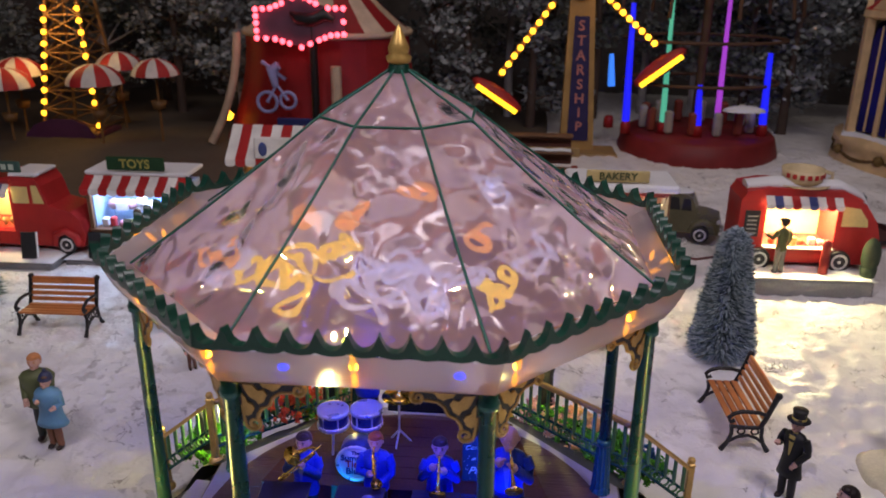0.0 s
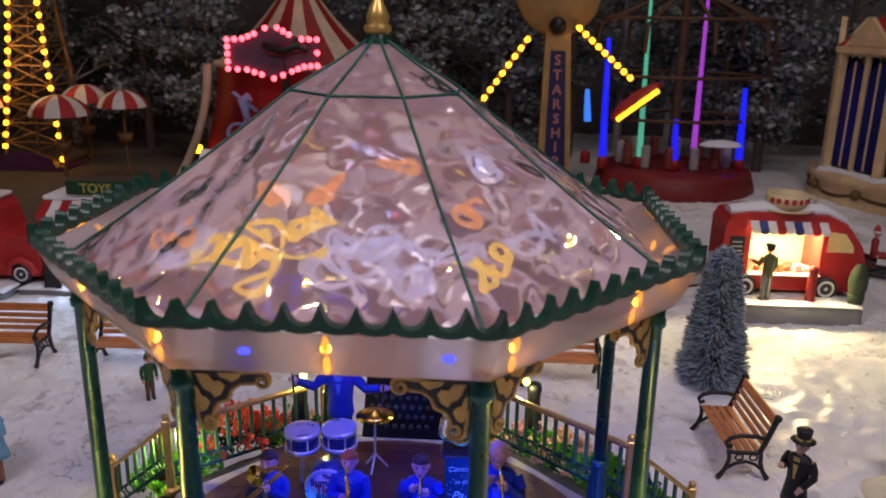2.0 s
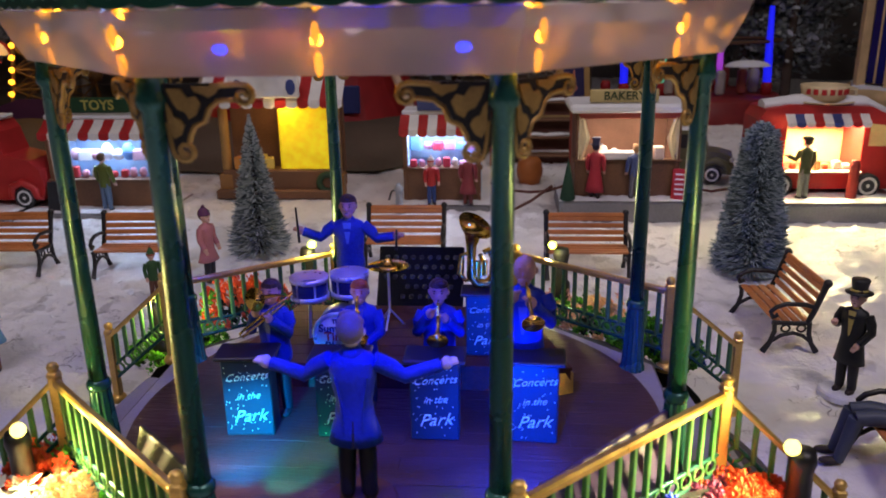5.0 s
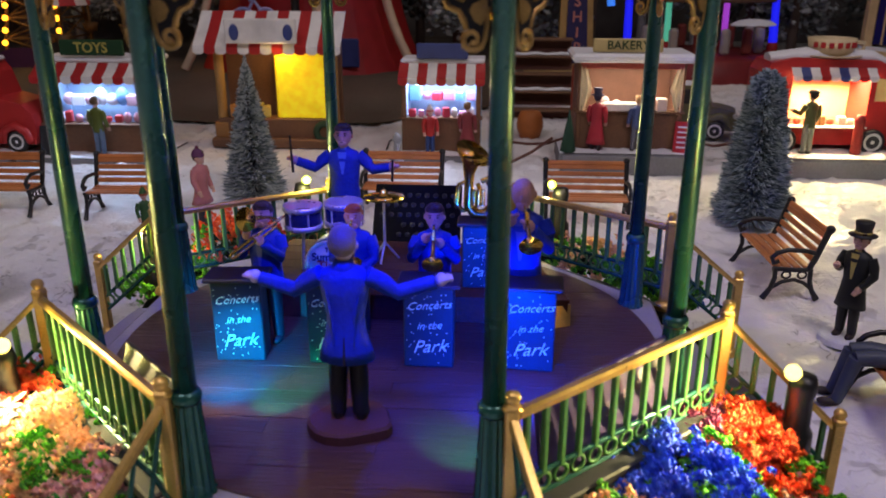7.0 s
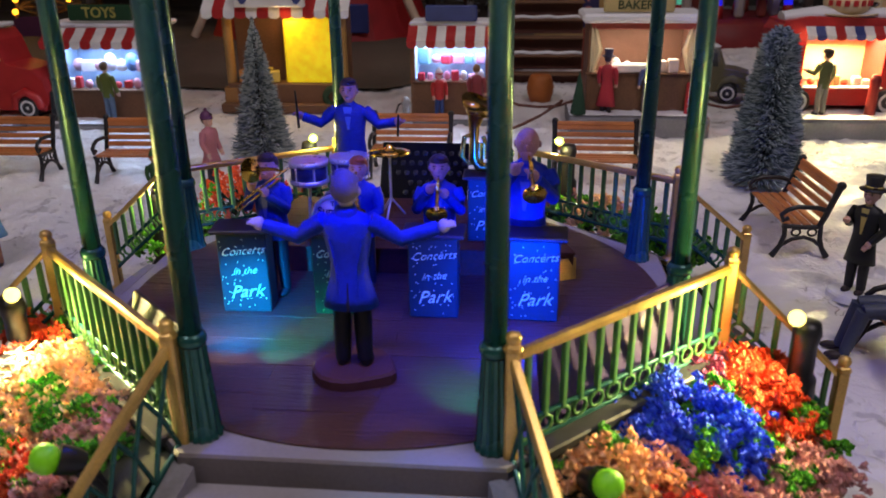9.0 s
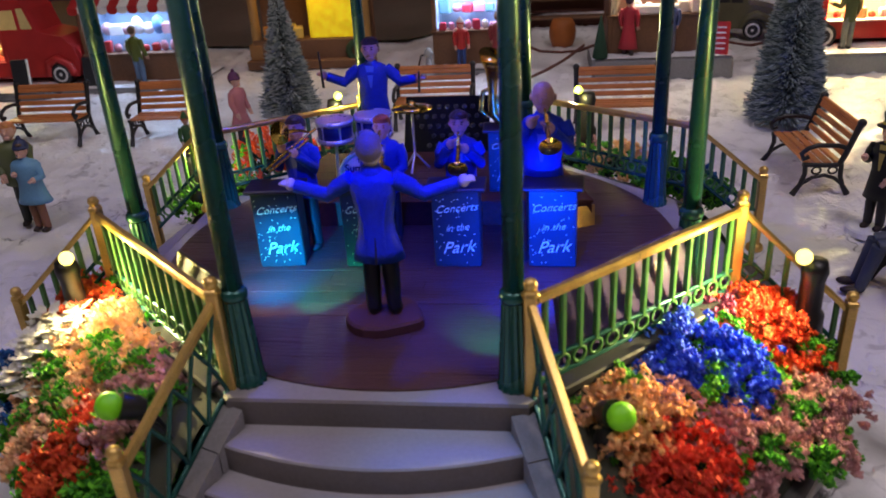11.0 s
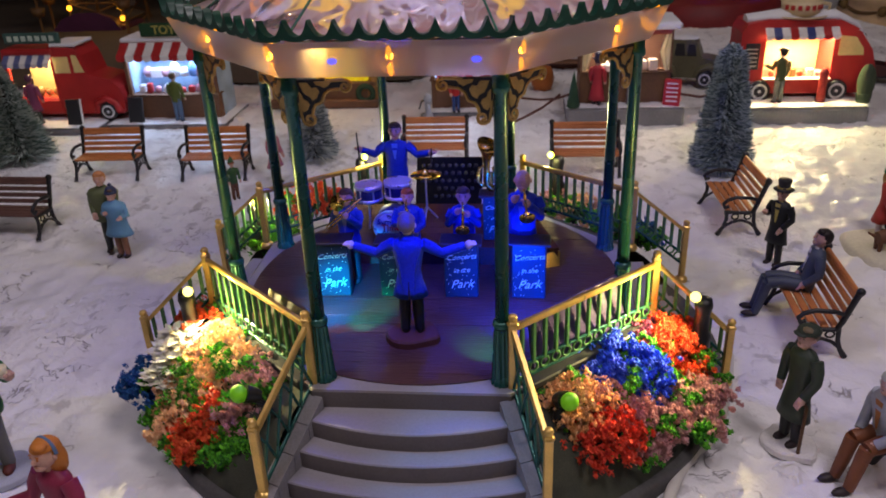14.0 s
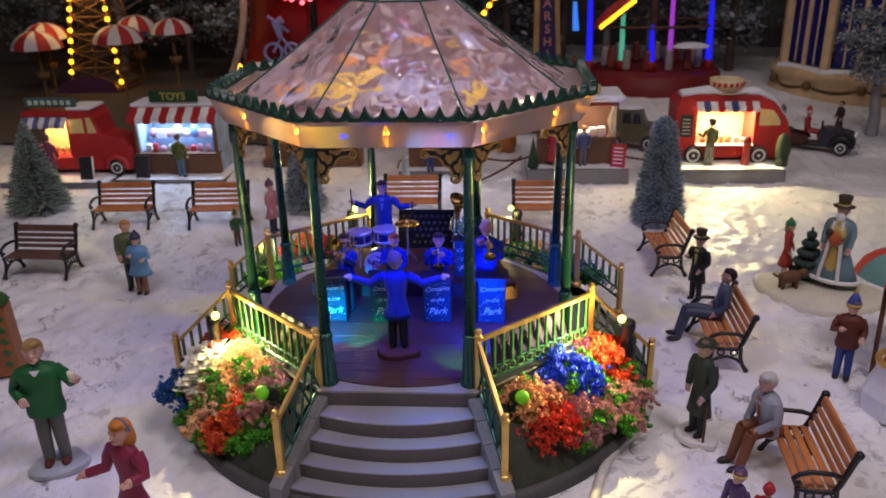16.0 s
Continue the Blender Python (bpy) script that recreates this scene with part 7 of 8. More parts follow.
part("bumper", Geo().tube([(4.5, -1.8, 1.3), (4.9, -0.6, 1.3), (4.9, 0.8, 1.3), (4.5, 1.8, 1.3)], 0.2, 8), HOOP, car, "chrome bumper")
part("headlight", Geo().ball((4.3, -1.5, 2.6), (0.3, 0.36, 0.36), 10, 6), HOOP, car, "chrome headlight")
for s in (-2.4, 2.4):
    wheel(car, s, -2.0, 1.0, 1.0)

# old motor car with an open wagon bed and riders
mo = thing("motor_wagon", 49.6, 56.4, gz(56), -26, "black toy motor wagon with a long bonnet standing in the snow", "car")
hood = [(0.9, 0.7), (5.0, 0.7), (5.5, 1.3), (5.45, 2.3), (4.9, 2.9), (3.4, 3.15), (1.7, 3.3), (0.9, 3.1)]
part("bonnet", Geo().plate(hood, (0, 0, 0), (1, 0, 0), (0, 0, 1), 2.2), paint((0.035, 0.037, 0.05), 0.3), mo)
part("windscreen", Geo().box((1.1, 0, 3.6), (0.12, 2.1, 0.9), 0.04, 0, 0, -14), DARK, mo)
part("floor_pan", Geo().box((-2.3, 0, 0.95), (6.4, 2.5, 0.4), 0.1), BLACK, mo)
for e in (-1, 1):
    part("wagon_side", Geo().plate([(-5.6, 1.0), (-1.2, 1.0), (-0.2, 1.4), (-0.5, 2.1), (-1.6, 2.3), (-5.4, 2.7)], (0, 1.25 * e, 0), (1, 0, 0), (0, 0, 1), 0.2), paint((0.09, 0.035, 0.03), 0.5), mo, "dark red-brown wagon side")
    part("mudguard", Geo().tube([(2.3, 1.5 * e, 1.0), (2.9, 1.6 * e, 2.0), (3.9, 1.65 * e, 2.35), (4.9, 1.6 * e, 1.9), (5.3, 1.5 * e, 1.0)], [0.2, 0.36, 0.42, 0.36, 0.2], 8), BLACK, mo)
    part("headlight", Geo().ball((5.4, 0.85 * e, 2.5), (0.3, 0.34, 0.34), 10, 6), HOOP, mo, "chrome headlight")
part("tailboard", Geo().box((-5.5, 0, 1.8), (0.2, 2.6, 1.7), 0.05), paint((0.09, 0.035, 0.03), 0.5), mo)
part("bumper", Geo().tube([(5.6, -1.7, 1.0), (6.0, -0.6, 1.0), (6.0, 0.6, 1.0), (5.6, 1.7, 1.0)], 0.16, 8), HOOP, mo, "chrome bumper")
for x in (-3.9, 3.8):
    wheel(mo, x, -1.5, 0.9, 0.9, 0.5)
    wheel(mo, x, 1.5, 0.9, 0.9, 0.5)
doll("rider_figurine", 48.9, 56.8, gz(56) + 1.15, 64, "figurine of a rider in a red suit and white hat", (0.40, 0.03, 0.03), (0.35, 0.03, 0.03), (0.6, 0.55, 0.5), sit=1.2, H=5.6, hat="bob", hatcol=(0.4, 0.03, 0.03), group="customers at the stalls")
doll("rider_figurine", 45.9, 58.2, gz(56) + 1.15, 64, "figurine in dark winter clothes seated in the wagon", (0.14, 0.05, 0.04), (0.04, 0.03, 0.03), sit=1.2, H=5.6, hat="beanie", hatcol=(0.10, 0.12, 0.13), accent=(0.1, 0.12, 0.13), group="customers at the stalls")
doll("onlooker_figurine", 56.2, 64.0, gz(63), -80, "figurine in a dark hooded cloak standing in the snow", (0.05, 0.02, 0.02), (0.04, 0.02, 0.02), H=4.8, hem=0.2, flare=1.2, group="customers at the stalls")


# ---- the fairground at the back ----
TURF = mat("brown_turf", (0.095, 0.075, 0.055), 0.9, vary=0.5, grain=0.25, fine=4, bump=0.7, deep=0.3)
rows = []
for i in range(25):
    f = i / 24
    row = []
    for j in range(61):
        x = -130 + (141 + 5 * noise.noise(Vector((0.11 * i, 4, 2)))) * j / 60
        y0 = 60 + 3.0 * noise.noise(Vector((x * 0.09, 2, 0))) + (14 * max(0, (x + 10) / 21) if x > -10 else 0)
        y = y0 + (150 - y0) * f
        row.append((x, y, gz(y) + 0.30 + (0.15 + 0.2 * noise.noise(Vector((x * 0.3, y * 0.3, 1)))) * min(1, 6 * f)))
    rows.append(row)
tagged(part("turf", Geo().sheet(rows), TURF), "brown artificial turf under the fairground rides", "turf", kind="structure")
def bulbs(parent, pts, r, m, label):
    me = Geo().ball((0, 0, 0), r, 8, 6).mesh("bulb", m)
    for p in pts:
        part("bulb", me, None, parent, label, pose(p[0] * CM, p[1] * CM, p[2] * CM))


YB = glow("yellow_bulb", (1.0, 0.42, 0.02), 4.2)
RB = glow("red_bulb", (1.0, 0.07, 0.10), 5)
# lattice tower
lt = thing("lattice_tower", 0, 0, 0, 0, "golden lattice drop tower edged with lit yellow bulbs", "tower")
LAT = paint((0.20, 0.11, 0.04), 0.5)


def leg(sx, sy, z):
    f = (z - 3) / 57
    w = 4.3 * (1 - f) ** 1.7 + 1.05
    return Vector((-68.1 + sx * w, 95.5 + sy * w, z))


for sx in (-1, 1):
    for sy in (-1, 1):
        part("tower_leg", Geo().tube([leg(sx, sy, 3 + 3.0 * i) for i in range(20)], 0.30, 6), LAT, lt)
for i in range(16):
    z0, z1 = 4 + 3.0 * i, 7 + 3.0 * i
    for a, b in (((-1, -1), (1, -1)), ((-1, -1), (-1, 1)), ((1, -1), (1, 1))):
        part("cross_brace", Geo().tube([leg(*a, z0), leg(*b, z1)], 0.13, 5), LAT, lt)
        part("cross_brace", Geo().tube([leg(*b, z0), leg(*a, z1)], 0.13, 5), LAT, lt)
        part("cross_bar", Geo().tube([leg(*a, z1), leg(*b, z1)], 0.16, 5), LAT, lt)
bulbs(lt, [leg(s, -1, 7.5 + 1.85 * i) + Vector((0, -0.4, 0)) for s in (-1, 1) for i in range(18)], 0.45, YB, "lit yellow bulb")
lamp("tower_bulbs", "POINT", (-69, 88, 24), 0.22, (1, 0.58, 0.18), 2.0)
part("tower_house", Geo().box((-68.6, 92, 4.6), (13, 8, 4.0), 0.4), paint((0.10, 0.03, 0.04)), lt)
part("house_roof", Geo().plate([(-6.2, 0), (6.2, 0), (4.6, 2.0), (1.8, 3.0), (-1.8, 3.0), (-4.6, 2.0)], (-68.6, 88.5, 5.6), (1, 0, 0), (0, 0.25, 1), 2.0), paint((0.07, 0.02, 0.06)), lt)
# parachute umbrellas
um_cols = [paint((0.45, 0.03, 0.03), 0.6), paint((0.72, 0.68, 0.62), 0.6)]
for x, y, z, r in ((-60.0, 85, 14.9, 4.4), (-51.0, 87, 16.2, 3.7), (-61.4, 96, 15.8, 4.0), (-75.0, 85, 14.0, 4.4), (-77.0, 92, 14.9, 4.2)):
    um = thing("striped_umbrella", x, y, gz(y), 0, "red and white striped parachute umbrella on a pole", "umbrella", "striped umbrellas of the fair")
    h = z - gz(y)
    for i in range(12):
        a0, a1 = 2 * math.pi * i / 12, 2 * math.pi * (i + 1) / 12
        rows = []
        for j in range(7):
            f = j / 6
            rows.append([(r * math.sin(f * 1.45) * math.cos(a0 + (a1 - a0) * t), r * math.sin(f * 1.45) * math.sin(a0 + (a1 - a0) * t), h + r * 0.78 * math.cos(f * 1.45)) for t in (0, 0.5, 1)])
        part("gore", Geo().sheet(rows), um_cols[i % 2], um)
    part("pole", Geo().tube([(0, 0, 0), (0, 0, h + r * 0.8)], 0.2, 6), LAT, um)
    part("basket", Geo().lathe([(0.9, h - 5.0), (1.2, h - 3.7), (1.15, h - 3.7), (0.85, h - 4.9)], 12), LAT, um)
# big top
bt = thing("circus_tent", 0, 0, 0, 0, "red circus tent with striped roof and cream edges", "tent")
TX, TY = -25.4, 96.0
TRED, TCRM = paint((0.28, 0.012, 0.015), 0.55), paint((0.62, 0.48, 0.34), 0.55)
for i in range(20):
    a0, a1 = 2 * math.pi * i / 20, 2 * math.pi * (i + 1) / 20
    rows = []
    for j in range(9):
        f = j / 8
        rr, zz = 0.4 + 13.0 * f ** 1.35, 40.0 - 17.0 * f ** 0.8
        rows.append([(TX + rr * math.cos(a0 + (a1 - a0) * t), TY + rr * 0.8 * math.sin(a0 + (a1 - a0) * t), zz) for t in (0, 0.5, 1)])
    part("roof_gore", Geo().sheet(rows), (TRED, TCRM)[i % 2], bt)
    rows = []
    for j in range(9):
        f = j / 8
        rr, zz = 13.2 + 4.6 * f ** 2.0, 23.0 - 18.0 * f
        rows.append([(TX + rr * math.cos(a0 + (a1 - a0) * t), TY + rr * 0.8 * math.sin(a0 + (a1 - a0) * t), zz) for t in (0, 0.5, 1)])
    part("wall_panel", Geo().sheet(rows), TRED, bt)
for s in (-1, 1):
    part("cream_edge", Geo().tube([(TX + s * (12.2 + 5.0 * f ** 2.0), TY - 8.6 - 1.2 * f, 23.2 - 17.0 * f) for f in [k / 8 for k in range(9)]], 0.65, 8), TCRM, bt, "curved cream edge")
part("valance", Geo().tube([(TX + 13.4 * math.cos(a), TY + 10.8 * math.sin(a), 22.9) for a in [2 * math.pi * k / 40 for k in range(41)]], 0.5, 6), TCRM, bt)
part("blue_band", Geo().box((TX + 2.0, TY - 12.6, 9.0), (15, 0.6, 4.0), 0.2), paint((0.03, 0.04, 0.16)), bt)
g = Geo()
for cx, cz, r in ((-6.4, 13.6, 1.5), (-3.2, 13.9, 1.2)):
    g.tube([(TX + cx + r * math.cos(a), TY - 13.9, cz + r * math.sin(a)) for a in [2 * math.pi * i / 14 for i in range(15)]], 0.28, 6)
g.tube([(TX - 6.4, TY - 13.9, 13.6), (TX - 4.8, TY - 13.9, 16.2), (TX - 3.2, TY - 13.9, 13.9)], 0.3, 6)
g.tube([(TX - 5.0, TY - 13.9, 16.0), (TX - 5.4, TY - 13.9, 18.4), (TX - 4.4, TY - 13.9, 19.0)], [0.5, 0.9, 0.7], 8)
g.tube([(TX - 5.4, TY - 13.9, 18.0), (TX - 3.4, TY - 13.9, 17.0), (TX - 6.9, TY - 13.9, 19.6)], 0.3, 6)
part("white_shape", g, paint((0.35, 0.36, 0.66)), bt, "pale painted emblem")
part("centre_pole", Geo().tube([(TX + 4.2, TY - 13.8, 8), (TX + 4.2, TY - 13.8, 19)], 0.8, 10), TCRM, bt)
part("tent_bulb", Geo().ball((-40.0, 87.6, 10.3), 0.75, 10, 8), YB, bt, "lit yellow bulb")
mq = thing("marquee_sign", 0, 0, 0, 0, "marquee sign framed by glowing red bulbs", "sign")
out = [(-35.1, 21.4), (-35.1, 23.8), (-35.1, 26.0), (-32.6, 26.2), (-30.6, 27.0), (-28.8, 27.9), (-26.8, 28.0), (-24.9, 27.0), (-22.9, 26.3), (-20.4, 26.3), (-20.4, 24.2), (-20.4, 22.2), (-22.6, 22.0), (-24.6, 21.2), (-27.6, 20.0), (-29.6, 20.6), (-32.0, 21.3)]
out = [(-26.25 + 0.88 * (p + 27.75), 25.2 + 0.88 * (q - 24.0)) for p, q in out]
part("sign_panel", Geo().plate(out, (0, 82.6, 0), (1, 0, 0), (0, 0, 1), 0.5), paint((0.10, 0.06, 0.10)), mq)
bp = []
for i in range(len(out)):
    a, b = Vector(out[i]), Vector(out[(i + 1) % len(out)])
    m = max(1, round((b - a).length / 1.25))
    bp += [(*a.lerp(b, k / m), ) for k in range(m)]
bulbs(mq, [(p[0], 82.1, p[1]) for p in bp], 0.42, RB, "lit red bulb")
part("sign_emblem", Geo().tube([(-27.6, 82.2, 26.6), (-26.6, 82.2, 25.8), (-24.4, 82.2, 25.6), (-22.4, 82.2, 26.4), (-21.2, 82.2, 25.6)], [0.3, 0.9, 1.0, 0.9, 0.5], 8), BLACK, mq)
part("sign_post", Geo().tube([(-24.6, 82.9, 25), (-24.6, 82.9, 5)], 0.6, 8), BLACK, mq)

# star tower ride
sr = thing("swing_ride", 0, 0, 0, 0, "cream and blue tower ride with lit yellow arms", "ride")
part("ride_tower", Geo().plate([(12.6, 4.5), (18.0, 4.5), (16.6, 30), (13.0, 30)], (0, 92.6, 0), (1, 0, 0), (0, 0, 1), 2.4), paint((0.44, 0.28, 0.10)), sr)
tp = part("ride_panel", Geo().plate([(13.7, 7.0), (17.0, 7.0), (16.0, 26), (13.8, 26)], (0, 91.3, 0), (1, 0, 0), (0, 0, 1), 0.25), paint((0.03, 0.025, 0.10)), sr, "dark blue panel")
for i, ch in enumerate("STARSHIP"):
    words(ch, 2.1, paint((0.55, 0.22, 0.20)), tp, pose((14.9 + 0.06 * i) * CM, 91.1 * CM, (24.6 - 2.2 * i) * CM), bold=0.04)
part("ride_disc", Geo().lathe([(6.2, -1), (6.4, 0), (6.2, 1), (1, 1.4)], 26), paint((0.40, 0.25, 0.09)), sr, m=pose(14.6 * CM, 92.4 * CM, 34.4 * CM, 90, 0, 0))
part("hub", Geo().ball((14.6, 91.0, 29.6), 1.3, 12, 8), BLACK, sr)
for p, q in (((10.6, 90.5, 28.2), (2.7, 90.5, 17.0)), ((17.2, 90.5, 29.8), (26.2, 90.5, 21.9))):
    arm = part("arm", Geo().tube([p, q], 0.45, 8), paint((0.30, 0.18, 0.06)), sr)
    n = 9
    bulbs(arm, [Vector(p).lerp(Vector(q), (i + 0.5) / n) + Vector((0, -0.6, 0)) for i in range(n)], 0.46, YB, "lit yellow bulb")
for c, w, tilt in (((2.4, 89.6, 14.2), 7.4, -33), ((26.8, 89.6, 18.9), 7.4, 38)):
    gg = Geo()
    gg.x = Matrix.Translation(c) @ Euler((0, radians(-tilt), 0)).to_matrix().to_4x4()
    gd = part("gondola", gg.ball((0, 0, 0), (w * 0.62, 1.4, 1.3), 18, 8), paint((0.35, 0.03, 0.03)), sr, "red gondola")
    part("light_strip", Geo().box((c[0], c[1] - 1.5, c[2] - 0.4), (w, 0.3, 0.75), 0.15, 0, 0, -tilt), glow("strip_light", (1, 0.55, 0.02), 2.2), gd, "glowing yellow light strip")
part("ride_base", Geo().box((13.5, 91, 4.4), (16, 7, 2.4), 0.3), paint((0.32, 0.2, 0.08)), sr)
part("ride_fence", Geo().box((11.5, 86.9, 5.8), (8, 0.3, 2.0), 0.1), paint((0.35, 0.24, 0.1)), sr)

# ship ride with glowing tubes
cr = thing("tube_ride", 0, 0, 0, 0, "dark red round ride with coloured glowing tubes", "ride")
part("platform", Geo().lathe([(12.4, 4.2), (12.6, 5.2), (11.8, 8.0), (11.4, 8.4), (2, 8.4)], 28, (34.6, 95, 0)), paint((0.20, 0.02, 0.02)), cr, "dark red platform")
for k, (x, y, z0, z1, c) in enumerate(((22.8, 92, 9.3, 28, (0.012, 0.015, 1.0)), (28.5, 92, 10, 34.5, (0.08, 0.42, 0.27)), (33.5, 90, 9.4, 16.3, (0.015, 0.012, 1.0)), (37.8, 96, 10, 38, (0.36, 0.05, 0.55)), (43.8, 92, 10, 21, (0.012, 0.015, 1.0)), (20.6, 96, 15, 20, (0.05, 0.25, 1.0)))):
    part("light_tube", Geo().tube([(x, y, z0), (x - 0.2, y, (z0 + z1) / 2), (x - 0.35, y, z1)], [0.62, 0.5, 0.36] if z1 < 30 else [0.5, 0.34, 0.22], 10), glow("tube_light", c, 0.7), cr, "glowing coloured tube")
    part("tube_foot", Geo().lathe([(0.8, 8.3), (0.8, 9.6), (0.6, 10.2)], 12, (x, y, 0)), paint((0.35, 0.02, 0.02)), cr)
BRN = paint((0.10, 0.05, 0.025), 0.6)
part("mast", Geo().tube([(34.6, 97, 8), (34.6, 97, 46)], 0.7, 8), BRN, cr)
for i in range(9):
    a = 2 * math.pi * i / 9
    part("spar", Geo().tube([(34.6, 97, 36), (34.6 + 14 * math.cos(a), 97 + 9 * math.sin(a), 30), (34.6 + 14.5 * math.cos(a), 97 + 9.3 * math.sin(a), 26)], 0.32, 6), BRN, cr)
for zz, rr in ((31, 13.6), (22.5, 12.5), (16.0, 12.0)):
    part("hoop_rail", Geo().tube([(34.6 + rr * math.cos(a), 97 + rr * 0.65 * math.sin(a), zz) for a in [2 * math.pi * k / 36 for k in range(37)]], 0.28, 6), BRN, cr)
for i in range(14):
    a = 2 * math.pi * i / 14
    part("seat_back", Geo().box((34.6 + 8.5 * math.cos(a), 96 + 6 * math.sin(a), 10.3), (1.3, 1.3, 3.6), 0.3), (paint((0.25, 0.05, 0.03)), paint((0.4, 0.36, 0.3)))[i % 2], cr)
part("snowy_canopy", Geo().ball((39.6, 88.0, 12.8), (3.2, 1.6, 0.9), 14, 6, 0, 90), SNOWCAP, cr, "small snow-covered canopy")

# cream pavilion tower
tw = thing("pavilion_tower", 68.6, 90.0, gz(90), 0, "cream pavilion tower with tall dark blue windows and red roof", "building")
CRMW = paint((0.66, 0.47, 0.25), 0.6)
BLUW = paint((0.015, 0.018, 0.12), 0.15)
z0 = 9.7 - gz(90)
part("tower_base", Geo().lathe([(13.9, -3.0), (14.0, 0), (13.6, 0.8), (13.3, z0 - 2.0), (13.9, z0 - 1.4), (13.8, z0 - 0.5), (12, z0)], 24), CRMW, tw, "cream ashlar base")
for k in range(10):
    swag = [(13.5 * math.cos(t), 13.5 * math.sin(t), z0 - 2.6 - 0.7 * math.sin(math.pi * j / 8)) for j in range(9) for t in [2 * math.pi * (k + j / 8) / 10]]
    part("garland", Geo().tube(swag, [0.16, 0.2, 0.24, 0.26, 0.28, 0.26, 0.24, 0.2, 0.16], 7), paint((0.12, 0.07, 0.025), 0.7), tw, "brown garland swag")
    t = 2 * math.pi * k / 10
    part("wreath", Geo().ball((13.6 * math.cos(t), 13.6 * math.sin(t), z0 - 2.6), 0.75, 10, 7), paint((0.16, 0.10, 0.03), 0.7), tw, "brown wreath")
part("base_snow", Geo().lathe([(13.7, z0 - 0.5), (13.2, z0 + 0.2), (12.0, z0 + 0.3)], 8, smooth=False, caps=False), SNOWCAP, tw)
hh = 17.0
for k in range(8):
    a = 2 * math.pi * (k + 0.0) / 8
    b = 2 * math.pi * (k + 1) / 8
    p, q = Vector((12.4 * math.cos(a), 12.4 * math.sin(a), 0)), Vector((12.4 * math.cos(b), 12.4 * math.sin(b), 0))
    part("corner_pillar", Geo().box((p.x, p.y, z0 + hh / 2), (1.3, 1.3, hh), 0.15, math.degrees(a)), CRMW, tw)
    for f in (0.28, 0.72):
        c = p.lerp(q, f) * 0.985
        ang = math.degrees(math.atan2(q.y - p.y, q.x - p.x))
        w = part("window", Geo().plate([(-1.6, 0), (1.6, 0), (1.6, 13.2), (1.1, 14.6), (0, 15.4), (-1.1, 14.6), (-1.6, 13.2)], (c.x, c.y, z0 + 0.6), (math.cos(radians(ang)), math.sin(radians(ang)), 0), (0, 0, 1), 0.3), BLUW, tw, "dark blue arched window")
        e = c * 1.02
        part("mullion", Geo().tube([(e.x, e.y, z0 + 0.6), (e.x, e.y, z0 + 15.8)], 0.16, 6), CRMW, w)
    mid = p.lerp(q, 0.5)
    part("mid_pillar", Geo().box((mid.x, mid.y, z0 + hh / 2), (0.7, 0.7, hh), 0.1, math.degrees(math.atan2(q.y - p.y, q.x - p.x))), CRMW, tw)
    part("gable", Geo().plate([(-4.4, 0), (4.4, 0), (0, 4.4)], (mid.x * 1.04, mid.y * 1.04, z0 + hh + 0.6), (math.cos(radians(ang)), math.sin(radians(ang)), 0), (0, 0, 1), 0.8), CRMW, tw)
part("cornice", Geo().lathe([(12.6, z0 + hh - 0.4), (13.5, z0 + hh), (13.5, z0 + hh + 0.8), (12.6, z0 + hh + 1.1)], 8, smooth=False), CRMW, tw)
part("tower_roof", Geo().lathe([(13.4, z0 + hh + 1.0), (9.5, z0 + hh + 3.4), (4, z0 + hh + 8), (0.3, z0 + hh + 12)], 8, smooth=False), REDP, tw, "red roof")

# ---- backdrop and frosted woods ----
BACK = mat("backdrop_paint", (0.12, 0.095, 0.085), 0.9, vary=0.55, grain=0.02, fine=0.25, bump=0.2, alt=(0.20, 0.18, 0.18))
rows = []
for i in range(7):
    z = -2 + 20 * i
    rows.append([(170 * math.sin(a) * 1.3, -20 + 170 * math.cos(a), z) for a in [radians(-75 + 150 * j / 48) for j in range(49)]])
tagged(part("backdrop", Geo().sheet(rows), BACK), "dark brown painted backdrop behind the fair", "backdrop", kind="structure")
BARK, BARKW = paint((0.10, 0.07, 0.055), 0.85), paint((0.30, 0.29, 0.30), 0.85)
FOL = [speck("frost_leaf", [(0.10, 0.12, 0.12), (0.25, 0.28, 0.29), (0.48, 0.51, 0.53)]), speck("frost_leaf_dark", [(0.05, 0.065, 0.06), (0.11, 0.13, 0.12), (0.26, 0.28, 0.28)])]


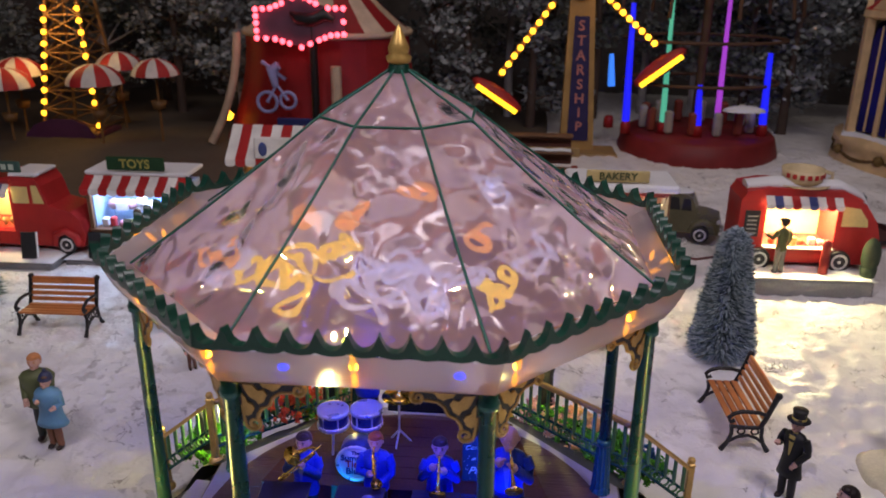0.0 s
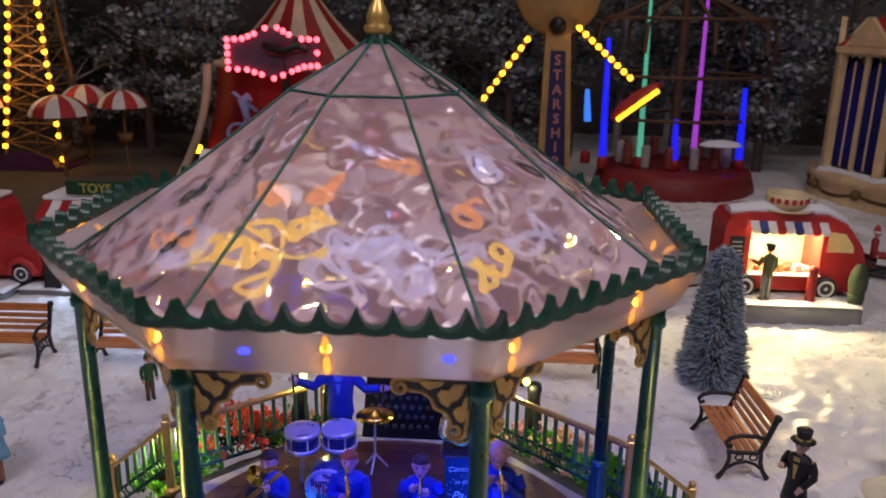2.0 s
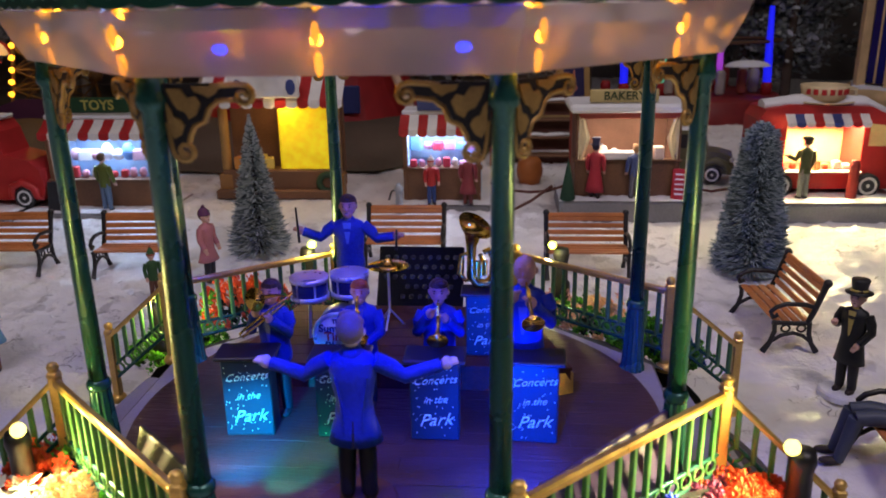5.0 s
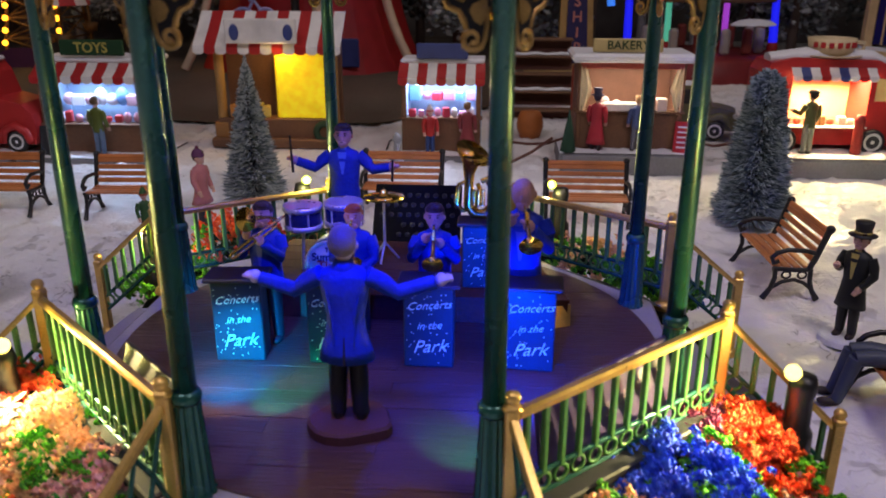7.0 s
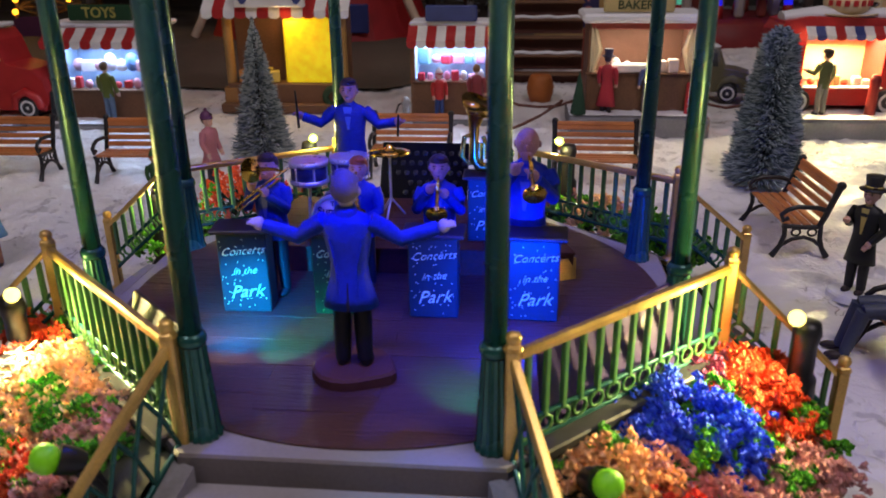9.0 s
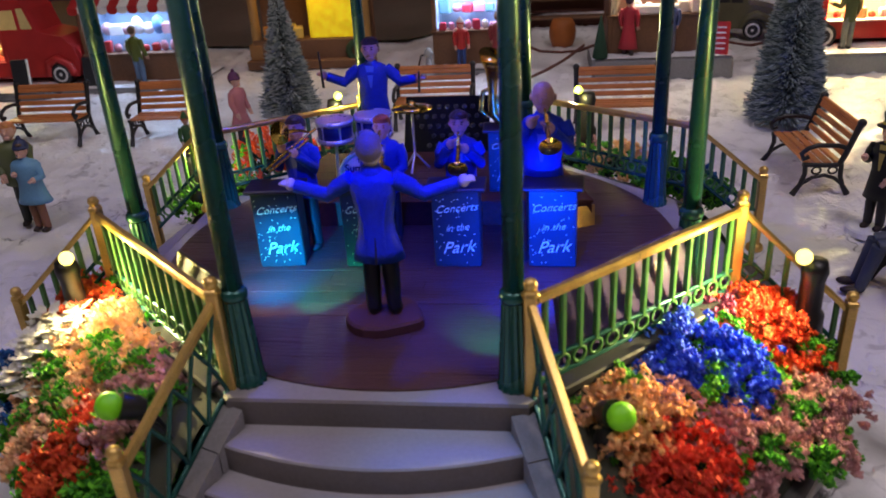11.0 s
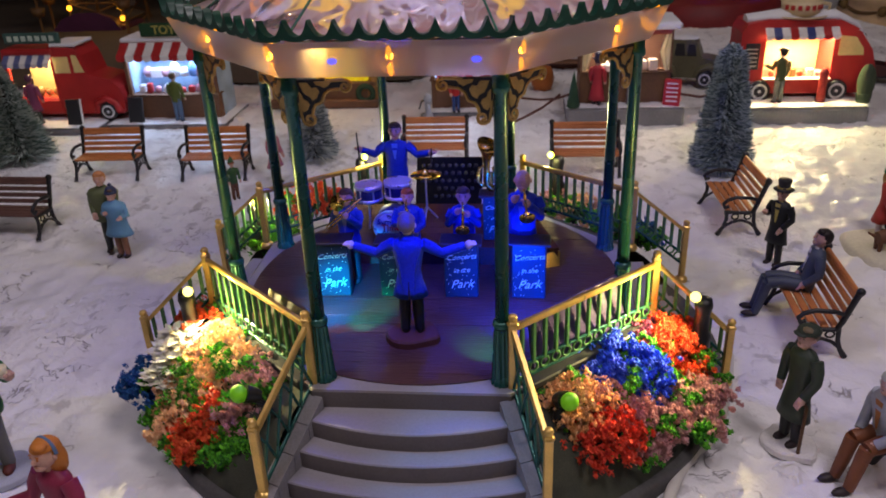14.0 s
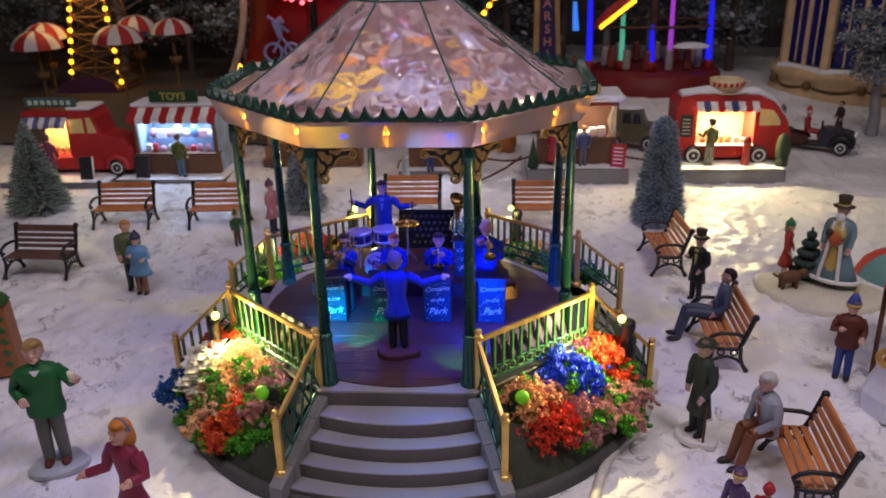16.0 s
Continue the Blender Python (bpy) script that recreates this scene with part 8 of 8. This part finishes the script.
def woods_tree(x, y, h, r, seed, m=0, pale=False, leaf=1.0, count=44, low=0.2):
    q = random.Random(seed)
    base = gz(min(y, 84))
    t = thing("frosted_tree", x, y, base, 0, "frosted bare-limbed tree with grey-green clumps of foliage", "tree", "frosted trees at the back")
    trunk = [Vector((0, 0, 0))]
    for i in range(1, 8):
        trunk.append(Vector((q.uniform(-0.5, 0.5) * i * 0.3, q.uniform(-0.4, 0.4) * i * 0.3, h * i / 7)))
    part("trunk", Geo().tube(trunk, [0.9 * (1 - i / 8.5) for i in range(8)], 7), BARKW if pale else BARK, t)
    g, tips = Geo(), []
    for i in range(22):
        f = q.uniform(low, 0.97)
        p = trunk[int(f * 7)]
        a = q.uniform(0, 2 * math.pi)
        L = r * q.uniform(0.5, 1.1) * (1.15 - 0.75 * f)
        e = p + Vector((L * math.cos(a), L * 0.7 * math.sin(a), L * q.uniform(0.0, 0.5)))
        mid = p.lerp(e, 0.5) + Vector((0, 0, 0.12 * L))
        g.tube([p, mid, e], [0.28, 0.18, 0.06], 5)
        tips += [e, mid.lerp(e, 0.5), p.lerp(e, 0.7) + Vector((q.uniform(-1, 1), q.uniform(-1, 1), q.uniform(-0.5, 1)))]
    tagged(part("branchwork", g, BARKW if pale else BARK, t), kind="stuff")
    g = Geo()
    for c in tips:
        for i in range(count):
            p = c + Vector((q.gauss(0, 1.7), q.gauss(0, 1.3), q.gauss(0, 1.1))) * leaf ** 0.7
            s = q.uniform(0.35, 0.85) * leaf
            u = Vector((q.uniform(-1, 1), q.uniform(-1, 1), q.uniform(-0.6, 0.6))).normalized() * s
            w = u.cross(Vector((q.uniform(-1, 1), q.uniform(-1, 1), q.uniform(-1, 1)))).normalized() * s * 0.6
            g.add([p - u, p + w, p + u, p - w], [(0, 1, 2, 3)])
    tagged(part("foliage", g, FOL[m], t, "frosted foliage"), kind="stuff")


k = 0
for x, y, h, r in ((-105, 112, 44, 15), (-88, 122, 50, 14), (-74, 116, 42, 13), (-58, 112, 40, 12), (-50, 124, 48, 14), (-44, 106, 34, 10), (-10, 112, 44, 12), (-3, 104, 40, 10), (4, 116, 50, 13), (8, 106, 36, 9), (20, 118, 48, 13), (30, 124, 52, 14),
                   (46, 112, 40, 10), (52, 108, 34, 9), (50, 122, 50, 14), (70, 120, 48, 14), (88, 112, 46, 14), (-30, 122, 52, 14), (104, 116, 46, 14), (-120, 120, 48, 15), (38, 116, 44, 12), (12, 124, 54, 14), (-66, 124, 52, 14)):
    k += 1
    woods_tree(x, y, h, r, 100 + k, k % 2, k % 3 == 0)
woods_tree(60.5, 63.0, 19, 10.5, 77, 0, True, 0.42, 110, 0.5)
